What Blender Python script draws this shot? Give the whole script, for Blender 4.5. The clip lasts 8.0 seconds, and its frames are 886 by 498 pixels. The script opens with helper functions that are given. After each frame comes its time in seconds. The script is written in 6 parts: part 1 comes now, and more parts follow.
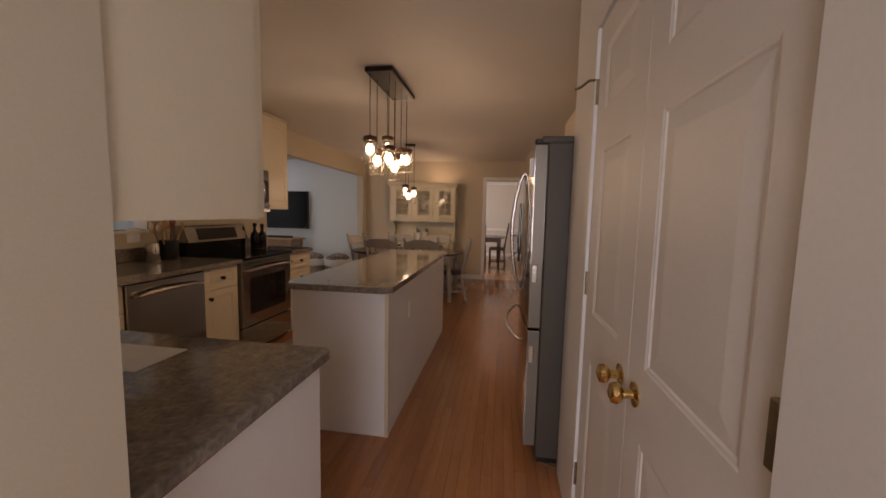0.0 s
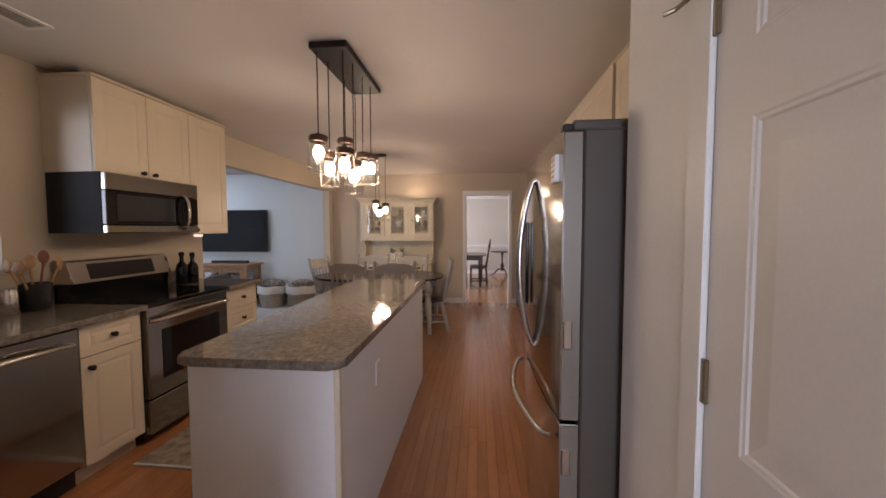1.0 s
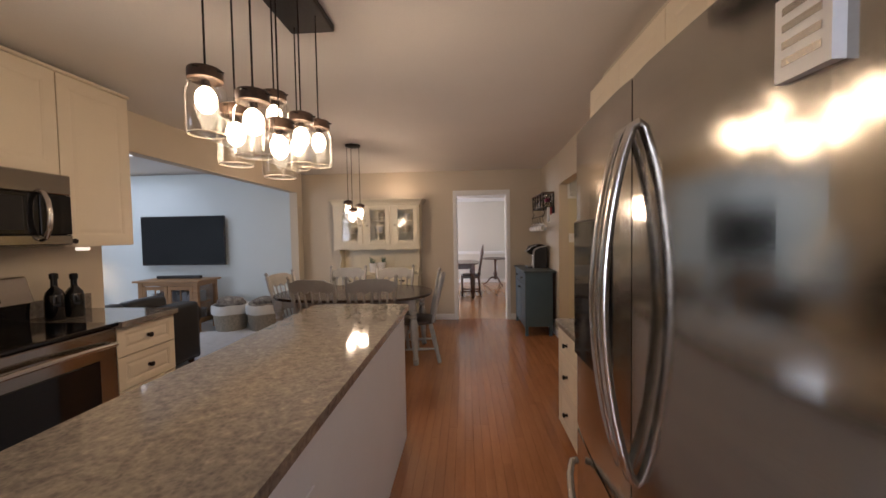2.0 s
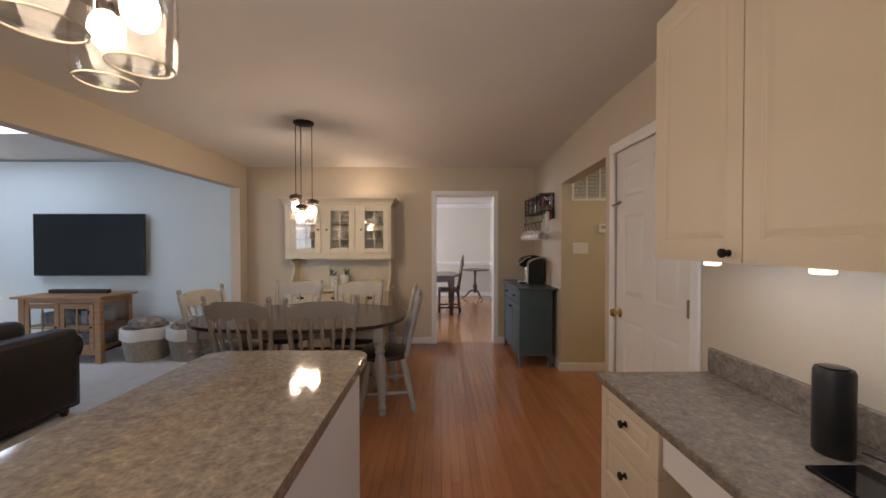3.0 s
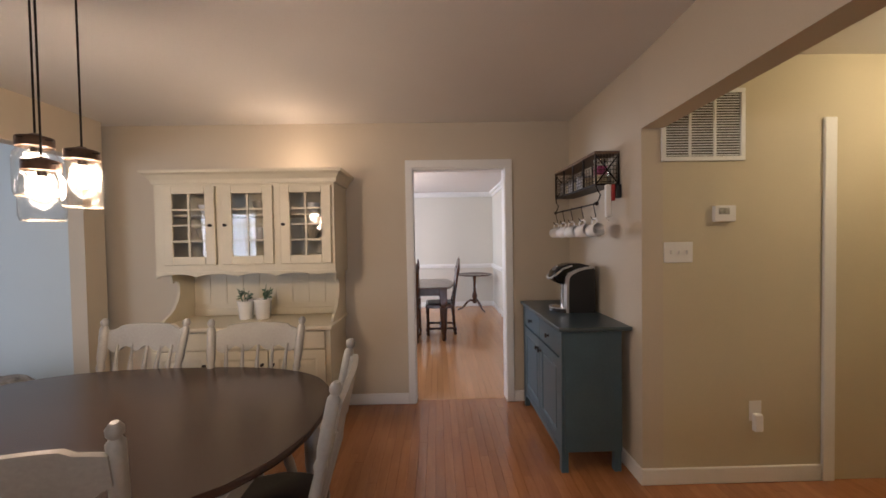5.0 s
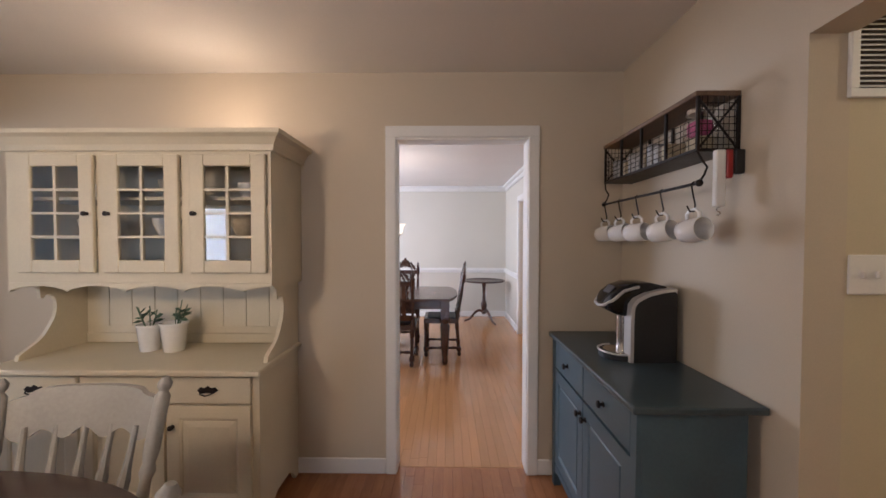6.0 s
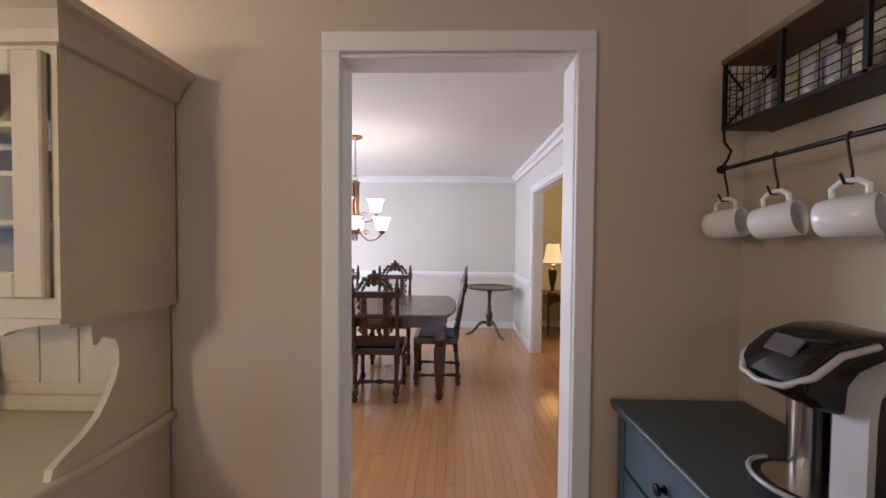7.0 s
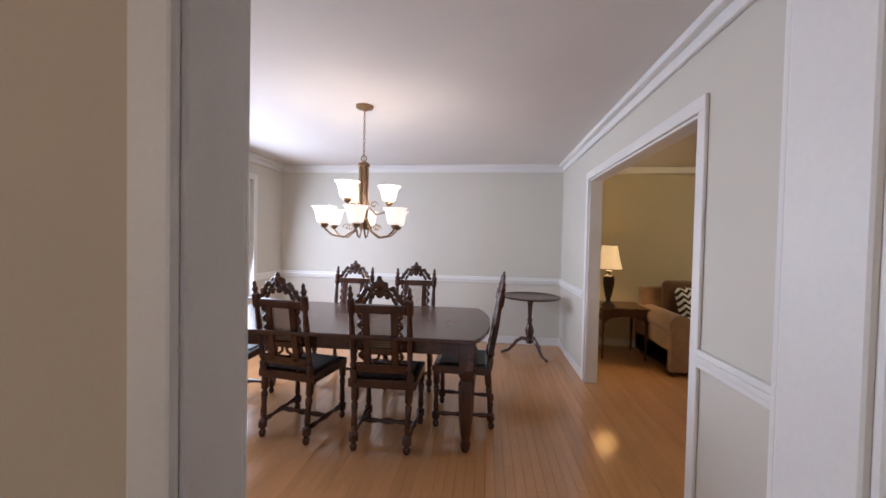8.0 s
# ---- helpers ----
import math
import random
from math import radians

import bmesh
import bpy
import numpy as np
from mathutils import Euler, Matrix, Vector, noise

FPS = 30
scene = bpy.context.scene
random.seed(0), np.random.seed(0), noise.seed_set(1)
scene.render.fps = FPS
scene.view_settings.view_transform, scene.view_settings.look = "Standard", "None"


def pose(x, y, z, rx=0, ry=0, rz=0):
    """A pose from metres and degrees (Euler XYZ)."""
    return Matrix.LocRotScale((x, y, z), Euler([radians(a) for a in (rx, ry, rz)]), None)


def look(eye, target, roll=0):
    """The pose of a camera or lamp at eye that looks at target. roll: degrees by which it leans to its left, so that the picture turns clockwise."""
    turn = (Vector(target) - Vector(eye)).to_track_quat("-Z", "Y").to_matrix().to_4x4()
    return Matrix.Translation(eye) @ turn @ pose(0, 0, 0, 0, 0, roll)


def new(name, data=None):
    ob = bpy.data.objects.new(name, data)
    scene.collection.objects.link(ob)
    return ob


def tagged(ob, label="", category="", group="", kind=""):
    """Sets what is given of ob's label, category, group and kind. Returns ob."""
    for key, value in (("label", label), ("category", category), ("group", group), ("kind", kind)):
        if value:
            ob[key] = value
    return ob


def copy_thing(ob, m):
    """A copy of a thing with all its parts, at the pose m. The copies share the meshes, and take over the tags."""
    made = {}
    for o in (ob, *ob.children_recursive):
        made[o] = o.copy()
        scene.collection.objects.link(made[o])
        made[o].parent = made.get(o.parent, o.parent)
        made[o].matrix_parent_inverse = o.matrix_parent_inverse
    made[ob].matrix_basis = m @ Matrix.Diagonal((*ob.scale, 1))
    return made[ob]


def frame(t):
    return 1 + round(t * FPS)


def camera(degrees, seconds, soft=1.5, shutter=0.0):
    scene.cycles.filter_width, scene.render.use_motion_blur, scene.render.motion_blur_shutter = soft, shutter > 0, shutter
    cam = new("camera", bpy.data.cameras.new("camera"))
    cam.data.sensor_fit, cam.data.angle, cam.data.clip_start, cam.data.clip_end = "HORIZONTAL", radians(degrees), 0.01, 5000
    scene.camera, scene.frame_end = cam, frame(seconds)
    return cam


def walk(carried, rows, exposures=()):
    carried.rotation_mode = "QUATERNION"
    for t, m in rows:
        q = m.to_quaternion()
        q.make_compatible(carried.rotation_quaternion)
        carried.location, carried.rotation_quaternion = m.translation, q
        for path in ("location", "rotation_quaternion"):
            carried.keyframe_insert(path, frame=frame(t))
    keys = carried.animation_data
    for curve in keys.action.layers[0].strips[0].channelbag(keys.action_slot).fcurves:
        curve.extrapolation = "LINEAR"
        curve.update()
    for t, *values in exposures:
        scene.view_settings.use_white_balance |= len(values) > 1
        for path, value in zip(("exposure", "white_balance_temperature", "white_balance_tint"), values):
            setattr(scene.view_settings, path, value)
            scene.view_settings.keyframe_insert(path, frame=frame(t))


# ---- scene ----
cam = camera(100.35, 8.0, 1.6)
PATH = [
    (0.0, 0.059, -0.179, 1.337, 9.09, -5.40, -1.21),
    (0.5, 0.014, 0.128, 1.359, 6.06, -3.82, -0.71),
    (1.0, -0.060, 0.541, 1.387, 5.44, -3.08, 0.13),
    (1.5, -0.097, 0.982, 1.391, 5.14, -2.89, 0.87),
    (3.0, -0.244, 2.387, 1.369, -0.60, -0.82, 0.05),
    (3.5, -0.224, 2.844, 1.373, -0.80, -1.35, 0.03),
    (4.0, -0.209, 3.309, 1.404, -2.21, -1.65, 0.42),
    (4.5, -0.155, 3.781, 1.404, -1.83, -1.35, 0.87),
    (6.0, 0.022, 5.228, 1.417, 0.69, -1.39, -0.06),
    (6.5, 0.058, 5.695, 1.402, 0.16, -0.97, -0.87),
    (7.0, 0.093, 6.185, 1.398, 1.36, -1.35, -0.47),
    (7.5, 0.102, 6.594, 1.398, 3.61, -1.65, -0.15),
    (8.0, 0.101, 7.010, 1.375, 6.67, -1.27, -1.20),
]
EXPOSURE = [(0.0, -0.88, 7800, 29), (0.5, -0.30, 6750, 28), (1.0, -0.16, 6250, 24), (1.5, -0.15, 6300, 22), (3.0, -0.14, 6100, 18), (4.5, 0.0, 6100, 19), (6.0, 0.08, 5750, 19), (7.0, 0.05, 5650, 19), (7.5, -0.08, 5700, 18), (8.0, -0.32, 5700, 18)]
walk(cam, [(t, pose(x, y, z, 90 + p, r, w)) for t, x, y, z, w, p, r in PATH], EXPOSURE)

# ---- light ----
world = bpy.data.worlds.new("sky")
scene.world = world
world.use_nodes = True
wn = world.node_tree
sky = wn.nodes.new("ShaderNodeTexSky")
sky.sky_type, sky.sun_disc = "NISHITA", False
sky.sun_elevation, sky.sun_rotation = radians(42), radians(200)
wn.nodes["Background"].inputs[1].default_value = 0.10
wn.links.new(sky.outputs[0], wn.nodes["Background"].inputs[0])


def area(name, at, target, sx, sy, watts, colour):
    d = bpy.data.lights.new(name, "AREA")
    d.shape, d.size, d.size_y, d.energy, d.color = "RECTANGLE", sx, sy, watts, colour
    ob = new(name, d)
    ob.matrix_world = look(at, target)
    return ob


def bulb_light(name, at, watts, colour, radius=0.025):
    d = bpy.data.lights.new(name, "POINT")
    d.energy, d.color, d.shadow_soft_size = watts, colour, radius
    ob = new(name, d)
    ob.location = at
    return ob


DAY = (0.80, 0.90, 1.0)
WARM = (1.0, 0.76, 0.52)
area("daylight_living_window", (-5.6, -1.04, 1.45), (-4.6, 7.0, 1.0), 2.4, 1.6, 118, DAY)
area("daylight_skylight", (-5.53, 6.05, 2.86), (-5.4, 5.6, 0.0), 1.2, 1.0, 40, DAY)
area("daylight_dining_window", (-2.868, 10.2, 1.35), (1.0, 10.0, 0.55), 2.25, 1.38, 116, (0.86, 0.92, 1.0))
# added fill for cool light from behind the start; its window is assumed
area("entry_daylight_fill", (0.15, -1.72, 1.40), (-0.5, 2.2, 0.1), 1.3, 1.3, 80, (0.78, 0.89, 1.0))
JARS = [(-0.955, 2.57, 1.89), (-0.945, 2.70, 1.82), (-0.945, 2.97, 1.97), (-0.945, 3.18, 1.89), (-0.81, 2.58, 1.82), (-0.81, 2.74, 1.78), (-0.81, 2.92, 1.86), (-0.81, 3.10, 1.885)]
JARS_SMALL = [(-1.475, 5.58, 1.765), (-1.415, 5.54, 1.675), (-1.345, 5.61, 1.725)]
for px, py, pz in JARS:
    bulb_light("pendant_bulb_light", (px, py, pz - 0.068), 1.55, WARM, 0.04)
for px, py, pz in JARS_SMALL:
    bulb_light("breakfast_bulb_light", (px, py, pz - 0.075), 12.5, WARM, 0.05)
bulb_light("hall_light", (2.5, 5.6, 2.25), 16, (1.0, 0.83, 0.50), 0.08)
for k in range(3):
    bulb_light("chandelier_light", (-0.862 + 0.22 * math.cos(2.1 * k), 9.815 + 0.22 * math.sin(2.1 * k), 1.70), 10, (1.0, 0.84, 0.66), 0.05)
bulb_light("table_lamp_light", (1.60, 11.72, 1.22), 14, (1.0, 0.72, 0.34), 0.05)
# added fill without any fixture, brightens the parlour walls
bulb_light("parlour_fill_light", (3.4, 10.2, 2.2), 40, (1.0, 0.80, 0.42), 0.1)
bulb_light("living_lamp_light", (-6.33, 6.90, 1.23), 14, WARM, 0.05)
for cy in (3.29, 3.66):
    bulb_light("puck_light", (0.705, cy, 1.268), 1.5, (0.90, 0.95, 1.0), 0.03)
bulb_light("hutch_puck_light", (-1.22, 7.15, 2.03), 3.2, WARM, 0.06)


# ---- materials ----
def lin(c):
    return tuple((v / 12.92 if v <= 0.04045 else ((v + 0.055) / 1.055) ** 2.4) for v in c)


def mat(name, base, rough=0.5, metal=0.0, var=0.12, scale=6.0, fine=90.0, bump=0.08, stretch=(1, 1, 1), coat=0.0, sheen=0.0, other=None, emit=0.0, emit_colour=None, piece=0.0):
    """A procedural surface: large patches and fine grain vary its colour, roughness and relief."""
    m = bpy.data.materials.new(name)
    m.use_nodes = True
    nt = m.node_tree
    N, L = nt.nodes.new, nt.links.new
    b = nt.nodes["Principled BSDF"]
    b.inputs["Metallic"].default_value = metal
    b.inputs["Coat Weight"].default_value = coat
    b.inputs["Coat Roughness"].default_value = 0.15
    b.inputs["Sheen Weight"].default_value = sheen
    tc, mp = N("ShaderNodeTexCoord"), N("ShaderNodeMapping")
    mp.inputs["Scale"].default_value = stretch
    if piece:
        place, shift = N("ShaderNodeObjectInfo"), N("ShaderNodeVectorMath")
        L(tc.outputs["Object"], shift.inputs[0])
        L(place.outputs["Location"], shift.inputs[1])
        L(shift.outputs[0], mp.inputs["Vector"])
    else:
        L(tc.outputs["Object"], mp.inputs["Vector"])
    big, small = N("ShaderNodeTexNoise"), N("ShaderNodeTexNoise")
    big.inputs["Scale"].default_value, small.inputs["Scale"].default_value = scale, fine
    big.inputs["Detail"].default_value, small.inputs["Detail"].default_value = 4, 5
    for n in (big, small):
        L(mp.outputs[0], n.inputs["Vector"])
    mixf = N("ShaderNodeMix")
    mixf.inputs["Factor"].default_value = 0.45
    L(big.outputs["Fac"], mixf.inputs["A"])
    L(small.outputs["Fac"], mixf.inputs["B"])
    ramp = N("ShaderNodeValToRGB")
    lo = other or tuple(max(0, v * (1 - var)) for v in base)
    hi = base if other else tuple(min(1, v * (1 + var)) for v in base)
    ramp.color_ramp.elements[0].position, ramp.color_ramp.elements[1].position = 0.35, 0.65
    ramp.color_ramp.elements[0].color, ramp.color_ramp.elements[1].color = (*lo, 1), (*hi, 1)
    L(mixf.outputs["Result"], ramp.inputs["Fac"])
    colour = ramp.outputs["Color"]
    if piece:
        info, hsv, mr = N("ShaderNodeObjectInfo"), N("ShaderNodeHueSaturation"), N("ShaderNodeMapRange")
        geo, add, fr = N("ShaderNodeNewGeometry"), N("ShaderNodeMath"), N("ShaderNodeMath")
        fr.operation = "FRACT"
        L(info.outputs["Random"], add.inputs[0])
        L(geo.outputs["Random Per Island"], add.inputs[1])
        L(add.outputs[0], fr.inputs[0])
        L(fr.outputs[0], mr.inputs["Value"])
        mr.inputs["To Min"].default_value, mr.inputs["To Max"].default_value = 1 - piece, 1 + piece
        L(mr.outputs["Result"], hsv.inputs["Value"])
        L(colour, hsv.inputs["Color"])
        colour = hsv.outputs["Color"]
    L(colour, b.inputs["Base Color"])
    rr = N("ShaderNodeMapRange")
    rr.inputs["To Min"].default_value, rr.inputs["To Max"].default_value = max(0.02, rough * 0.85), min(1, rough * 1.15)
    L(big.outputs["Fac"], rr.inputs["Value"])
    L(rr.outputs["Result"], b.inputs["Roughness"])
    if bump:
        bp = N("ShaderNodeBump")
        bp.inputs["Strength"].default_value, bp.inputs["Distance"].default_value = bump, 0.004
        L(small.outputs["Fac"], bp.inputs["Height"])
        L(bp.outputs["Normal"], b.inputs["Normal"])
    if emit:
        b.inputs["Emission Color"].default_value = (*(emit_colour or base), 1)
        b.inputs["Emission Strength"].default_value = emit
    return m


def granite(name):
    """Polished brown-grey stone: three sizes of grains."""
    m = mat(name, (0.20, 0.165, 0.13), 0.065, bump=0.0)
    nt = m.node_tree
    N, L = nt.nodes.new, nt.links.new
    b = nt.nodes["Principled BSDF"]
    tc = N("ShaderNodeTexCoord")
    noi, vor = N("ShaderNodeTexNoise"), N("ShaderNodeTexVoronoi")
    warp = N("ShaderNodeTexNoise")
    warp.inputs["Scale"].default_value = 14
    add = N("ShaderNodeVectorMath")
    add.operation = "MULTIPLY_ADD"
    add.inputs[1].default_value = (0.035, 0.035, 0.035)
    L(tc.outputs["Object"], warp.inputs["Vector"])
    L(warp.outputs["Color"], add.inputs[0])
    L(tc.outputs["Object"], add.inputs[2])
    noi.inputs["Scale"].default_value, noi.inputs["Detail"].default_value, noi.inputs["Roughness"].default_value = 27, 6, 0.74
    vor.inputs["Scale"].default_value = 70
    L(add.outputs[0], noi.inputs["Vector"])
    L(add.outputs[0], vor.inputs["Vector"])
    mx = N("ShaderNodeMix")
    mx.inputs["Factor"].default_value = 0.20
    L(noi.outputs["Fac"], mx.inputs["A"])
    L(vor.outputs["Distance"], mx.inputs["B"])
    rp = N("ShaderNodeValToRGB")
    cr = rp.color_ramp
    cr.elements[0].position, cr.elements[0].color = 0.30, (0.112, 0.099, 0.086, 1)
    cr.elements[1].position, cr.elements[1].color = 0.72, (0.36, 0.31, 0.25, 1)
    for pos, c in ((0.42, (0.165, 0.143, 0.122)), (0.50, (0.208, 0.180, 0.150)), (0.58, (0.250, 0.214, 0.176))):
        e = cr.elements.new(pos)
        e.color = (*c, 1)
    L(mx.outputs["Result"], rp.inputs["Fac"])
    L(rp.outputs["Color"], b.inputs["Base Color"])
    return m


def pane_glass(name, gain=0.68, least=0.035, power=2.6):
    """Thin flat glass: clear, with a mirror share that grows at glancing angles."""
    m = bpy.data.materials.new(name)
    m.use_nodes = True
    nt = m.node_tree
    N, L = nt.nodes.new, nt.links.new
    nt.nodes.remove(nt.nodes["Principled BSDF"])
    tr, gl, mx = N("ShaderNodeBsdfTransparent"), N("ShaderNodeBsdfGlossy"), N("ShaderNodeMixShader")
    lw, pw, ma = N("ShaderNodeLayerWeight"), N("ShaderNodeMath"), N("ShaderNodeMath")
    gl.inputs["Roughness"].default_value = 0.01
    tr.inputs["Color"].default_value = (0.97, 0.97, 0.96, 1)
    pw.operation, ma.operation = "POWER", "MULTIPLY_ADD"
    pw.inputs[1].default_value = power
    ma.inputs[1].default_value, ma.inputs[2].default_value = gain, least
    L(lw.outputs["Facing"], pw.inputs[0])
    L(pw.outputs[0], ma.inputs[0])
    L(ma.outputs[0], mx.inputs[0])
    L(tr.outputs[0], mx.inputs[1])
    L(gl.outputs[0], mx.inputs[2])
    L(mx.outputs[0], nt.nodes["Material Output"].inputs["Surface"])
    return m


def glow(name, colour, strength):
    m = bpy.data.materials.new(name)
    m.use_nodes = True
    b = m.node_tree.nodes["Principled BSDF"]
    b.inputs["Base Color"].default_value = (*colour, 1)
    b.inputs["Emission Color"].default_value = (*colour, 1)
    b.inputs["Emission Strength"].default_value = strength
    return m


WALL = mat("wall_paint_tan", (0.55, 0.475, 0.365), 0.75, var=0.04, scale=1.5, fine=220, bump=0.05)
WALL_YELLOW = mat("wall_paint_yellow", (0.57, 0.50, 0.35), 0.75, var=0.04, scale=1.5, fine=220, bump=0.05)
WALL_BLUE = mat("wall_paint_pale_blue", (0.56, 0.62, 0.63), 0.75, var=0.03, scale=1.5, fine=220, bump=0.05)
WALL_GREY = mat("wall_paint_light_grey", (0.64, 0.612, 0.535), 0.7, var=0.03, scale=1.5, fine=220, bump=0.05)
CEIL = mat("ceiling_paint_white", (0.69, 0.655, 0.615), 0.85, var=0.03, scale=2.0, fine=160, bump=0.12)
TRIM = mat("trim_paint_white", (0.78, 0.77, 0.74), 0.48, var=0.03, scale=4, fine=120, bump=0.02)
DOORW = mat("door_paint_white", (0.74, 0.715, 0.675), 0.5, var=0.03, scale=3, fine=140, bump=0.03)
CABW = mat("cabinet_paint_cream", (0.70, 0.61, 0.47), 0.4, var=0.03, scale=4, fine=150, bump=0.03)
PANELW = mat("panel_paint_white", (0.82, 0.82, 0.82), 0.45, var=0.03, scale=3, fine=150, bump=0.03)
HUTCH = mat("hutch_paint_butter", (0.60, 0.535, 0.395), 0.45, var=0.05, scale=5, fine=120, bump=0.05)
GRANITE = granite("granite_brown_grey")
OAK = mat("oak_floor_red_brown", (0.39, 0.165, 0.068), 0.17, var=0.13, scale=3.0, fine=22, bump=0.012, stretch=(9, 0.8, 1), coat=0.25, piece=0.11)
OAK_LIGHT = mat("oak_floor_honey", (0.52, 0.265, 0.115), 0.16, var=0.07, scale=3.0, fine=22, bump=0.012, stretch=(9, 0.8, 1), coat=0.3, piece=0.06)
GAP_LIGHT = mat("floor_joint_brown", (0.38, 0.19, 0.08), 0.5)
GAP = mat("floor_joint_dark", (0.20, 0.085, 0.036), 0.5)
CARPET = mat("carpet_light_grey", (0.50, 0.51, 0.52), 0.95, var=0.12, scale=10, fine=400, bump=0.6, sheen=0.3)
STEEL = mat("brushed_steel", (0.42, 0.395, 0.36), 0.11, 1.0, var=0.05, scale=2, fine=60, bump=0.02, stretch=(1, 1, 14))
STEEL_V = mat("brushed_steel_handle", (0.62, 0.59, 0.55), 0.2, 1.0, var=0.04, scale=3, fine=80, bump=0.01)
FRIDGE_SIDE = mat("fridge_grey_paint", (0.088, 0.074, 0.061), 0.55, var=0.06, scale=3, fine=200, bump=0.06)
FRIDGE_EDGE = mat("fridge_edge_satin_grey", (0.22, 0.195, 0.165), 0.38, 0.3, var=0.05, scale=3, fine=200, bump=0.04)
BLACK = mat("black_enamel", (0.012, 0.012, 0.013), 0.34, var=0.2)
BLACK_MATT = mat("black_matt_sheet_steel", (0.009, 0.009, 0.010), 0.75, var=0.2)
BLACKGLASS = mat("black_glass", (0.006, 0.006, 0.007), 0.06, var=0.2, bump=0)
BLACKPL = mat("black_plastic", (0.016, 0.016, 0.017), 0.42, var=0.2, bump=0.05)
IRON = mat("dark_bronze_iron", (0.022, 0.016, 0.013), 0.45, 0.6, var=0.3, scale=20)
BRASS = mat("polished_brass", (0.72, 0.50, 0.20), 0.16, 1.0, var=0.06)
BRASS_OLD = mat("dull_brass_hinge", (0.30, 0.245, 0.165), 0.38, 1.0, var=0.15, scale=30)
BLUE = mat("cabinet_paint_slate_blue", (0.060, 0.105, 0.135), 0.42, var=0.10, scale=6, fine=80, bump=0.06)
BLUE_TOP = mat("cabinet_top_dark_blue", (0.050, 0.074, 0.088), 0.32, var=0.12, scale=6, fine=80, bump=0.06)
GREYPAINT = mat("chair_paint_grey", (0.31, 0.297, 0.272), 0.42, var=0.10, scale=9, fine=80, bump=0.06)
DARKWOOD = mat("table_wood_dark_stain", (0.040, 0.024, 0.018), 0.25, var=0.05, scale=0.7, fine=40, bump=0.0, stretch=(1, 7, 1), coat=0.1)
SEATWOOD = mat("seat_wood_dark_stain", (0.030, 0.020, 0.016), 0.30, var=0.3, scale=6, fine=60, bump=0.04)
MAHOGANY = mat("mahogany_dark", (0.060, 0.022, 0.012), 0.26, var=0.35, scale=7, fine=60, bump=0.04, coat=0.2)
CANE = mat("woven_cane", (0.30, 0.22, 0.14), 0.7, var=0.3, scale=60, fine=240, bump=0.4)
OAKFURN = mat("stand_wood_oak", (0.30, 0.165, 0.075), 0.45, var=0.25, scale=5, fine=50, bump=0.06, stretch=(1, 1, 6))
WHITE_CER = mat("white_ceramic", (0.80, 0.79, 0.77), 0.15, var=0.03, bump=0.0)
LEAF = mat("succulent_leaf", (0.085, 0.145, 0.085), 0.5, var=0.3, scale=40)
SILVER = mat("silver_satin_plastic", (0.50, 0.49, 0.48), 0.34, 0.15, var=0.04, scale=8)
FOIL_DARK = mat("display_grey", (0.10, 0.10, 0.11), 0.25, var=0.1, bump=0.0)
LEATHER = mat("black_leather", (0.014, 0.013, 0.013), 0.45, var=0.25, scale=14, fine=180, bump=0.25)
BULB = glow("bulb_glow", (1.0, 0.80, 0.52), 24.0)
SHADEGLOW = glow("frosted_shade_glow", (1.0, 0.88, 0.70), 1.15)
JAR = pane_glass("jar_glass", 0.70, 0.04, 2.4)
# opaque pale tone paints the bright rim of the clear jar base
JAR_RIM = mat("jar_base_bright_rim", (0.62, 0.55, 0.44), 0.12, var=0.05, bump=0.0)
LID = mat("jar_lid_aged_bronze", (0.085, 0.052, 0.036), 0.42, 0.5, var=0.3, scale=30)
PANE = pane_glass("pane_glass")


# ---- builders ----
def box(bm, x0, x1, y0, y1, z0, z1, bevel=0.0, seg=1):
    vs = [bm.verts.new(p) for p in ((x0, y0, z0), (x1, y0, z0), (x1, y1, z0), (x0, y1, z0), (x0, y0, z1), (x1, y0, z1), (x1, y1, z1), (x0, y1, z1))]
    fs = [bm.faces.new([vs[i] for i in q]) for q in ((3, 2, 1, 0), (4, 5, 6, 7), (0, 1, 5, 4), (1, 2, 6, 5), (2, 3, 7, 6), (3, 0, 4, 7))]
    if bevel:
        bmesh.ops.bevel(bm, geom=list({e for f in fs for e in f.edges}), offset=bevel, segments=seg, affect="EDGES", profile=0.5)
    return bm


def boxes(*bs, bevel=0.0, seg=1):
    bm = bmesh.new()
    for b in bs:
        box(bm, *b, bevel=bevel, seg=seg)
    return bm


def ring(bm, c, u, v, r, seg, ry=None):
    ry = r if ry is None else ry
    return [bm.verts.new(c + u * (math.cos(2 * math.pi * i / seg) * r) + v * (math.sin(2 * math.pi * i / seg) * ry)) for i in range(seg)]


def skin(bm, rings, cap=True):
    for a, b in zip(rings, rings[1:]):
        n = len(a)
        for i in range(n):
            bm.faces.new((a[i], a[(i + 1) % n], b[(i + 1) % n], b[i]))
    if cap:
        bm.faces.new(rings[0][::-1])
        bm.faces.new(rings[-1])


def rod(bm, p, q, r, r2=None, seg=10, profile=None):
    """A rod from p to q; profile: (share of the length, radius) pairs for a turned one."""
    p, q = Vector(p), Vector(q)
    w = (q - p).normalized()
    u = w.orthogonal().normalized()
    v = w.cross(u)
    prof = profile or ((0, r), (1, r if r2 is None else r2))
    skin(bm, [ring(bm, p.lerp(q, s), u, v, k, seg) for s, k in prof])
    return bm


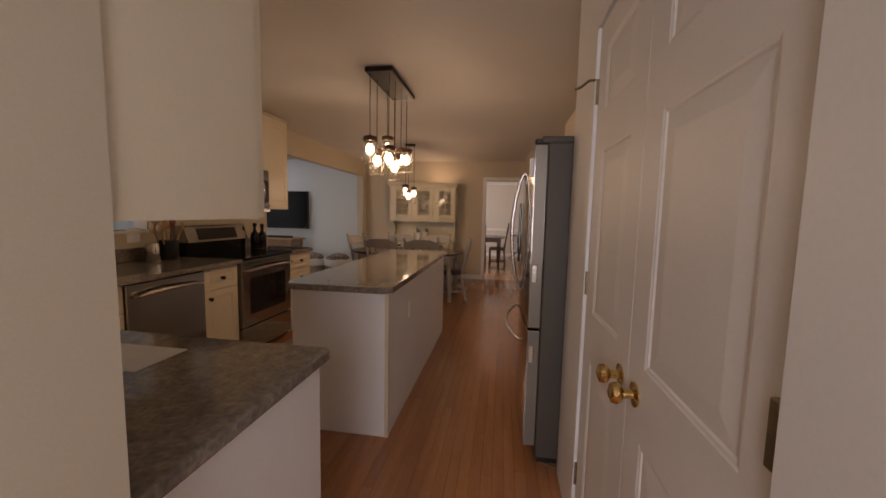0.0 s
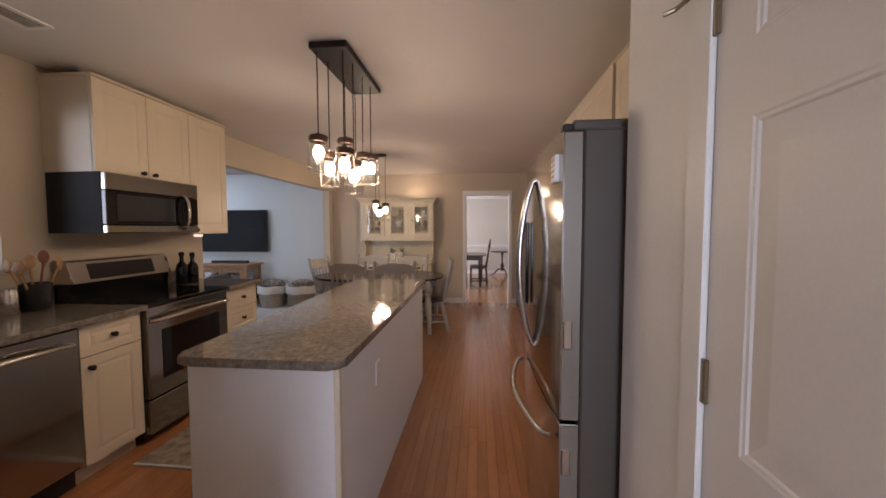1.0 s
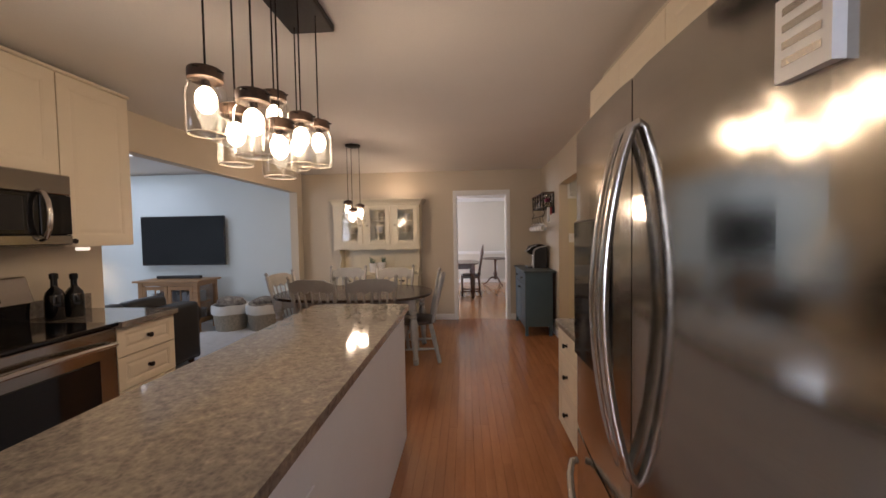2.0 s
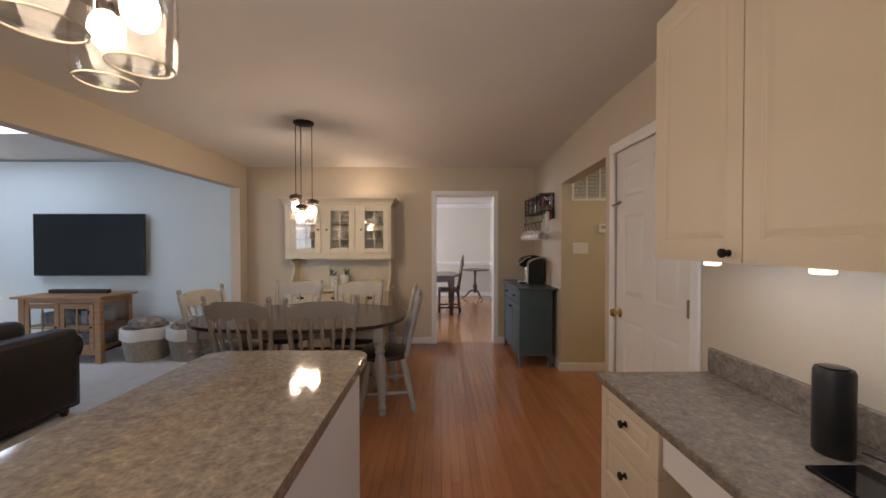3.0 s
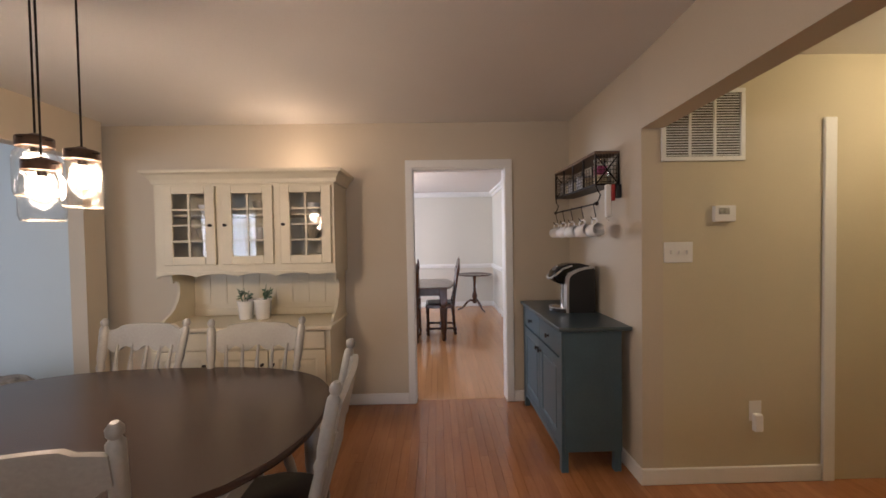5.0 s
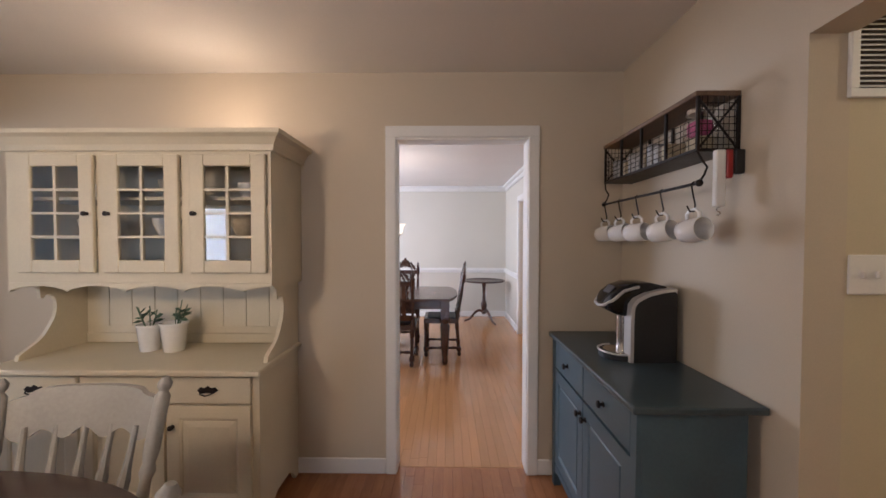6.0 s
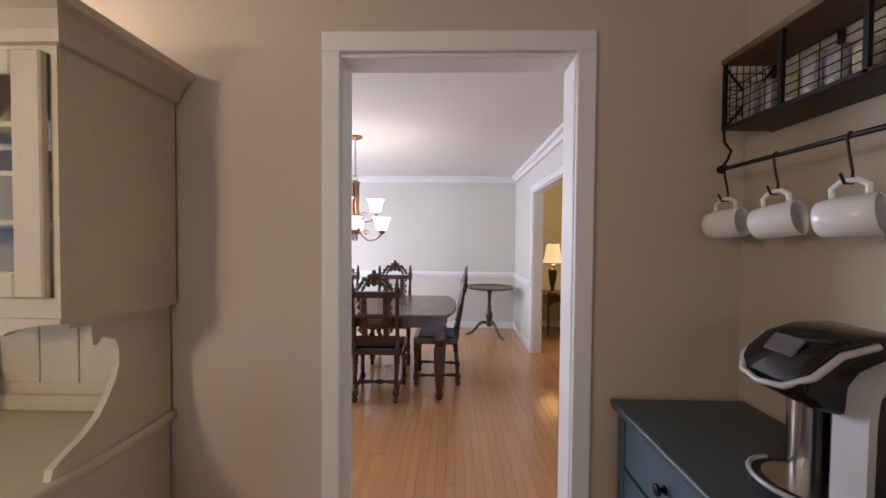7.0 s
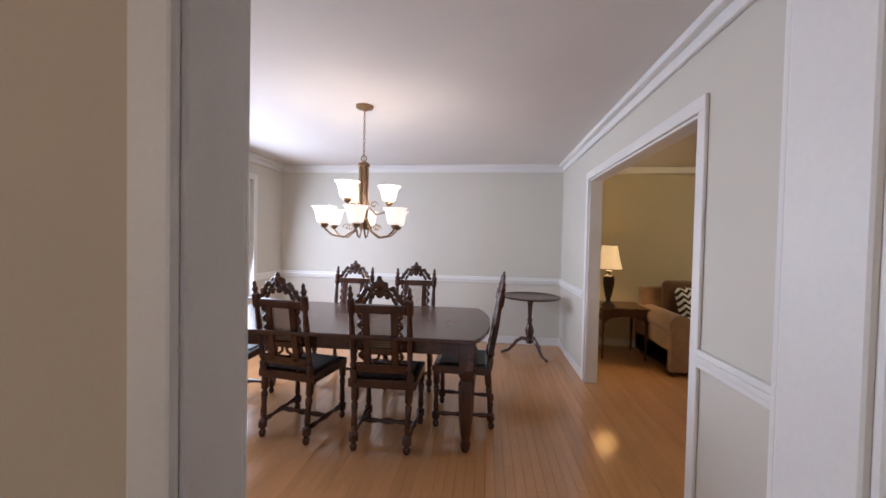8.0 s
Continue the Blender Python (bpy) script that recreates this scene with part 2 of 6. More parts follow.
def lathe(bm, prof, at=(0, 0, 0), seg=20, cap=True):
    c = Vector(at)
    skin(bm, [ring(bm, c + Vector((0, 0, z)), Vector((1, 0, 0)), Vector((0, 1, 0)), max(r, 0.0005), seg) for r, z in prof], cap)
    return bm


def tube(bm, pts, r, seg=8, closed=False):
    pts = [Vector(p) for p in pts]
    rings, u = [], None
    n = len(pts)
    for i, p in enumerate(pts):
        w = (pts[(i + 1) % n] - pts[i - 1]) if closed else (pts[min(i + 1, n - 1)] - pts[max(i - 1, 0)])
        w.normalize()
        u = w.orthogonal().normalized() if u is None else (u - w * u.dot(w)).normalized()
        k = r(i / (n - 1)) if callable(r) else r
        rings.append(ring(bm, p, u, w.cross(u), k, seg))
    if closed:
        rings.append(rings[0])
    skin(bm, rings, not closed)
    return bm


def plate(bm, outline, axis, a, b):
    """An outline in two coordinates drawn out along the third, from a to b."""
    def put(s, t, k):
        return {"x": (k, s, t), "y": (s, k, t), "z": (s, t, k)}[axis]
    lo, hi = [bm.verts.new(put(s, t, a)) for s, t in outline], [bm.verts.new(put(s, t, b)) for s, t in outline]
    n = len(outline)
    for i in range(n):
        bm.faces.new((lo[i], lo[(i + 1) % n], hi[(i + 1) % n], hi[i]))
    bm.faces.new(lo[::-1])
    bm.faces.new(hi)
    return bm


def ball(bm, c, r, seg=12, sx=1, sy=1, sz=1):
    m = Matrix.Translation(c) @ Matrix.Diagonal((r * sx, r * sy, r * sz, 1))
    bmesh.ops.create_uvsphere(bm, u_segments=seg, v_segments=max(6, seg // 2 + 2), radius=1, matrix=m)
    return bm


def meshed(name, bm, material, smooth=False):
    bmesh.ops.recalc_face_normals(bm, faces=bm.faces)
    me = bpy.data.meshes.new(name)
    bm.to_mesh(me)
    bm.free()
    me.materials.append(material)
    if smooth:
        me.polygons.foreach_set("use_smooth", [True] * len(me.polygons))
        me.set_sharp_from_angle(angle=radians(38))
    return me


def part(name, bm, material, parent, label="", smooth=False, m=None):
    ob = new(name, meshed(name, bm, material, smooth))
    ob.parent = parent
    if m is not None:
        ob.matrix_basis = m
    return tagged(ob, label)


def thing(name, m, label, category, group="", kind=""):
    ob = new(name)
    ob.empty_display_size = 0.1
    ob.matrix_basis = m
    return tagged(ob, label, category, group, kind)


def solid(name, bm, material, label, category, kind="", group="", smooth=False, m=None):
    ob = new(name, meshed(name, bm, material, smooth))
    if m is not None:
        ob.matrix_basis = m
    return tagged(ob, label, category, group, kind)


def arc(cx, cz, r, a0, a1, n):
    return [(cx + r * math.cos(radians(a0 + (a1 - a0) * i / n)), cz + r * math.sin(radians(a0 + (a1 - a0) * i / n))) for i in range(n + 1)]


# ---- structure ----
H = 2.41


def wall_boxes(u0, u1, z0, z1, openings):
    """Pieces of a wall with openings (a, b, bottom, top) left free."""
    out, u = [], u0
    for a, b, lo, hi in sorted(openings):
        if a > u:
            out.append((u, a, z0, z1))
        if lo > z0:
            out.append((a, b, z0, lo))
        if hi < z1:
            out.append((a, b, hi, z1))
        u = b
    if u < u1:
        out.append((u, u1, z0, z1))
    return out


def wall_x(name, x0, x1, u0, u1, z1, openings, material, label):
    return solid(name, boxes(*[(x0, x1, a, b, lo, hi) for a, b, lo, hi in wall_boxes(u0, u1, 0, z1, openings)]), material, label, "wall", "structure")


def wall_y(name, y0, y1, u0, u1, z1, openings, material, label):
    return solid(name, boxes(*[(a, b, y0, y1, lo, hi) for a, b, lo, hi in wall_boxes(u0, u1, 0, z1, openings)]), material, label, "wall", "structure")


LX, RX, BY = -2.80, 1.06, 7.44
RD, HY = 0.99, 6.315
wall_x("wall_west", LX - 0.12, LX, -1.8, 7.34, H, [(0.9, 2.42, 1.16, 2.06), (3.98, 7.16, 0, 2.09)], WALL, "tan painted kitchen wall with wide living room opening")
wall_y("wall_north", BY, BY + 0.12, LX - 0.12, RX + 0.12, H, [(-0.298, 0.515, 0, 2.03)], WALL, "tan painted wall with cased doorway")
wall_x("wall_east", RD, RD + 0.12, 1.72, 5.115, H, [(4.165, 4.968, 0, 2.0)], WALL, "tan painted wall with closet door")
wall_x("wall_coffee_corner", RX, RX + 0.12, HY, BY, H, [], WALL, "tan painted wall behind the sideboard")
solid("wall_hall_lintel", plate(bmesh.new(), [(RD, 5.115), (RD + 0.12, 5.115), (RX + 0.12, HY), (RX, HY)], "z", 2.010, H), WALL, "tan painted wall above the hall opening", "wall", "structure")
wall_x("wall_pantry", 0.388, 0.50, -1.8, 1.72, H, [(0.285, 1.32, 0, 2.03)], TRIM, "white painted pantry wall around double doors")
solid("wall_pantry_return", boxes((0.50, 1.06, 1.62, 1.72, 0, H)), TRIM, "white painted pantry return wall", "wall", "structure")
solid("wall_pantry_back", boxes((1.06, 1.18, -1.8, 1.72, 0, H)), WALL, "tan painted wall behind the pantry", "wall", "structure")
wall_y("wall_near", 0.08, 0.20, LX, -0.405, H, [], WALL, "tan painted partition wall beside the peninsula")
# unseen closing wall; the opening is assumed, for the added entry fill
wall_y("wall_south", -1.92, -1.80, LX - 0.12, 1.18, H, [(-0.6, 0.8, 0.75, 2.15)], WALL, "unseen tan closing wall with an assumed window opening", )
solid("floor", boxes((LX - 0.12, RX, -1.8, BY + 0.06, -0.06, -0.006), (RX, 3.2, 4.4, 6.5, -0.06, -0.006)), GAP, "dark joints below the oak strip floor", "floor", "structure")
solid("ceiling", boxes((LX - 0.12, RX + 0.12, -1.92, BY + 0.12, H, H + 0.1)), CEIL, "white textured kitchen ceiling", "ceiling", "structure")

# hall behind the wide opening
solid("wall_hall", boxes((RX + 0.12, 3.2, HY, HY + 0.12, 0, H)), WALL_YELLOW, "yellow lit hall wall with vent and switches", "wall", "structure")
solid("wall_hall_end", boxes((3.2, 3.3, 4.3, 6.5, 0, H)), WALL_YELLOW, "yellow lit end wall of the hall", "wall", "structure")
solid("wall_hall_south", boxes((RD + 0.12, 3.2, 4.3, 4.4, 0, H)), WALL_YELLOW, "yellow hall wall", "wall", "structure")
solid("ceiling_hall", boxes((RX + 0.12, 3.3, 4.3, 6.5, H, H + 0.1)), CEIL, "white hall ceiling", "ceiling", "structure")

# living room
wall_y("wall_living", 7.22, 7.34, -8.6, LX - 0.12, 2.43, [], WALL_BLUE, "pale blue living room wall behind the television")
wall_x("wall_living_west", -8.72, -8.6, -1.0, 7.34, 4.3, [], WALL_BLUE, "pale blue living room wall behind the fireplace")
wall_y("wall_living_south", -1.12, -1.0, -8.72, LX - 0.12, 4.6, [(-6.8, -4.4, 0.65, 2.25)], WALL_BLUE, "pale blue far living room wall with a window opening")
solid("wall_living_gable", boxes((LX - 0.12, LX, -1.8, 7.34, H + 0.1, 4.6)), WALL_BLUE, "pale blue wall above the kitchen opening", "wall", "structure")
bm = bmesh.new()
for a, b in ((-8.72, -6.2), (-4.87, LX - 0.12)):
    plate(bm, [(7.34, 2.43), (7.34, 2.55), (-1.12, 4.75), (-1.12, 4.63)], "x", a, b)
for a, b in ((7.34, 6.63), (5.5, -1.12)):
    za, zb = 2.43 + (7.34 - a) * 0.26, 2.43 + (7.34 - b) * 0.26
    plate(bm, [(a, za), (a, za + 0.12), (b, zb + 0.12), (b, zb)], "x", -6.2, -4.87)
solid("ceiling_living", bm, CEIL, "white sloping living room ceiling with skylight", "ceiling", "structure")
solid("floor_living", boxes((-8.72, LX - 0.12, -1.12, 7.34, -0.06, 0.008)), CARPET, "light grey living room carpet", "carpet", "structure")

# dining room
DX, DY, DL = 1.10, 12.08, -2.85
wall_x("wall_dining_east", DX, DX + 0.12, BY + 0.12, DY, H, [(8.90, 10.80, 0, 2.01)], WALL_GREY, "light grey dining room wall with cased opening")
wall_y("wall_dining_north", DY, DY + 0.12, DL - 0.12, DX + 0.12, H, [], WALL_GREY, "light grey dining room wall with chair rail")
wall_x("wall_dining_west", DL - 0.12, DL, BY + 0.12, DY, H, [(9.0, 11.4, 0.62, 2.1)], WALL_GREY, "light grey dining room wall with a window")
solid("wall_dining_south", boxes((DL - 0.12, LX - 0.12, BY, BY + 0.12, 0, H)), WALL_GREY, "light grey end of the dining room wall", "wall", "structure")
solid("ceiling_dining", boxes((DL - 0.12, DX + 0.12, BY + 0.12, DY + 0.12, H, H + 0.1)), CEIL, "white dining room ceiling", "ceiling", "structure")
solid("floor_dining", boxes((DL - 0.12, 5.2, BY + 0.06, 12.4, -0.06, -0.006)), GAP_LIGHT, "brown joints below the honey oak floor", "floor", "structure")

# parlour beyond the dining room
solid("wall_parlour_north", boxes((DX + 0.12, 5.2, 12.25, 12.37, 0, H)), WALL_YELLOW, "warm yellow parlour wall", "wall", "structure")
solid("wall_parlour_east", boxes((5.2, 5.3, 7.5, 12.37, 0, H)), WALL_YELLOW, "warm yellow parlour end wall", "wall", "structure")
solid("wall_parlour_south", boxes((DX + 0.12, 5.2, 7.5, 7.6, 0, H)), WALL_YELLOW, "warm yellow parlour wall", "wall", "structure")
solid("wall_parlour_west", boxes((DX, DX + 0.12, DY + 0.12, 12.37, 0, H)), WALL_YELLOW, "warm yellow parlour corner wall", "wall", "structure")
solid("ceiling_parlour", boxes((DX + 0.12, 5.3, 7.5, 12.37, H, H + 0.1)), CEIL, "white parlour ceiling", "ceiling", "structure")


# ---- trim and doors ----
def panelled(w, h, t, xs, zs, rec=0.010, inset=0.028):
    """A framed door with recessed, raised fields, one closed skin; xs and zs: (from, to) of the fields. The front looks to -y at y = 0."""
    bm = bmesh.new()
    cx = [0.0] + [v for q in xs for v in q] + [w]
    cz = [0.0] + [v for q in zs for v in q] + [h]
    g = {(i, j): bm.verts.new((x, 0, z)) for i, x in enumerate(cx) for j, z in enumerate(cz)}
    for i in range(len(cx) - 1):
        for j in range(len(cz) - 1):
            loop = [g[i, j], g[i + 1, j], g[i + 1, j + 1], g[i, j + 1]]
            if i % 2 and j % 2:
                x0, x1, z0, z1 = cx[i], cx[i + 1], cz[j], cz[j + 1]
                for d, y in ((0.004, rec * 0.3), (0.010, rec * 0.45), (0.014, rec), (0.014 + inset, rec * 0.3)):
                    nxt = [bm.verts.new(p) for p in ((x0 + d, y, z0 + d), (x1 - d, y, z0 + d), (x1 - d, y, z1 - d), (x0 + d, y, z1 - d))]
                    for k in range(4):
                        bm.faces.new((loop[k], loop[(k + 1) % 4], nxt[(k + 1) % 4], nxt[k]))
                    loop = nxt
            bm.faces.new(loop)
    nx, nz = len(cx) - 1, len(cz) - 1
    rim = [(i, 0) for i in range(nx)] + [(nx, j) for j in range(nz)] + [(i, nz) for i in range(nx, 0, -1)] + [(0, j) for j in range(nz, 0, -1)]
    back = [bm.verts.new((cx[i], t, cz[j])) for i, j in rim]
    for k in range(len(rim)):
        q = (k + 1) % len(rim)
        bm.faces.new((g[rim[k]], back[k], back[q], g[rim[q]]))
    bm.faces.new(back)
    return bm


def knob_mesh(bm, c, r=0.015, out=0.03):
    """A round knob that stands out towards -y."""
    c = Vector(c)
    rod(bm, c, c + Vector((0, -out, 0)), r, seg=14, profile=((0, r * 0.8), (0.1, r * 0.8), (0.15, r * 0.42), (0.5, r * 0.42), (0.62, r), (0.88, r), (1.0, r * 0.55)))
    return bm


def casing(name, pieces, label, m=None):
    thin = min(min(b[1] - b[0], b[3] - b[2]) for b in pieces)
    return solid(name, boxes(*pieces, bevel=min(0.006, thin * 0.35), seg=2), TRIM, label, "door trim", "structure", m=m)


# doorway to the dining room
casing("door_trim", [(-0.348, -0.285, BY - 0.018, BY, 0, 2.03), (0.502, 0.565, BY - 0.018, BY, 0, 2.03), (-0.348, 0.565, BY - 0.020, BY, 2.026, 2.092)], "white painted casing round the dining doorway")
casing("door_jamb", [(-0.298, -0.280, BY - 0.001, BY + 0.121, 0, 2.014), (0.497, 0.515, BY - 0.001, BY + 0.121, 0, 2.014), (-0.298, 0.515, BY - 0.001, BY + 0.121, 2.012, 2.03)], "white painted jamb of the dining doorway")
casing("door_trim_dining", [(-0.348, -0.285, BY + 0.12, BY + 0.138, 0, 2.03), (0.502, 0.565, BY + 0.12, BY + 0.138, 0, 2.03), (-0.348, 0.565, BY + 0.12, BY + 0.138, 2.026, 2.092)], "white painted casing on the dining side")


def baseboard(name, pieces, label="white painted baseboard along the wall"):
    return solid(name, boxes(*pieces, bevel=0.005, seg=1), TRIM, label, "baseboard", "structure")


baseboard("baseboard_north", [(LX, -0.349, BY - 0.014, BY, 0, 0.095), (0.566, RX, BY - 0.014, BY, 0, 0.095)])
baseboard("baseboard_east", [(RX - 0.014, RX, HY, BY - 0.015, 0, 0.095), (RD - 0.014, RD, 5.023, 5.115, 0, 0.095), (RX - 0.013, 2.084, HY - 0.014, HY, 0, 0.095)])
baseboard("baseboard_living", [(-8.6, LX - 0.12, 7.206, 7.22, 0.008, 0.10)])

casing("door_trim_hall", [(2.085, 2.155, HY - 0.018, HY, 0, 2.06)], "white painted casing at the end of the hall wall")

# closet door in the east wall
closet = thing("door_closet", pose(RD + 0.008, 4.960, 0, 0, 0, -90), "closed white six-panel closet door with brass knob", "door", kind="structure")
W2 = 0.790
part("door_leaf", panelled(W2, 1.995, 0.035, [(0.10, 0.342), (0.442, 0.684)], [(0.24, 0.86), (1.02, 1.56), (1.68, 1.90)]), DOORW, closet)
part("door_knob", rod(bmesh.new(), (0.058, 0, 0.895), (0.058, -0.065, 0.895), 0.03, seg=18, profile=((0, 0.031), (0.08, 0.031), (0.13, 0.012), (0.45, 0.012), (0.55, 0.024), (0.75, 0.029), (0.92, 0.024), (1, 0.008))), BRASS, closet, "polished brass knob", True)
for hz in (0.28, 1.0, 1.72):
    part("hinge", boxes((W2 - 0.018, W2 - 0.004, -0.026, 0.004, hz, hz + 0.09), bevel=0.002), BRASS_OLD, closet, "dull brass hinge")
part("stop_pin", rod(bmesh.new(), (-0.01, -0.027, 1.635), (0.115, -0.030, 1.645), 0.006), BRASS_OLD, closet, "dull brass door stop")
casing("door_trim_closet", [(RD - 0.018, RD, 4.958, 5.022, 0, 2.0), (RD - 0.018, RD, 4.105, 4.169, 0, 2.0), (RD - 0.020, RD, 4.105, 5.022, 1.996, 2.062)], "white painted casing round the closet door")

# pantry double doors
pantry = thing("door_pantry", pose(0.396, 1.315, 0, 0, 0, -90), "closed white panelled pantry double doors with brass knobs", "door", kind="structure")
for k, (x0, LW) in enumerate(((0.0, 0.500), (0.505, 0.522))):
    leaf = part("door_leaf", panelled(LW, 2.02, 0.035, [(0.10, LW - (0.10 if k == 0 else 0.075))], [(0.22, 0.80), (0.98, 1.57), (1.70, 1.92)], 0.006, 0.045), DOORW, pantry, m=pose(x0, 0, 0.006))
    kx = LW - 0.055 if k == 0 else 0.055
    part("door_knob", rod(bmesh.new(), (kx, 0, 0.90), (kx, -0.062, 0.90), 0.03, seg=20, profile=((0, 0.030), (0.06, 0.030), (0.12, 0.012), (0.45, 0.011), (0.55, 0.022), (0.72, 0.027), (0.9, 0.023), (1, 0.008))), BRASS, leaf, "polished brass knob", True)
    hx = -0.004 if k == 0 else LW - 0.008
    for hz in (0.24, 1.03, 1.75):
        part("hinge", boxes((hx - 0.013, hx + 0.013, -0.009, 0.002, hz, hz + 0.09), bevel=0.002), BRASS_OLD, leaf, "dull brass hinge")
part("stop_pin", tube(bmesh.new(), [(-0.005, -0.008, 1.845), (-0.02, -0.03, 1.85), (-0.05, -0.055, 1.835), (-0.06, -0.075, 1.83)], 0.005), BRASS_OLD, pantry, "dull brass hinge stop")
casing("door_trim_pantry", [(0.383, 0.388, 1.318, 1.385, 0, 2.03), (0.383, 0.388, -0.02, 0.287, 0, 2.03), (0.381, 0.388, -0.02, 1.385, 2.026, 2.09)], "white painted casing round the pantry doors")

# ---- kitchen ----
def base_cabinet(m, w, d, h, fronts, label, group="base cabinets"):
    """fronts: (kind, x0, x1, z0, z1); the front looks to -y."""
    t = thing("base_cabinet", m, label, "cabinet", group)
    part("body", boxes((0, w, 0.021, d, 0.10, h)), CABW, t)
    part("toe_kick", boxes((0, w, 0.075, d, 0, 0.10)), CABW, t)
    for kind, x0, x1, z0, z1 in fronts:
        fw, fh = x1 - x0 - 0.006, z1 - z0 - 0.006
        e = 0.045 if kind == "drawer" else 0.06
        f = part(kind, panelled(fw, fh, 0.020, [(e, fw - e)], [(e * 0.8, fh - e * 0.8)], 0.005, 0.018), CABW, t, m=pose(x0 + 0.003, 0, z0 + 0.003))
        kz, kx = (fh / 2, fw / 2) if kind == "drawer" else (fh - 0.06, 0.045)
        part("knob", knob_mesh(bmesh.new(), (kx, 0, kz)), IRON, f, "dark bronze knob", True)
    return t


def counter(name, outline, z, th, label):
    bm = plate(bmesh.new(), outline, "z", z - th, z)
    top = [e for e in bm.edges if abs(e.verts[0].co.z - e.verts[1].co.z) < 1e-6]
    bmesh.ops.bevel(bm, geom=top, offset=0.007, segments=2, affect="EDGES", profile=0.5)
    return solid(name, bm, GRANITE, label, "countertop")


def rounded(x0, x1, y0, y1, r, n=6):
    out = []
    for cx, cy, a in ((x1 - r, y1 - r, 0), (x0 + r, y1 - r, 90), (x0 + r, y0 + r, 180), (x1 - r, y0 + r, 270)):
        out += arc(cx, cy, r, a, a + 90, n)
    return out


FX = -2.165
DR, DO = (0.70, 0.875), (0.10, 0.70)
M = lambda y: pose(FX, y, 0, 0, 0, 90)
base_cabinet(M(0.968), 0.70, 0.63, 0.88, [("drawer", 0, 0.35, *DR), ("drawer", 0.35, 0.70, *DR), ("door", 0, 0.35, *DO), ("door", 0.35, 0.70, *DO)], "cream painted base cabinet with drawers and doors")
base_cabinet(M(2.278), 0.36, 0.63, 0.88, [("drawer", 0, 0.36, *DR), ("door", 0, 0.36, *DO)], "cream painted narrow base cabinet beside the range")
base_cabinet(M(3.432), 0.42, 0.63, 0.88, [("drawer", 0, 0.42, *DR), ("drawer", 0, 0.42, 0.50, 0.70), ("drawer", 0, 0.42, 0.30, 0.50), ("drawer", 0, 0.42, 0.10, 0.30)], "cream painted drawer base at the counter end")

dish = thing("dishwasher", M(1.671), "brushed steel dishwasher with bowed bar handle", "dishwasher")
part("tub", boxes((0.003, 0.602, 0.03, 0.6, 0.10, 0.875)), BLACKPL, dish)
part("door", boxes((0.004, 0.601, -0.012, 0.028, 0.13, 0.872), bevel=0.008, seg=2), STEEL, dish, "brushed steel front")
part("toe_kick", boxes((0.004, 0.601, 0.06, 0.6, 0, 0.10)), BLACKPL, dish)
part("handle", tube(bmesh.new(), [(0.05, -0.012, 0.79), (0.06, -0.045, 0.795), (0.18, -0.062, 0.805), (0.30, -0.068, 0.81), (0.42, -0.062, 0.805), (0.54, -0.045, 0.795), (0.55, -0.012, 0.79)], 0.012, 10), STEEL_V, dish, "bowed steel bar handle", True)

rng = thing("range", M(2.660), "stainless steel electric range with black glass top", "range")
RW = 0.762
part("body", boxes((0.004, RW - 0.004, 0.03, 0.63, 0.02, 0.895)), BLACK, rng)
part("cooktop", boxes((0, RW, -0.03, 0.515, 0.897, 0.918), bevel=0.006, seg=2), BLACKGLASS, rng, "black glass cooktop")
odoor = part("oven_door", boxes((0.006, RW - 0.006, -0.018, 0.03, 0.295, 0.89), bevel=0.008, seg=2), STEEL, rng, "steel oven door with dark window")
part("window", boxes((0.11, RW - 0.11, -0.022, -0.016, 0.40, 0.73), bevel=0.004), BLACKGLASS, odoor, "dark oven window")
part("handle", tube(bmesh.new(), [(0.03, -0.018, 0.80), (0.05, -0.055, 0.805), (0.22, -0.075, 0.815), (0.381, -0.08, 0.818), (0.54, -0.075, 0.815), (RW - 0.05, -0.055, 0.805), (RW - 0.03, -0.018, 0.80)], 0.014, 10), STEEL_V, odoor, "bowed steel handle", True)
part("drawer", boxes((0.006, RW - 0.006, -0.014, 0.03, 0.06, 0.285), bevel=0.008, seg=2), STEEL, rng, "steel storage drawer")
part("riser", plate(bmesh.new(), [(0.517, 0.897), (0.63, 0.897), (0.63, 1.032), (0.505, 1.032), (0.513, 0.97)], "x", 0.002, RW - 0.002), BLACKGLASS, rng, "black riser behind the burners")
bm = plate(bmesh.new(), [(0.480, 1.033), (0.63, 1.033), (0.63, 1.187), (0.538, 1.187), (0.526, 1.181)], "x", 0.0, RW)
bmesh.ops.bevel(bm, geom=list(bm.edges), offset=0.004, segments=2, affect="EDGES", profile=0.5)
back = part("backguard", bm, STEEL, rng, "sloping steel control panel")
part("display", boxes((0.115, RW - 0.15, -0.003, 0.003, -0.054, 0.054), bevel=0.002), BLACKGLASS, back, "black touch display", m=pose(0, 0.502, 1.107, -17.3))
for bx, by, br in ((0.20, 0.11, 0.10), (0.56, 0.11, 0.075), (0.20, 0.33, 0.075), (0.56, 0.33, 0.10)):
    ringm = bmesh.new()
    skin(ringm, [ring(ringm, Vector((bx, by, 0.9185)), Vector((1, 0, 0)), Vector((0, 1, 0)), r, 28) for r in (br, br + 0.003)], False)
    part("burner_mark", ringm, STEEL_V, rng, "thin grey burner ring")

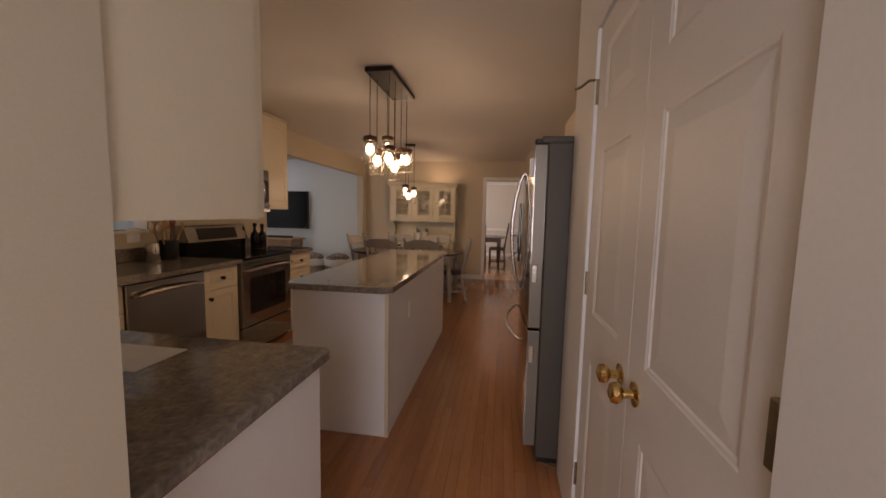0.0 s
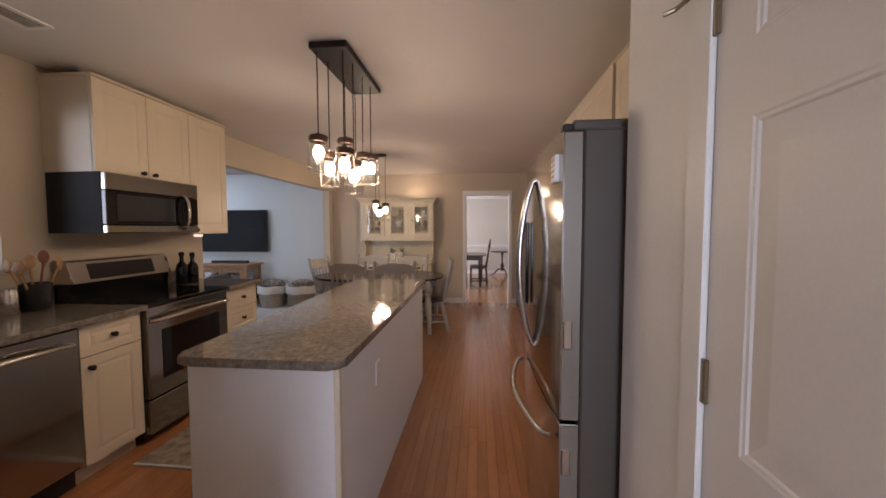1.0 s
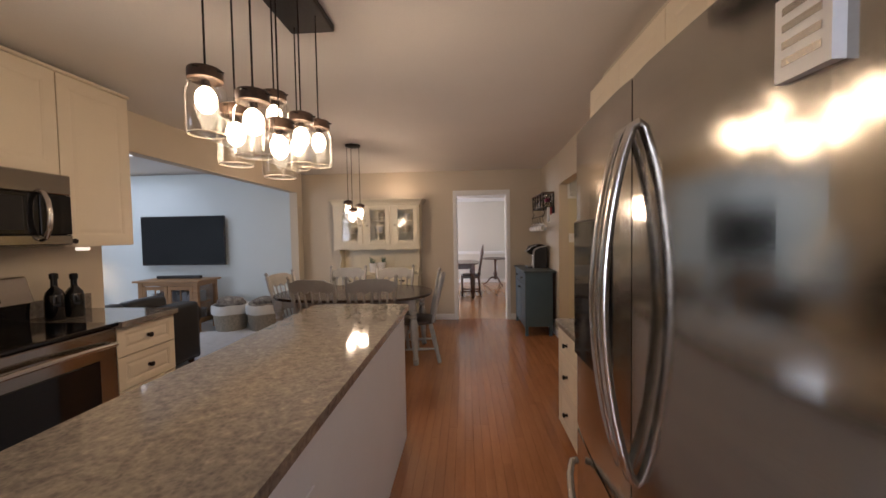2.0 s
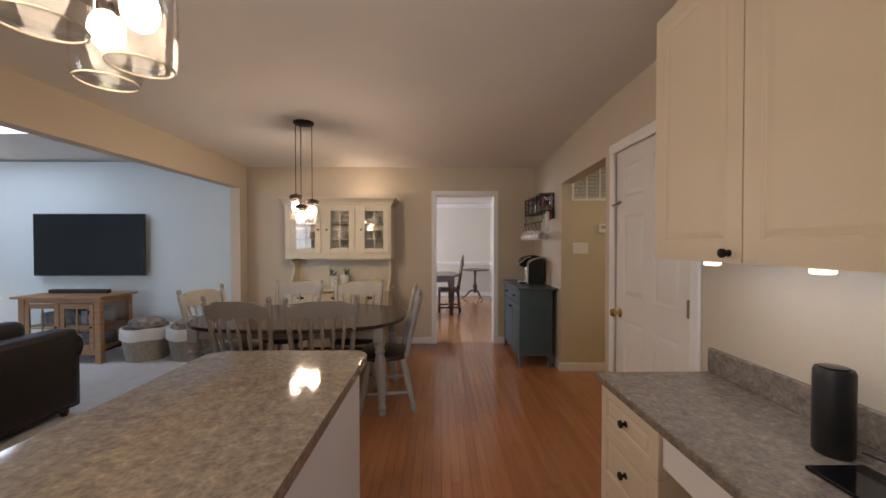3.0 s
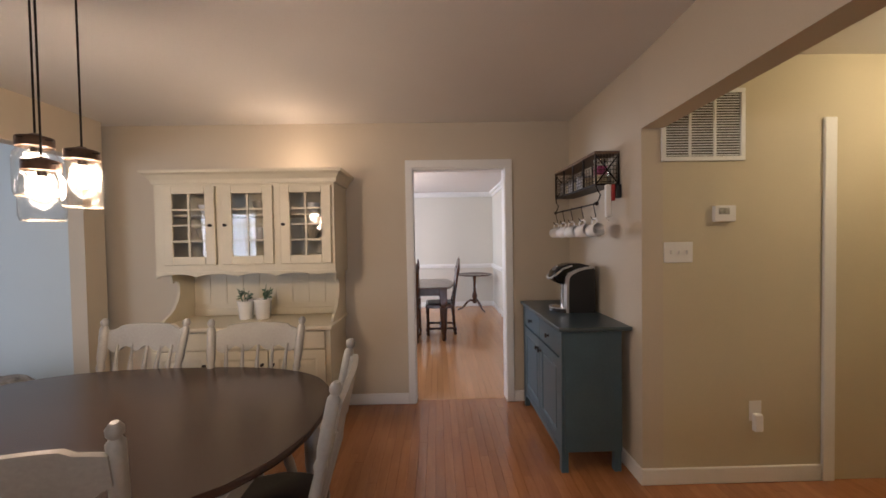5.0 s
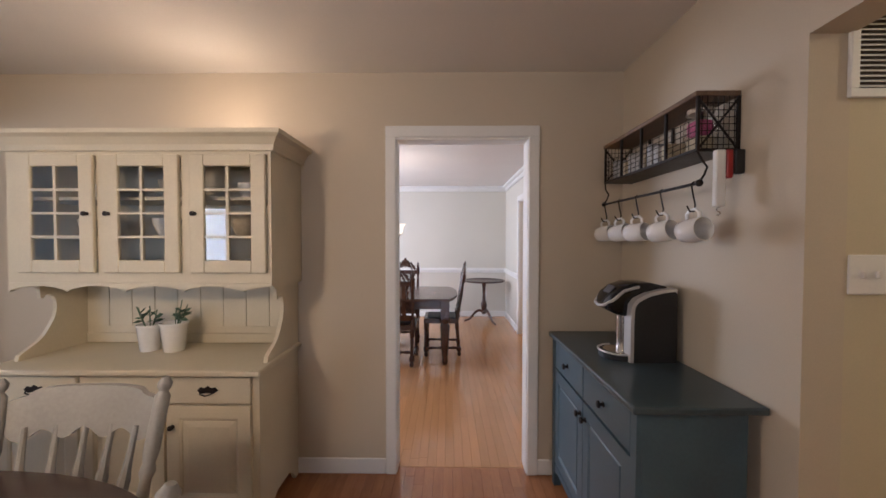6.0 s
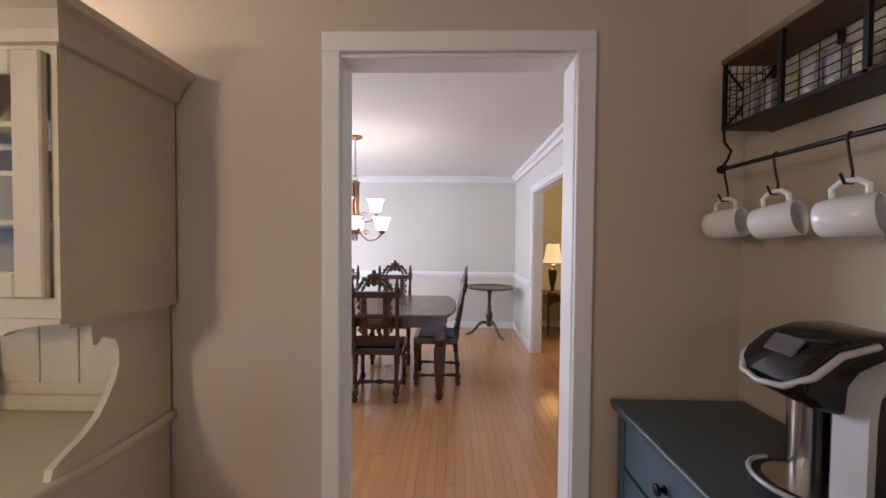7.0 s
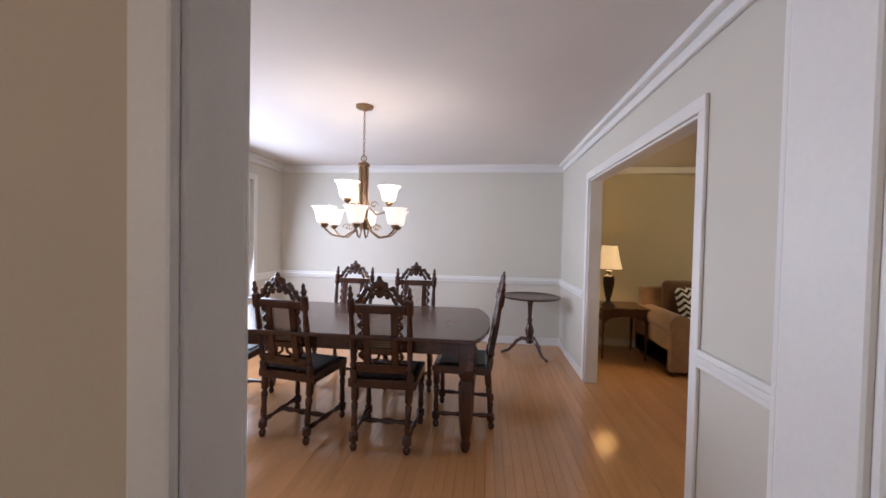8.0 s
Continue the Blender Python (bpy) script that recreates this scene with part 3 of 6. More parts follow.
# worktops along the west wall and peninsula
counter("countertop", [(LX + 0.002, 0.202), (-0.452, 0.202), (-0.452, 0.855), (-0.470, 0.873), (-2.125, 0.873), (-2.125, 2.655), (LX + 0.002, 2.655)], 0.915, 0.035, "brown grey speckled granite worktop of the peninsula")
counter("countertop", [(LX + 0.002, 3.428), (-2.125, 3.428), (-2.125, 3.845), (-2.145, 3.87), (LX + 0.002, 3.87)], 0.915, 0.035, "brown grey speckled granite worktop beside the range")
solid("backsplash", boxes((LX + 0.001, LX + 0.022, 0.21, 2.655, 0.916, 1.02), bevel=0.003), GRANITE, "speckled granite upstand along the wall", "backsplash")
solid("backsplash", boxes((LX + 0.001, LX + 0.022, 3.428, 3.87, 0.916, 1.02), bevel=0.003), GRANITE, "speckled granite upstand at the counter end", "backsplash")
pen = thing("peninsula_cabinet", pose(-0.50, 0.21, 0), "white panelled peninsula base below granite", "cabinet")
part("end_panel", boxes((0, 0.018, 0, 0.64, 0, 0.879)), PANELW, pen)
part("body", boxes((-1.66, -0.001, 0.0, 0.62, 0.10, 0.879)), CABW, pen)
part("toe_kick", boxes((-1.66, -0.001, 0.0, 0.56, 0.0, 0.10)), CABW, pen)
card = solid("paper_sheet", boxes((-1.10, -0.86, 0.60, 0.765, 0.9155, 0.917)), PANELW, "white paper sheet lying on the granite", "paper", m=None)


def wall_cabinet(m, w, d, h, doors, label, knob_low=True, group="wall cabinets"):
    t = thing("wall_cabinet", m, label, "cabinet", group)
    part("body", boxes((0, w, 0.020, d, 0, h)), CABW, t)
    for i, (x0, x1, side) in enumerate(doors):
        fw, fh = x1 - x0 - 0.005, h - 0.006
        f = part("door", panelled(fw, fh, 0.019, [(0.06, fw - 0.06)], [(0.065, fh - 0.065)], 0.004, 0.022), CABW, t, m=pose(x0 + 0.0025, 0, 0.003))
        part("knob", knob_mesh(bmesh.new(), (fw - 0.05 if side else 0.04, 0, 0.03)), IRON, f, "dark bronze knob", True)
    return t


wall_cabinet(pose(-2.44, 2.652, 1.753, 0, 0, 90), 0.765, 0.358, 0.587, [(0, 0.38, 1), (0.38, 0.765, 0)], "cream painted wall cabinet over the microwave")
wall_cabinet(pose(-2.44, 3.419, 1.352, 0, 0, 90), 0.445, 0.358, 0.988, [(0, 0.445, 0)], "tall cream painted wall cabinet beside the microwave")
solid("cabinet_crown", boxes((-2.795, -2.425, 2.642, 3.872, 2.341, 2.36), bevel=0.006), CABW, "thin cream moulding on top of the wall cabinets", "moulding")
wall_cabinet(pose(-0.41, 0.50, 1.32, 0, 0, 180), 2.38, 0.30, 1.02, [(0, 0.47, 1), (0.47, 0.95, 0), (0.95, 1.43, 1), (1.43, 1.91, 0), (1.91, 2.38, 1)], "cream painted wall cabinets above the peninsula")

mw = thing("microwave", pose(-2.38, 2.654, 1.365, 0, 0, 90), "stainless steel microwave fixed under the wall cabinet", "microwave")
part("body", boxes((0, 0.762, 0.03, 0.418, 0, 0.387), bevel=0.004), BLACK_MATT, mw)
part("top_trim", boxes((0, 0.762, -0.004, 0.03, 0.275, 0.387), bevel=0.006), STEEL, mw, "brushed steel upper strip")
part("bottom_trim", boxes((0, 0.762, -0.004, 0.03, 0.0, 0.055), bevel=0.006), STEEL, mw, "brushed steel lower strip")
mdoor = part("door", boxes((0.0, 0.60, -0.002, 0.03, 0.057, 0.273), bevel=0.004), BLACKGLASS, mw, "black glass door")
part("window", boxes((0.07, 0.53, -0.005, 0.0, 0.080, 0.252), bevel=0.003), BLACK, mdoor)
part("control_panel", boxes((0.605, 0.762, -0.002, 0.03, 0.057, 0.273), bevel=0.004), BLACKGLASS, mw)
part("handle", tube(bmesh.new(), [(0.60, 0.0, 0.030), (0.60, -0.030, 0.040), (0.60, -0.052, 0.09), (0.60, -0.060, 0.16), (0.60, -0.052, 0.23), (0.60, -0.030, 0.275), (0.60, 0.0, 0.285)], 0.014, 10), STEEL_V, mdoor, "bowed steel handle", True)
solid("puck_lamp", lathe(bmesh.new(), [(0.03, 0), (0.034, 0.006), (0.034, 0.02)], (-2.55, 3.62, 1.325)), SHADEGLOW, "small lit puck lamp below the wall cabinet", "lamp", group="puck lamps")

# island
isl = thing("island", pose(-0.87, 2.88, 0), "white panelled kitchen island with granite top", "island")
part("body", boxes((-0.30, 0.28, -1.02, 1.03, 0, 0.879)), PANELW, isl)
part("end_panel", boxes((-0.305, 0.293, -1.042, -1.021, 0, 0.879), bevel=0.002), PANELW, isl, "smooth white end panel")
part("side_panel", boxes((0.281, 0.296, -1.02, 1.03, 0, 0.879), bevel=0.002), PANELW, isl, "smooth white side panel")
part("corner_strip", boxes((0.279, 0.302, -1.048, -1.025, 0, 0.879), bevel=0.003), CABW, isl, "cream corner strip")
bm = plate(bmesh.new(), rounded(-0.333, 0.327, -1.09, 1.08, 0.055), "z", 0.880, 0.915)
bmesh.ops.bevel(bm, geom=[e for e in bm.edges if abs(e.verts[0].co.z - e.verts[1].co.z) < 1e-6], offset=0.010, segments=3, affect="EDGES", profile=0.5)
part("granite_top", bm, GRANITE, isl, "polished brown grey granite top with rounded corners")
plt = part("outlet_plate", boxes((0.2965, 0.302, -0.555, -0.485, 0.60, 0.715), bevel=0.002), PANELW, isl, "white outlet plate")
for oz in (0.625, 0.668):
    part("socket", boxes((0.302, 0.3035, -0.535, -0.505, oz, oz + 0.026), bevel=0.0005), TRIM, plt)

# jars over the island
def jar_pendant(parent, x, y, ztop, zlid, scale=1.0):
    s = scale
    dome = part("jar_lid", lathe(bmesh.new(), [(0.012, 0.035), (0.018, 0.03), (0.047, 0.022), (0.050, 0.018), (0.050, -0.012), (0.046, -0.014)], (x, y, zlid), 20), LID, parent, "aged bronze screw lid", True)
    part("cord", rod(bmesh.new(), (x, y, zlid + 0.03), (x, y, ztop), 0.0032, seg=8), IRON, dome, "dark hanging rod")
    part("bail", tube(bmesh.new(), [(x - 0.056, y, zlid - 0.005), (x - 0.060, y, zlid + 0.01), (x, y - 0.058, zlid + 0.012), (x + 0.060, y, zlid + 0.01), (x, y + 0.058, zlid + 0.012)], 0.0025, 6, True), IRON, dome, "dark wire bail")
    part("glass_jar", lathe(bmesh.new(), [(0.045, -0.014), (0.047, -0.022), (0.057, -0.04), (0.059, -0.055), (0.059, -0.165), (0.054, -0.178), (0.030, -0.182)], (x, y, zlid), 22), JAR, parent, "clear glass mason jar", True)
    part("jar_base", tube(bmesh.new(), [(x + 0.053 * math.cos(2 * math.pi * i / 20), y + 0.053 * math.sin(2 * math.pi * i / 20), zlid - 0.179) for i in range(20)], 0.0022, 6, True), JAR_RIM, parent, "thick glass base ring with painted bright rim", True)
    b = part("socket", rod(bmesh.new(), (x, y, zlid - 0.012), (x, y, zlid - 0.030), 0.013), IRON, parent)
    g = part("bulb", lathe(bmesh.new(), [(0.031 * math.sin(radians(a)), -0.072 + 0.042 * math.cos(radians(a))) for a in (22, 40, 58, 76, 94, 112, 130, 148, 166, 179)], (x, y, zlid), 24), BULB, b, "glowing warm bulb", True)
    g.visible_shadow = False


lamp = thing("pendant_light", pose(0, 0, 0), "dark bronze linear pendant with hanging lit glass jars", "pendant lamp")
part("canopy", boxes((-0.985, -0.772, 2.53, 3.24, 2.374, H), bevel=0.006, seg=2), IRON, lamp, "dark bronze rectangular canopy")
for x, y, z in JARS:
    jar_pendant(lamp, x, y, 2.374, z)

# fridge
fr = thing("refrigerator", pose(0.278, 1.775, 0), "stainless steel french-door refrigerator with grey sides", "refrigerator")
part("body", boxes((0.0, 0.705, 0.0, 0.905, 0.03, 1.705), bevel=0.006), FRIDGE_SIDE, fr, "dark grey painted case")
part("base_grille", boxes((0.01, 0.7, 0.01, 0.895, 0.0, 0.03)), BLACKPL, fr)


def bowed(y0, y1, z0, z1, bow=0.022, n=8):
    """A door skin that bows out towards -x over the full width of the fridge."""
    out = []
    for i in range(n + 1):
        y = y0 + (y1 - y0) * i / n
        s = (y - 0.4525) / 0.4525
        out.append((-0.066 - bow * (1 - s * s), y))
    bm = plate(bmesh.new(), [(-0.004, y0), *out, (-0.004, y1)], "z", z0, z1)
    bmesh.ops.bevel(bm, geom=[e for e in bm.edges if abs(e.verts[0].co.z - e.verts[1].co.z) < 1e-6], offset=0.006, segments=2, affect="EDGES", profile=0.5)
    return bm


def vbar(y, z0, z1, x0=-0.088, bulge=0.055):
    pts = [(x0 + 0.005, y, z0)]
    for i in range(13):
        s = i / 12
        pts.append((x0 - 0.012 - bulge * math.sin(math.pi * s) ** 0.8, y, z0 + 0.01 + (z1 - z0 - 0.02) * s))
    return pts + [(x0 + 0.005, y, z1)]


d1 = part("door", bowed(0.002, 0.450, 0.745, 1.700), STEEL, fr, "brushed steel upper door")
d2 = part("door", bowed(0.455, 0.903, 0.745, 1.700), STEEL, fr, "brushed steel upper door")
d3 = part("freezer_drawer", bowed(0.002, 0.903, 0.09, 0.735), STEEL, fr, "brushed steel freezer drawer")
part("handle", tube(bmesh.new(), vbar(0.428, 0.87, 1.60), 0.011, 10), STEEL_V, d1, "long bowed steel handle", True)
part("handle", tube(bmesh.new(), vbar(0.478, 0.87, 1.60), 0.011, 10), STEEL_V, d2, "long bowed steel handle", True)
part("dispenser", boxes((-0.106, -0.09, 0.60, 0.80, 1.02, 1.42), bevel=0.006), BLACKGLASS, d2, "black water dispenser panel")
hb = [(-0.085, 0.06, 0.66)]
for i in range(13):
    s = i / 12
    hb.append((-0.105 - 0.065 * math.sin(math.pi * s) ** 0.8, 0.07 + 0.765 * s, 0.66))
part("handle", tube(bmesh.new(), hb + [(-0.085, 0.845, 0.66)], 0.011, 10), STEEL_V, d3, "bowed steel drawer handle", True)
part("hinge_cover", boxes((-0.03, 0.17, 0.02, 0.09, 1.706, 1.742), bevel=0.008, seg=2), FRIDGE_SIDE, fr, "grey plastic hinge cover")
part("hinge_cap", boxes((-0.065, -0.03, 0.015, 0.06, 1.702, 1.728), bevel=0.006), BLACKPL, fr)
part("hinge_cover", boxes((-0.03, 0.17, 0.815, 0.885, 1.706, 1.742), bevel=0.008, seg=2), FRIDGE_SIDE, fr, "grey plastic hinge cover")
for z0, z1 in ((0.99, 1.085), (0.56, 0.65)):
    part("door_stop", boxes((-0.060, -0.030, -0.008, 0.004, z0, z1), bevel=0.004), STEEL_V, fr, "pale door clip")
for dd, z0, z1 in ((d1, 0.752, 1.693), (d3, 0.097, 0.728)):
    part("door_side", boxes((-0.061, -0.006, -0.0015, 0.003, z0, z1)), FRIDGE_EDGE, dd, "satin grey door edge")
lab = part("energy_label", boxes((-0.0835, -0.060, 0.045, 0.110, 1.545, 1.635)), PANELW, d1, "small white sticker")
for k in range(4):
    part("label_bar", boxes((-0.0845, -0.0834, 0.055, 0.100, 1.561 + k * 0.018, 1.569 + k * 0.018)), STEEL_V, lab)
solid("water_filter_cable", tube(bmesh.new(), [(0.33, 1.765, 0.004), (0.36, 1.755, 0.006), (0.385, 1.735, 0.004)], 0.004), STEEL_V, "thin grey wire on the floor by the fridge", "wire")

# bulkhead over fridge and desk cabinets
wall_cabinet(pose(0.690, 2.70, 1.80, 0, 0, -90), 0.975, 0.298, 0.50, [(0, 0.487, 1), (0.487, 0.975, 0)], "cream painted wall cabinet above the refrigerator")
solid("soffit", boxes((0.76, RD, 1.72, 3.955, 2.302, H)), WALL, "tan painted bulkhead above the fridge", "bulkhead", "structure")

# desk
def desk():
    t = thing("built_in_desk", pose(0.482, 4.030, 0, 0, 0, -90), "cream built-in desk with three drawers and knee space", "desk")
    part("body", boxes((0.005, 0.44, 0.021, 0.505, 0.09, 0.757)), CABW, t)
    part("toe_kick", boxes((0.005, 0.44, 0.07, 0.505, 0, 0.09)), CABW, t)
    for z0, z1 in ((0.58, 0.752), (0.345, 0.58), (0.09, 0.345)):
        f = part("drawer", panelled(0.425, z1 - z0 - 0.006, 0.020, [(0.045, 0.38)], [(0.035, z1 - z0 - 0.041)], 0.005, 0.016), CABW, t, m=pose(0.010, 0, z0))
        part("knob", knob_mesh(bmesh.new(), (0.2125, 0, (z1 - z0) / 2)), IRON, f, "dark bronze knob", True)
    part("apron", boxes((0.44, 1.325, 0.012, 0.03, 0.63, 0.757)), PANELW, t, "white apron over the knee space")
    part("end_panel", boxes((1.307, 1.325, 0.03, 0.505, 0, 0.757)), CABW, t)
    part("knee_panel", boxes((0.441, 1.306, 0.487, 0.505, 0, 0.757)), PANELW, t, "white panel behind the knee space")
    return t


desk()
counter("desk_top", [(0.458, 2.702), (RD - 0.001, 2.702), (RD - 0.001, 4.040), (0.476, 4.040), (0.458, 4.022)], 0.792, 0.034, "brown grey speckled granite desk top")
solid("backsplash", boxes((RD - 0.022, RD - 0.001, 2.702, 4.038, 0.793, 0.900), bevel=0.003), GRANITE, "speckled granite upstand behind the desk", "backsplash")
wall_cabinet(pose(0.678, 3.957, 1.305, 0, 0, -90), 1.247, 0.310, 1.0, [(0, 0.456, 1), (0.456, 0.912, 1), (0.912, 1.247, 1)], "cream painted wall cabinets above the desk")
for cy in (3.29, 3.66):
    solid("puck_lamp", lathe(bmesh.new(), [(0.022, 0), (0.026, 0.004), (0.026, 0.012)], (0.705, cy, 1.293)), SHADEGLOW, "small lit puck lamp below the wall cabinet", "lamp", group="puck lamps")
sp = thing("speaker", pose(0.840, 3.385, 0.792), "black cylindrical speaker standing on the desk", "speaker")
part("body", lathe(bmesh.new(), [(0.040, 0), (0.044, 0.006), (0.044, 0.225), (0.040, 0.235)], seg=24), BLACKPL, sp, "", True)
part("top_ring", lathe(bmesh.new(), [(0.030, 0.2352), (0.032, 0.239), (0.028, 0.240)], seg=24), BLACKGLASS, sp, "", True)
solid("phone", boxes((0.69, 0.845, 3.16, 3.315, 0.7925, 0.803), bevel=0.003), BLACKGLASS, "flat black phone lying on the desk", "phone")
solid("charging_cable", tube(bmesh.new(), [(0.905, 3.37, 0.80), (0.93, 3.31, 0.797), (0.945, 3.22, 0.84), (0.965, 3.16, 0.93), (0.978, 3.10, 0.98)], 0.003), BLACKPL, "black cable running to a wall socket", "cable")

pl = thing("wall_outlet", pose(RD, 3.10, 1.00, 0, 0, -90), "white outlet above the desk", "outlet", "wall outlets")
part("plate", boxes((-0.036, 0.036, -0.006, 0, -0.058, 0.058), bevel=0.003), TRIM, pl)
part("plug", boxes((-0.014, 0.014, -0.03, -0.006, -0.035, -0.008), bevel=0.004), BLACKPL, pl, "black plug")

# counter clutter
crock = thing("utensil_crock", pose(-2.66, 2.47, 0.915), "black utensil crock filled with wooden spoons", "crock")
part("pot", lathe(bmesh.new(), [(0.062, 0), (0.068, 0.01), (0.072, 0.16), (0.066, 0.16), (0.062, 0.02)], seg=24), BLACKPL, crock, "", True)
SPOON = mat("spoon_wood", (0.42, 0.23, 0.10), 0.55, var=0.25, scale=20)
SPOON_RED = mat("spoon_wood_red", (0.20, 0.07, 0.04), 0.5, var=0.25, scale=20)
for i, (dx, dy, l) in enumerate(((-0.03, -0.06, 0.27), (0.02, -0.03, 0.29), (0.0, 0.03, 0.31), (0.04, 0.05, 0.27), (-0.04, 0.06, 0.28), (0.03, -0.07, 0.26))):
    q = Vector((dx * 1.6, dy * 1.6, l))
    b = rod(bmesh.new(), (dx * 0.3, dy * 0.3, 0.03), q, 0.006)
    bmesh.ops.create_uvsphere(b, u_segments=10, v_segments=7, radius=1, matrix=Matrix.Translation(q) @ pose(0, 0, 0, 0, 0, 40 * i) @ Matrix.Diagonal((0.028, 0.009, 0.042, 1)))
    part("spoon", b, SPOON_RED if i == 2 else SPOON, crock, "dark red wooden spatula" if i == 2 else "pale wooden spoon", True)
for x, y, h in ((-2.62, 3.505, 0.245), (-2.60, 3.60, 0.235)):
    solid("bottle", lathe(bmesh.new(), [(0.044, 0), (0.047, 0.006), (0.047, h * 0.56), (0.040, h * 0.68), (0.018, h * 0.80), (0.016, h * 0.86), (0.016, h), (0.021, h), (0.021, h + 0.03), (0.012, h + 0.036)], (x, y, 0.915), 22), BLACKGLASS, "dark glass oil bottle on the worktop", "bottle", group="oil bottles", smooth=True)
solid("canister", lathe(bmesh.new(), [(0.045, 0), (0.05, 0.01), (0.05, 0.12), (0.046, 0.13), (0.046, 0.145), (0.02, 0.15)], (-2.66, 2.33, 0.915), 22), STEEL_V, "steel lidded canister on the worktop", "canister", smooth=True)
for y in (2.30, 1.45):
    pl = thing("wall_outlet", pose(LX, y, 1.12, 0, 0, 90), "white double outlet on the kitchen wall", "outlet", "wall outlets")
    part("plate", boxes((-0.055, 0.055, -0.006, 0.0, -0.058, 0.058), bevel=0.003), TRIM, pl)
    for zz in (-0.026, 0.010):
        part("socket", boxes((-0.03, -0.004, -0.008, -0.006, zz, zz + 0.022)), PANELW, pl)
casing("window_trim", [(LX - 0.12, LX + 0.016, 0.88, 2.46, 1.135, 1.16)], "white painted sill of the pass-through")
rug = thing("rug", pose(-1.68, 3.12, 0), "cream and brown patterned kitchen rug", "rug")
RUGB = mat("rug_wool_patterned", (0.42, 0.36, 0.28), 0.95, var=0.2, scale=16, fine=300, bump=0.5, other=(0.10, 0.065, 0.045))
part("pile", boxes((-0.40, 0.40, -0.64, 0.64, 0.0005, 0.009), bevel=0.003), RUGB, rug)
for s in (-0.650, 0.650):
    part("border", boxes((-0.40, 0.40, s - 0.0099, s + 0.01, 0.0005, 0.010), bevel=0.002), CARPET, rug, "pale bound edge")

# ceiling grille in the kitchen
gr = thing("ceiling_vent", pose(-2.27, 2.09, H, 0, 0, 90), "white slotted ceiling air vent", "vent")
part("frame", boxes((-0.18, 0.18, -0.075, -0.055, -0.008, 0), (-0.18, 0.18, 0.055, 0.075, -0.008, 0), (-0.18, -0.16, -0.055, 0.055, -0.008, 0), (0.16, 0.18, -0.055, 0.055, -0.008, 0)), TRIM, gr)
# flat dark plate, its colour stands for the shade inside the vent
part("backing", boxes((-0.16, 0.16, -0.055, 0.055, -0.002, 0)), FRIDGE_SIDE, gr, "dark plate painted as the shaded opening")
for k in range(5):
    part("slat", boxes((-0.16, 0.16, -0.008, 0.008, -0.001, 0.001)), TRIM, gr, m=pose(0, -0.042 + k * 0.021, -0.005, 35))

# ---- breakfast nook ----
def superoval(a, b, n, k=48):
    out = []
    for i in range(k):
        c, s = math.cos(2 * math.pi * i / k), math.sin(2 * math.pi * i / k)
        out.append((a * math.copysign(abs(c) ** (2 / n), c), b * math.copysign(abs(s) ** (2 / n), s)))
    return out


TURNED = ((0, 0.017), (0.05, 0.022), (0.10, 0.024), (0.13, 0.017), (0.16, 0.025), (0.20, 0.018), (0.30, 0.022), (0.52, 0.026), (0.66, 0.021), (0.70, 0.028), (0.73, 0.019), (0.78, 0.026), (0.86, 0.024), (1.0, 0.018))


def table():
    t = thing("breakfast_table", pose(-1.45, 5.70, 0), "oval dark-stained table with grey turned legs", "table")
    bm = plate(bmesh.new(), superoval(0.90, 0.59, 2.7), "z", 0.708, 0.735)
    bmesh.ops.bevel(bm, geom=[e for e in bm.edges if abs(e.verts[0].co.z - e.verts[1].co.z) < 1e-6], offset=0.009, segments=3, affect="EDGES", profile=0.5)
    part("tabletop", bm, DARKWOOD, t, "dark brown oval top", True)
    part("apron", boxes((-0.72, 0.72, -0.40, -0.378, 0.62, 0.707), (-0.72, 0.72, 0.378, 0.40, 0.62, 0.707), (-0.74, -0.718, -0.378, 0.378, 0.62, 0.707), (0.718, 0.74, -0.378, 0.378, 0.62, 0.707)), GREYPAINT, t, "grey painted apron")
    prof = ((0, 0.024), (0.03, 0.032), (0.06, 0.024), (0.09, 0.036), (0.12, 0.026), (0.2, 0.030), (0.45, 0.046), (0.62, 0.044), (0.70, 0.030), (0.73, 0.044), (0.76, 0.030), (0.80, 0.045), (0.83, 0.045))
    for sx in (-1, 1):
        for sy in (-1, 1):
            b = rod(bmesh.new(), (sx * 0.755, sy * 0.385, 0), (sx * 0.725, sy * 0.38, 0.706), 0.03, seg=16, profile=prof)
            box(b, sx * 0.725 - 0.04, sx * 0.725 + 0.04, sy * 0.38 - 0.04, sy * 0.38 + 0.04, 0.59, 0.706, bevel=0.004)
            part("leg", b, GREYPAINT, t, "grey turned leg", True)
    return t


table()


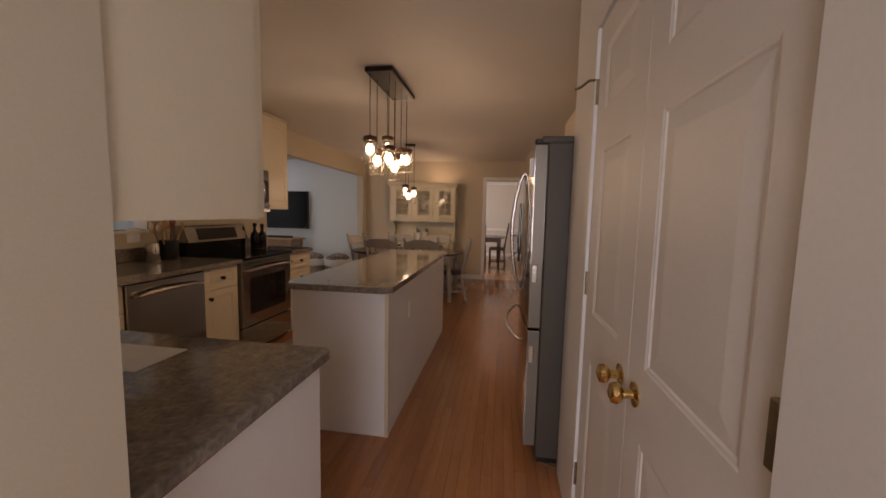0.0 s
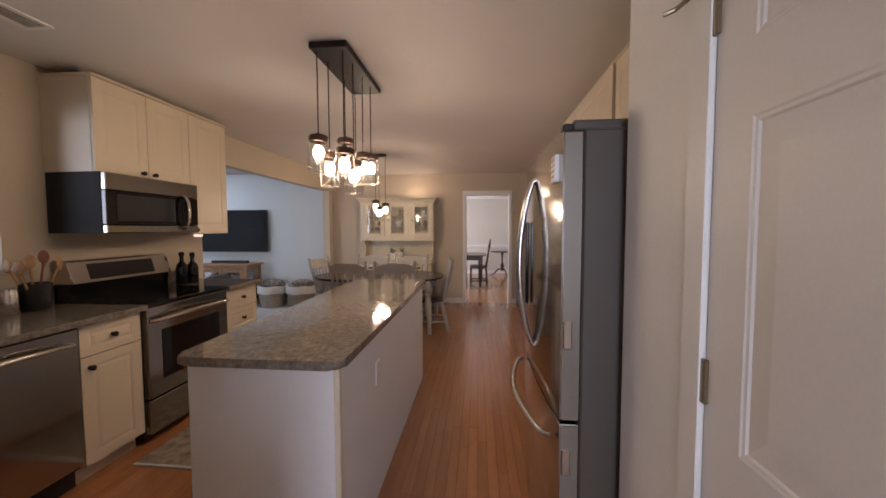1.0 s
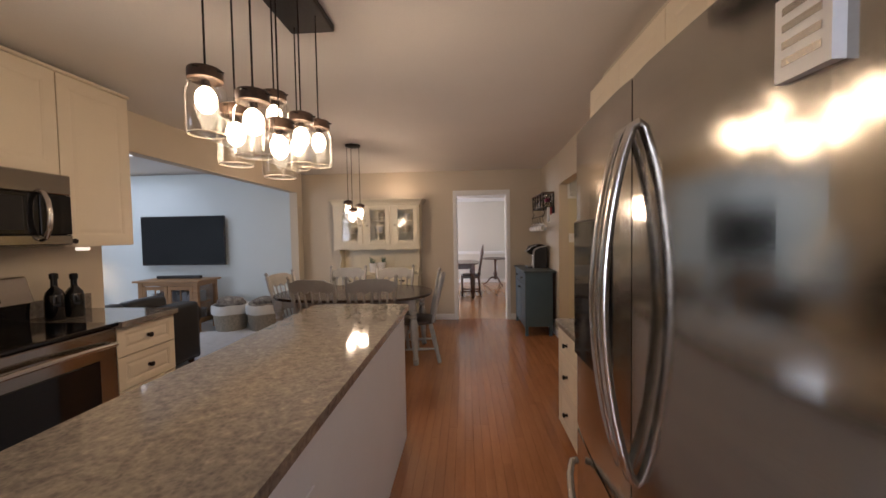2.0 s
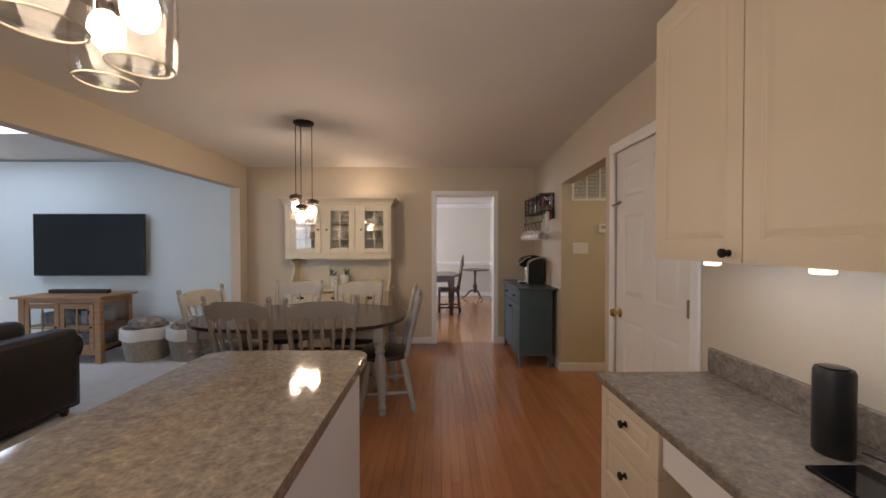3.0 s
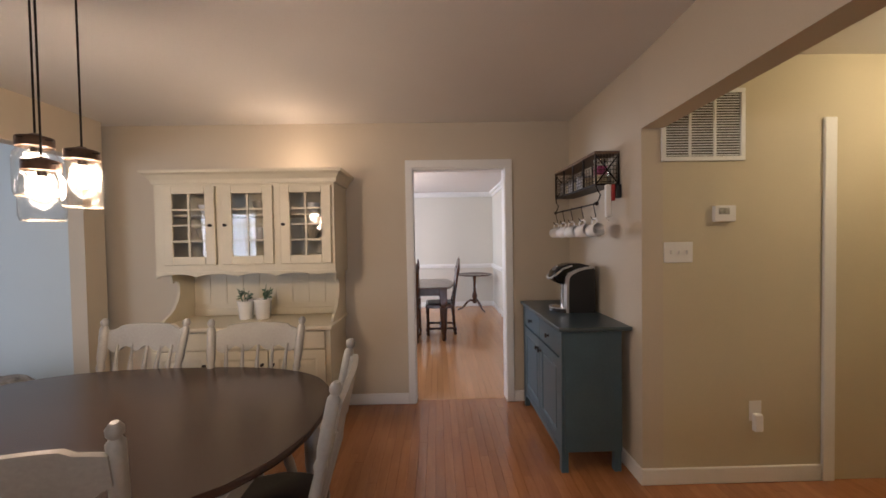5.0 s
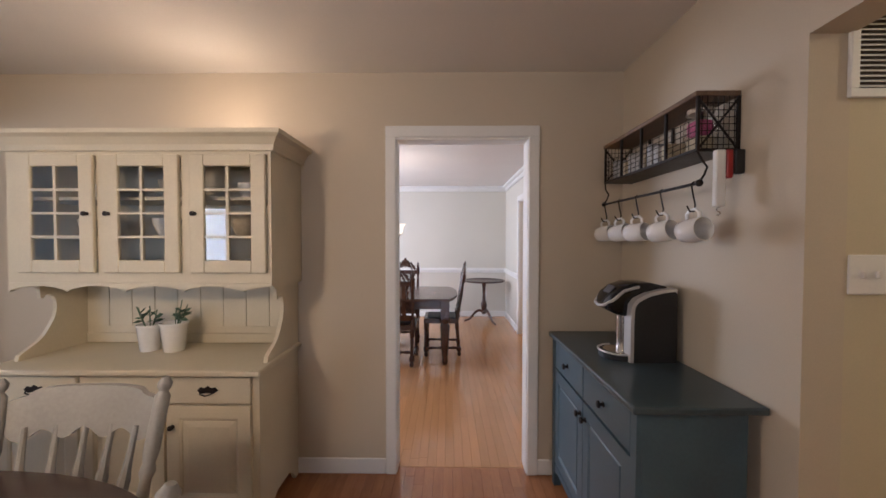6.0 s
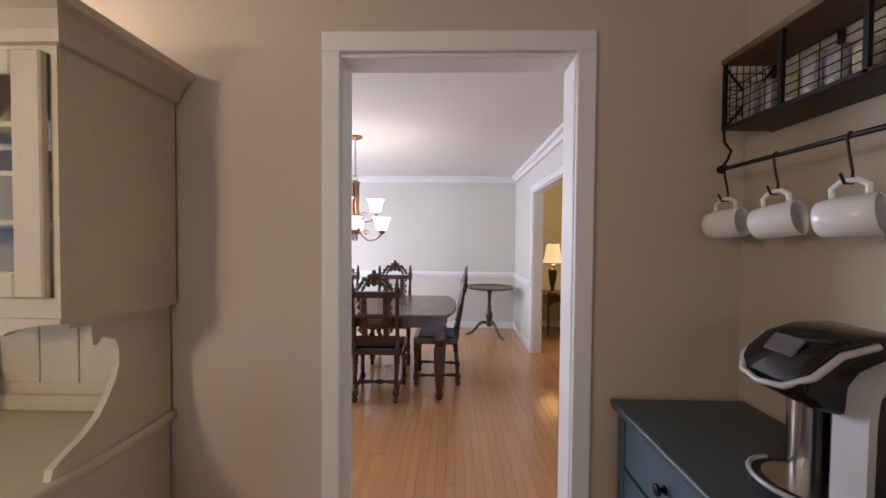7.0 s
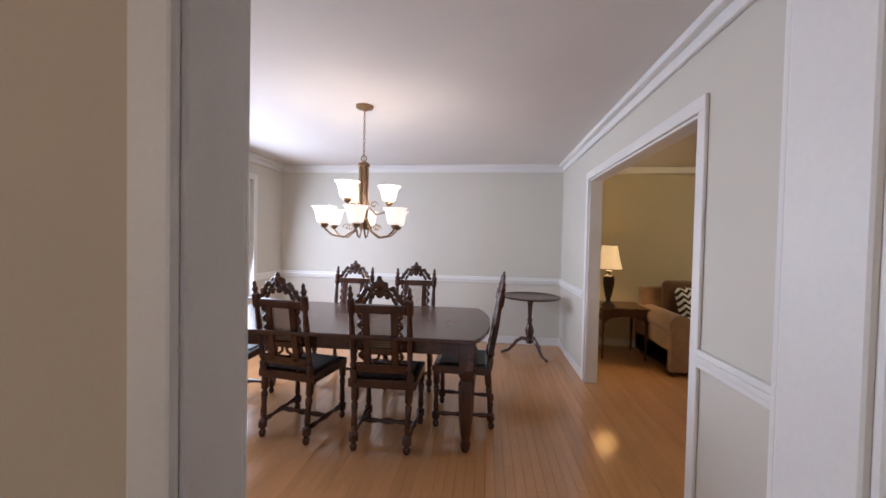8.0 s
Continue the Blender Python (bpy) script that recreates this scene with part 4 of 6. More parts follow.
def chair_mesh():
    """Farmhouse chair: the sitter looks to +y, the back is at -y."""
    t = thing("dining_chair", pose(0, 0, 0), "grey painted spindle-back chair with dark seat", "chair", "chairs round the oval table")
    out = []
    for i in range(28):
        a = 2 * math.pi * i / 28
        c, s = math.cos(a), math.sin(a)
        out.append((0.225 * math.copysign(abs(c) ** 0.7, c) * (1.0 + 0.06 * s), 0.21 * math.copysign(abs(s) ** 0.75, s)))
    bm = plate(bmesh.new(), out, "z", 0.415, 0.452)
    bmesh.ops.bevel(bm, geom=[e for e in bm.edges if abs(e.verts[0].co.z - e.verts[1].co.z) < 1e-6], offset=0.012, segments=3, affect="EDGES", profile=0.5)
    part("seat", bm, SEATWOOD, t, "dark-stained saddle seat", True)
    for sx in (-1, 1):
        part("front_leg", rod(bmesh.new(), (sx * 0.215, 0.205, 0), (sx * 0.155, 0.13, 0.42), 0.02, seg=12, profile=TURNED), GREYPAINT, t, "", True)
        part("rear_leg", rod(bmesh.new(), (sx * 0.225, -0.235, 0), (sx * 0.155, -0.14, 0.42), 0.02, seg=12, profile=TURNED), GREYPAINT, t, "", True)
        part("side_stretcher", rod(bmesh.new(), (sx * 0.193, 0.175, 0.15), (sx * 0.200, -0.20, 0.15), 0.012, seg=8, profile=((0, 0.009), (0.5, 0.016), (1, 0.009))), GREYPAINT, t, "", True)
        post = ((0, 0.015), (0.06, 0.020), (0.12, 0.016), (0.16, 0.022), (0.30, 0.020), (0.48, 0.015), (0.52, 0.022), (0.56, 0.016), (0.62, 0.022), (0.90, 0.021), (0.925, 0.012), (0.945, 0.019), (0.97, 0.020), (1.0, 0.009))
        part("back_post", rod(bmesh.new(), (sx * 0.205, -0.165, 0.44), (sx * 0.248, -0.285, 0.990), 0.02, seg=12, profile=post), GREYPAINT, t, "turned back post with finial", True)
    part("cross_stretcher", rod(bmesh.new(), (-0.195, 0.0, 0.15), (0.195, 0.0, 0.15), 0.012, seg=8, profile=((0, 0.009), (0.5, 0.017), (1, 0.009))), GREYPAINT, t, "", True)
    # crest: shaped top, scalloped lower edge, slightly curved in plan
    bm = bmesh.new()
    n = 24
    rows = []
    for i in range(n + 1):
        s = -1 + 2 * i / n
        x = 0.236 * s
        top = 0.945 - 0.030 * abs(s) ** 3 + (0.012 if abs(s) < 0.75 else 0.0)
        low = 0.825 + 0.016 * math.cos(s * math.pi * 4) - 0.010 * abs(s)
        yb = -0.268 - 0.022 * (1 - s * s)
        rows.append([bm.verts.new((x, yb + dy + (z - 0.88) * -0.22, z)) for dy, z in ((0, low), (-0.020, low), (-0.020, top), (0, top))])
    skin(bm, rows)
    part("crest_rail", bm, GREYPAINT, t, "wide grey crest rail with scalloped edge", True)
    sp = ((0, 0.007), (0.15, 0.009), (0.45, 0.013), (0.62, 0.017), (0.70, 0.012), (0.85, 0.009), (1, 0.008))
    for i in range(5):
        s = (i - 2) / 2
        part("spindle", rod(bmesh.new(), (0.135 * s, -0.175 - 0.015 * (1 - s * s), 0.448), (0.165 * s, -0.270 - 0.02 * (1 - s * s), 0.845), 0.01, seg=8, profile=sp), GREYPAINT, t, "", True)
    return t


first = chair_mesh()
first.matrix_basis = pose(-1.172, 5.355, 0, 0, 0, 15)
for m in (pose(-1.693, 5.354, 0, 0, 0, -5), pose(-1.775, 6.105, 0, 0, 0, 175), pose(-1.088, 6.065, 0, 0, 0, 183), pose(-0.71, 5.575, 0, 0, 0, 98), pose(-2.083, 5.66, 0, 0, 0, -98)):
    copy_thing(first, m)

lamp2 = thing("pendant_light", pose(0, 0, 0), "dark bronze cluster pendant with three lit glass jars", "pendant lamp")
part("canopy", lathe(bmesh.new(), [(0.02, -0.026), (0.076, -0.020), (0.086, -0.012), (0.086, 0)], (-1.405, 5.58, H), 28), IRON, lamp2, "round dark bronze canopy", True)
for x, y, z in JARS_SMALL:
    jar_pendant(lamp2, x, y, H - 0.024, z)

# ---- hutch ----
def hutch():
    t = thing("hutch", pose(-1.515, 6.955, 0), "butter-cream painted dining hutch with glazed upper doors", "hutch")
    YB = 0.475
    base = part("base_body", boxes((-0.665, 0.635, 0.02, YB, 0.10, 0.772)), HUTCH, t)
    bm = plate(bmesh.new(), [(-0.665, 0.0), (-0.60, 0.0), (-0.56, 0.05), (-0.50, 0.085), (0.47, 0.085), (0.53, 0.05), (0.57, 0.0), (0.635, 0.0), (0.635, 0.10), (-0.665, 0.10)], "y", 0.02, 0.04)
    part("plinth", bm, HUTCH, t, "shaped plinth with bracket feet")
    for sx in (-1, 1):
        a, b = (-0.665, -0.645) if sx < 0 else (0.615, 0.635)
        bm = plate(bmesh.new(), [(0.04, 0.0), (0.11, 0.0), (0.14, 0.05), (0.20, 0.085), (0.34, 0.085), (0.40, 0.05), (0.43, 0.0), (YB, 0.0), (YB, 0.10), (0.04, 0.10)], "x", a, b)
        part("side_plinth", bm, HUTCH, t, "shaped side plinth")
    part("worktop", boxes((-0.690, 0.660, -0.028, YB, 0.773, 0.803), bevel=0.009, seg=3), HUTCH, t, "moulded cream worktop")
    for k in range(3):
        x0 = -0.640 + k * 0.418
        d = part("drawer", boxes((x0, x0 + 0.404, 0.0, 0.02, 0.635, 0.765), bevel=0.006, seg=2), HUTCH, t, "cream drawer with dark drop pull")
        pl = part("pull_plate", plate(bmesh.new(), [(x0 + 0.202 + q[0], 0.70 + q[1]) for q in ((-0.05, 0.0), (-0.035, 0.016), (-0.018, 0.012), (0, 0.022), (0.018, 0.012), (0.035, 0.016), (0.05, 0), (0.03, -0.014), (0, -0.010), (-0.03, -0.014))], "y", -0.004, 0.0), IRON, d, "dark pierced back plate")
        part("bail", tube(bmesh.new(), [(x0 + 0.172, -0.004, 0.702), (x0 + 0.174, -0.018, 0.69), (x0 + 0.202, -0.022, 0.682), (x0 + 0.230, -0.018, 0.69), (x0 + 0.232, -0.004, 0.702)], 0.0035, 6), IRON, d, "dark drop handle", True)
        dm = panelled(0.404, 0.50, 0.02, [(0.06, 0.344)], [(0.06, 0.44)], 0.008, 0.03)
        dd = part("lower_door", dm, HUTCH, t, m=pose(x0, 0, 0.125))
        part("knob", knob_mesh(bmesh.new(), (0.37 if k < 2 else 0.03, 0, 0.40), 0.012, 0.024), IRON, dd, "dark small knob", True)
    # rising back and curved brackets
    part("back_board", boxes((-0.62, 0.62, YB - 0.02, YB, 0.803, 1.85)), HUTCH, t, "cream boarded back")
    for k in range(9):
        part("back_slat", boxes((-0.618 + k * 0.1375, -0.618 + k * 0.1375 + 0.133, YB - 0.026, YB - 0.0205, 0.90, 1.168), bevel=0.002), HUTCH, t)
    part("back_rail", boxes((-0.62, 0.62, YB - 0.034, YB - 0.0205, 0.804, 0.862), bevel=0.005), HUTCH, t)
    for sx in (-1, 1):
        a, b = sorted((sx * 0.640, sx * 0.620))
        prof = [(YB, 0.803), (0.09, 0.803), (0.095, 0.830), (0.125, 0.848), (0.175, 0.872), (0.215, 0.905), (0.245, 0.95), (0.268, 0.99), (0.278, 1.03), (0.278, 1.075), (0.268, 1.105), (0.245, 1.122), (0.225, 1.120), (0.215, 1.105), (0.20, 1.105), (0.195, 1.17), (YB, 1.17)]
        part("side_bracket", plate(bmesh.new(), prof, "x", a, b), HUTCH, t, "scrolled side bracket")
    for xa, xb in ((-0.668, -0.648), (0.642, 0.662)):
        part("upper_side", boxes((xa, xb, 0.12, YB, 1.171, 1.86)), HUTCH, t)
    part("upper_floor", boxes((-0.648, 0.642, 0.12, YB - 0.021, 1.20, 1.222)), HUTCH, t)
    part("upper_top", boxes((-0.648, 0.642, 0.12, YB - 0.021, 1.845, 1.86)), HUTCH, t)
    for z in (1.42, 1.62):
        part("shelf", boxes((-0.647, 0.641, 0.16, YB - 0.022, z, z + 0.016)), HUTCH, t)
    fr_pieces = [(-0.668, -0.602, 0.10, 0.1195, 1.201, 1.855), (-0.212, -0.165, 0.10, 0.1195, 1.2525, 1.8345), (0.215, 0.262, 0.10, 0.1195, 1.2525, 1.8345), (0.645, 0.662, 0.10, 0.1195, 1.201, 1.855), (-0.602, 0.645, 0.10, 0.1195, 1.835, 1.855), (-0.602, 0.645, 0.10, 0.1195, 1.201, 1.252)]
    part("face_frame", boxes(*fr_pieces), HUTCH, t)
    bm = bmesh.new()
    rows = []
    n = 90
    for i in range(n + 1):
        s = i / n
        x = -0.668 + 1.330 * s
        w = abs(math.sin(s * math.pi * 4.5))
        low = 1.155 + 0.030 * w ** 0.6
        rows.append([bm.verts.new(p) for p in ((x, 0.098, low), (x, 0.098, 1.20), (x, 0.12, 1.20), (x, 0.12, low))])
    skin(bm, rows)
    part("valance", bm, HUTCH, t, "scalloped valance under the doors")
    for k, (x0, x1) in enumerate(((-0.598, -0.214), (-0.162, 0.212), (0.266, 0.642))):
        z0, z1 = 1.252, 1.838
        w = x1 - x0
        px, pz0, pz1 = 0.072, 1.315, 1.780
        st = [(x0, x0 + px, 0.078, 0.099, z0, z1), (x1 - px, x1, 0.078, 0.099, z0, z1), (x0 + px, x1 - px, 0.078, 0.099, z0, pz0), (x0 + px, x1 - px, 0.078, 0.099, pz1, z1)]
        d = part("glazed_door", boxes(*st, bevel=0.004), HUTCH, t, "cream glazed door with eight panes")
        mid = (x0 + x1) / 2
        mu = [(mid - 0.007, mid + 0.007, 0.081, 0.096, pz0, pz1)]
        for j in (1, 2, 3):
            zz = pz0 + (pz1 - pz0) * j / 4
            mu += [(x0 + px, mid - 0.007, 0.082, 0.095, zz - 0.006, zz + 0.006), (mid + 0.007, x1 - px, 0.082, 0.095, zz - 0.006, zz + 0.006)]
        part("muntin", boxes(*mu), HUTCH, d, "cream glazing bars")
        for j in range(4):
            for q, (a, b) in enumerate(((x0 + px, mid - 0.007), (mid + 0.007, x1 - px))):
                za, zb = pz0 + (pz1 - pz0) * j / 4, pz0 + (pz1 - pz0) * (j + 1) / 4
                g = part("pane", boxes((a, b, 0.0875, 0.0885, za, zb)), PANE, d, "clear glass pane")
                g.visible_shadow = False
        kx = x1 - 0.028 if k == 0 else x0 + 0.028
        part("knob", knob_mesh(bmesh.new(), (kx, 0.078, 1.545), 0.012, 0.026), IRON, d, "dark small knob", True)
    # crown
    bm = bmesh.new()
    steps = ((0.0, 1.855), (0.012, 1.858), (0.018, 1.885), (0.040, 1.918), (0.062, 1.932), (0.066, 1.952))
    rings = []
    for o, z in steps:
        rings.append([bm.verts.new(p) for p in ((-0.668 - o, 0.10 - o, z), (0.668 + o, 0.10 - o, z), (0.668 + o, YB, z), (-0.668 - o, YB, z))])
    skin(bm, rings)
    part("crown", bm, HUTCH, t, "stepped cream crown moulding")
    return t


hutch()
solid("puck_lamp", lathe(bmesh.new(), [(0.034, 0), (0.034, 0.008), (0.030, 0.012)], (-1.22, 7.17, 1.9525)), SHADEGLOW, "small lit puck lamp lying on the hutch top", "lamp", group="puck lamps")
DISH = mat("dish_earthenware", (0.42, 0.36, 0.27), 0.3, var=0.2, scale=20)
for i in range(9):
    k, sh = i % 3, i // 3
    x = -1.515 + (-0.41, 0.02, 0.45)[k] + random.uniform(-0.05, 0.05)
    z = (1.222, 1.436, 1.636)[sh]
    r = random.uniform(0.05, 0.075)
    hgt = random.uniform(0.06, 0.12)
    solid("bowl", lathe(bmesh.new(), [(r * 0.5, 0), (r * 0.55, 0.006), (r * 0.9, hgt * 0.6), (r, hgt), (r * 0.94, hgt), (r * 0.5, 0.012)], (x, 7.24, z), 20), DISH if i % 2 else WHITE_CER, "earthenware bowl on the hutch shelf" if i % 2 else "white bowl on the hutch shelf", "bowl", group="bowls in the hutch", smooth=True)


def pot_plant(x, y, z, s, cat_label, seed):
    rnd = random.Random(seed)
    t = thing("potted_plant", pose(x, y, z), cat_label, "plant", "plants on the hutch")
    part("pot", lathe(bmesh.new(), [(0.045 * s, 0), (0.048 * s, 0.004), (0.062 * s, 0.135 * s), (0.066 * s, 0.14 * s), (0.066 * s, 0.15 * s), (0.058 * s, 0.15 * s), (0.055 * s, 0.125 * s)], seg=24), WHITE_CER, t, "white ceramic pot", True)
    part("soil", lathe(bmesh.new(), [(0.055 * s, 0.12 * s), (0.03 * s, 0.128 * s)], seg=20), SEATWOOD, t)
    bm, stems = bmesh.new(), bmesh.new()
    for k in range(5):
        a, l = rnd.uniform(0, 6.28), rnd.uniform(0.05, 0.13) * s
        tip = Vector((math.cos(a) * rnd.uniform(0.02, 0.07) * s, math.sin(a) * rnd.uniform(0.02, 0.07) * s, 0.13 * s + l))
        rod(stems, (tip.x * 0.3, tip.y * 0.3, 0.12 * s), tip, 0.003, seg=5)
        for j in range(4):
            p = Vector((tip.x * 0.3, tip.y * 0.3, 0.12 * s)).lerp(tip, 0.4 + 0.6 * j / 6)
            b, el = rnd.uniform(0, 6.28), rnd.uniform(-0.1, 0.8)
            w = Vector((math.cos(b) * math.cos(el), math.sin(b) * math.cos(el), math.sin(el)))
            u = w.orthogonal().normalized()
            L = rnd.uniform(0.034, 0.058) * s
            v = [bm.verts.new(p + w * (L * f) + u * (L * g) + Vector((0, 0, h * L))) for f, g, h in ((0, 0, 0), (0.5, 0.24, 0.08), (1, 0, 0), (0.5, -0.24, 0.08), (0.5, 0, -0.10))]
            for q in ((0, 1, 4), (1, 2, 4), (2, 3, 4), (3, 0, 4), (0, 3, 2, 1)):
                bm.faces.new([v[i] for i in q])
    part("stem", stems, LEAF, t)
    part("foliage", bm, LEAF, t, "small fleshy green leaves")


pot_plant(-1.630, 7.250, 0.803, 0.98, "white pot with a small green succulent", 3)
pot_plant(-1.490, 7.245, 0.803, 1.06, "wider white pot with a leafy succulent", 8)

# ---- coffee corner ----
def blue_cabinet():
    t = thing("sideboard", pose(0.640, 7.388, 0, 0, 0, -90), "slate blue painted sideboard with dark knobs", "sideboard")
    W, D, h = 0.962, 0.36, 0.855
    part("body", boxes((0.0, W, 0.018, D, 0.13, h)), BLUE, t)
    part("top", boxes((-0.02, W + 0.02, -0.02, D + 0.055, h, h + 0.025), bevel=0.006, seg=2), BLUE_TOP, t, "dark blue top board")
    for x in (0.0, W - 0.04):
        for y in (0.0, D - 0.04):
            b = boxes((x, x + 0.04, y, y + 0.04, 0.0, h - 0.001))
            for v in b.verts:
                if v.co.z < 0.01:
                    v.co.x += 0.010 if x == 0 else -0.010
            part("leg", b, BLUE, t)
    bm = plate(bmesh.new(), [(0.04, 0.13), (0.04, 0.07), (0.10, 0.095), (W - 0.10, 0.095), (W - 0.04, 0.07), (W - 0.04, 0.13)], "y", 0.004, 0.018)
    part("apron", bm, BLUE, t)
    xm = W / 2
    for x0, x1 in ((0.045, xm - 0.003), (xm + 0.003, W - 0.045)):
        d = part("drawer", boxes((x0, x1, 0.002, 0.018, 0.69, 0.84), bevel=0.004), BLUE, t)
        part("knob", knob_mesh(bmesh.new(), ((x0 + x1) / 2, 0.002, 0.765), 0.015, 0.028), IRON, d, "dark knob", True)
        w = x1 - x0
        dd = part("door", panelled(w, 0.54, 0.016, [(0.06, w - 0.06)], [(0.06, 0.48)], 0.007, 0.006), BLUE, t, m=pose(x0, 0.002, 0.14))
        part("knob", knob_mesh(bmesh.new(), (w - 0.03 if x0 < 0.1 else 0.03, 0, 0.47), 0.015, 0.028), IRON, dd, "dark knob", True)


blue_cabinet()


def brewer():
    """Pod machine; the front looks to -y."""
    t = thing("coffee_maker", pose(1.022, 6.838, 0.88, 0, 0, -90), "black and silver pod coffee maker", "coffee maker")
    part("rear_body", boxes((-0.150, -0.069, -0.115, -0.004, 0.0, 0.318), bevel=0.010, seg=2), BLACKPL, t, "black plastic body", True)
    side = [(0.0, 0.0), (0.0, 0.300), (-0.008, 0.312), (-0.06, 0.306), (-0.12, 0.290), (-0.165, 0.266), (-0.180, 0.245), (-0.184, 0.20), (-0.186, 0.0)]
    band = [(0.0, 0.301), (-0.008, 0.313), (-0.06, 0.307), (-0.12, 0.291), (-0.165, 0.267), (-0.181, 0.245), (-0.185, 0.20), (-0.187, 0.0), (-0.201, 0.0), (-0.200, 0.20), (-0.196, 0.252), (-0.176, 0.280), (-0.128, 0.304), (-0.06, 0.321), (0.0, 0.325)]
    part("side_pod", plate(bmesh.new(), side, "x", -0.062, 0.0), BLACKPL, t, "satin black side", True)
    part("side_trim", plate(bmesh.new(), band, "x", -0.062, 0.0), SILVER, t, "silver band over front and top", True)
    part("water_tank", boxes((-0.222, -0.152, -0.150, -0.006, 0.0, 0.305), bevel=0.012, seg=3), BLACKGLASS, t, "dark translucent water tank", True)
    head = [(-0.02, 0.300), (-0.02, 0.330), (-0.09, 0.347), (-0.165, 0.345), (-0.225, 0.325), (-0.265, 0.290), (-0.282, 0.250), (-0.272, 0.222), (-0.245, 0.205), (-0.205, 0.196), (-0.150, 0.200), (-0.114, 0.220)]
    bm = plate(bmesh.new(), head, "x", -0.192, -0.040)
    bmesh.ops.bevel(bm, geom=[e for e in bm.edges if abs(e.verts[0].co.x - e.verts[1].co.x) < 1e-6], offset=0.012, segments=3, affect="EDGES", profile=0.5)
    hd = part("brew_head", bm, BLACKGLASS, t, "glossy black domed brew head", True)
    part("handle", tube(bmesh.new(), [(-0.198, -0.150, 0.330), (-0.199, -0.215, 0.312), (-0.196, -0.262, 0.270), (-0.165, -0.290, 0.243), (-0.116, -0.298, 0.236), (-0.067, -0.290, 0.243), (-0.036, -0.262, 0.270), (-0.033, -0.215, 0.312), (-0.034, -0.150, 0.330)], 0.0065, 10), SILVER, hd, "silver lift handle", True)
    part("display", boxes((-0.150, -0.082, -0.003, 0.003, -0.022, 0.022), bevel=0.002), FOIL_DARK, hd, "grey display window", m=pose(0, -0.246, 0.311, -40))
    part("cup_column", rod(bmesh.new(), (-0.150, -0.165, 0.028), (-0.150, -0.165, 0.20), 0.030, seg=20), STEEL_V, t, "silver reflecting column", True)
    part("splash_panel", boxes((-0.118, -0.069, -0.150, -0.118, 0.02, 0.21), bevel=0.006, seg=2), FRIDGE_SIDE, t, "dark grey splash panel", True)
    tray = [(-0.200, -0.118), *[(-0.110 + 0.090 * math.cos(radians(a)), -0.205 + 0.085 * math.sin(radians(a))) for a in range(180, 361, 15)], (-0.020, -0.118)]
    part("drip_tray", plate(bmesh.new(), tray, "z", 0.0, 0.026), BLACKPL, t, "black drip tray", True)
    part("tray_rim", tube(bmesh.new(), [(x, y, 0.029) for x, y in tray[1:-1]], 0.005, 8), SILVER, t, "silver rim of the tray", True)
    part("tray_grid", lathe(bmesh.new(), [(0.070, 0.0265), (0.070, 0.030), (0.05, 0.031)], (-0.110, -0.200, 0), 24), STEEL_V, t, "silver tray grid", True)


brewer()


def wire_shelf():
    t = thing("wall_shelf", pose(0, 0, 0), "wall shelf of dark iron wire with wooden top", "shelf")
    x0, x1, y0, y1, z0, z1 = 0.905, 1.058, 6.56, 7.325, 1.733, 1.928
    SHW = mat("shelf_wood_rustic", (0.16, 0.10, 0.06), 0.6, var=0.3, scale=8, fine=60, stretch=(6, 1, 1))
    part("top_board", boxes((x0 - 0.006, x1, y0 - 0.006, y1 + 0.006, z1, z1 + 0.018), bevel=0.003), SHW, t, "rustic wooden top board")
    part("shelf_board", boxes((x0, x1, y0, y1, z0, z0 + 0.012), bevel=0.002), IRON, t, "dark metal shelf")
    n = 4
    ys = [y0 + (y1 - y0) * k / n for k in range(n + 1)]
    for y in ys:
        for x in (x0 + 0.005, x1 - 0.006):
            part("upright", boxes((x - 0.005, x + 0.005, y - 0.005, y + 0.005, z0, z1)), IRON, t)
    for y in (y0, y1):
        b = bmesh.new()
        for a, c in (((x0, z0), (x1, z1)), ((x0, z1), (x1, z0))):
            rod(b, (a[0], y, a[1]), (c[0], y, c[1]), 0.004, seg=6)
        for k in range(1, 8):
            rod(b, (x0 + (x1 - x0) * k / 8, y, z0), (x0 + (x1 - x0) * k / 8, y, z1), 0.0016, seg=5)
            rod(b, (x0, y, z0 + (z1 - z0) * k / 8), (x1, y, z0 + (z1 - z0) * k / 8), 0.0016, seg=5)
        part("end_lattice", b, IRON, t, "crossed iron end with wire mesh")
    b = bmesh.new()
    for k in range(5):
        rod(b, (x0 + 0.004, y0, z0 + 0.03 + 0.022 * k), (x0 + 0.004, y1, z0 + 0.03 + 0.022 * k), 0.0018, seg=5)
    for k in range(1, 16):
        yy = y0 + (y1 - y0) * k / 16
        rod(b, (x0 + 0.004, yy, z0), (x0 + 0.004, yy, z0 + 0.12), 0.0014, seg=5)
    part("wire_grid", b, IRON, t, "thin front wires")
    part("rail", rod(bmesh.new(), (0.905, y0 - 0.02, 1.618), (0.905, y1 + 0.0, 1.618), 0.006), IRON, t, "dark hook rail", True)
    for y in (y0 - 0.02, y1):
        part("rail_end", ball(bmesh.new(), (0.905, y, 1.618), 0.013), IRON, t, "", True)
        part("rail_bracket", tube(bmesh.new(), [(0.91, y + 0.02 * (y < 7), 1.733), (0.912, y, 1.70), (0.925, y - 0.01, 1.672), (0.918, y - 0.005, 1.645), (0.905, y, 1.622)], 0.004, 6), IRON, t, "curved bracket", True)


wire_shelf()
MUG = WHITE_CER


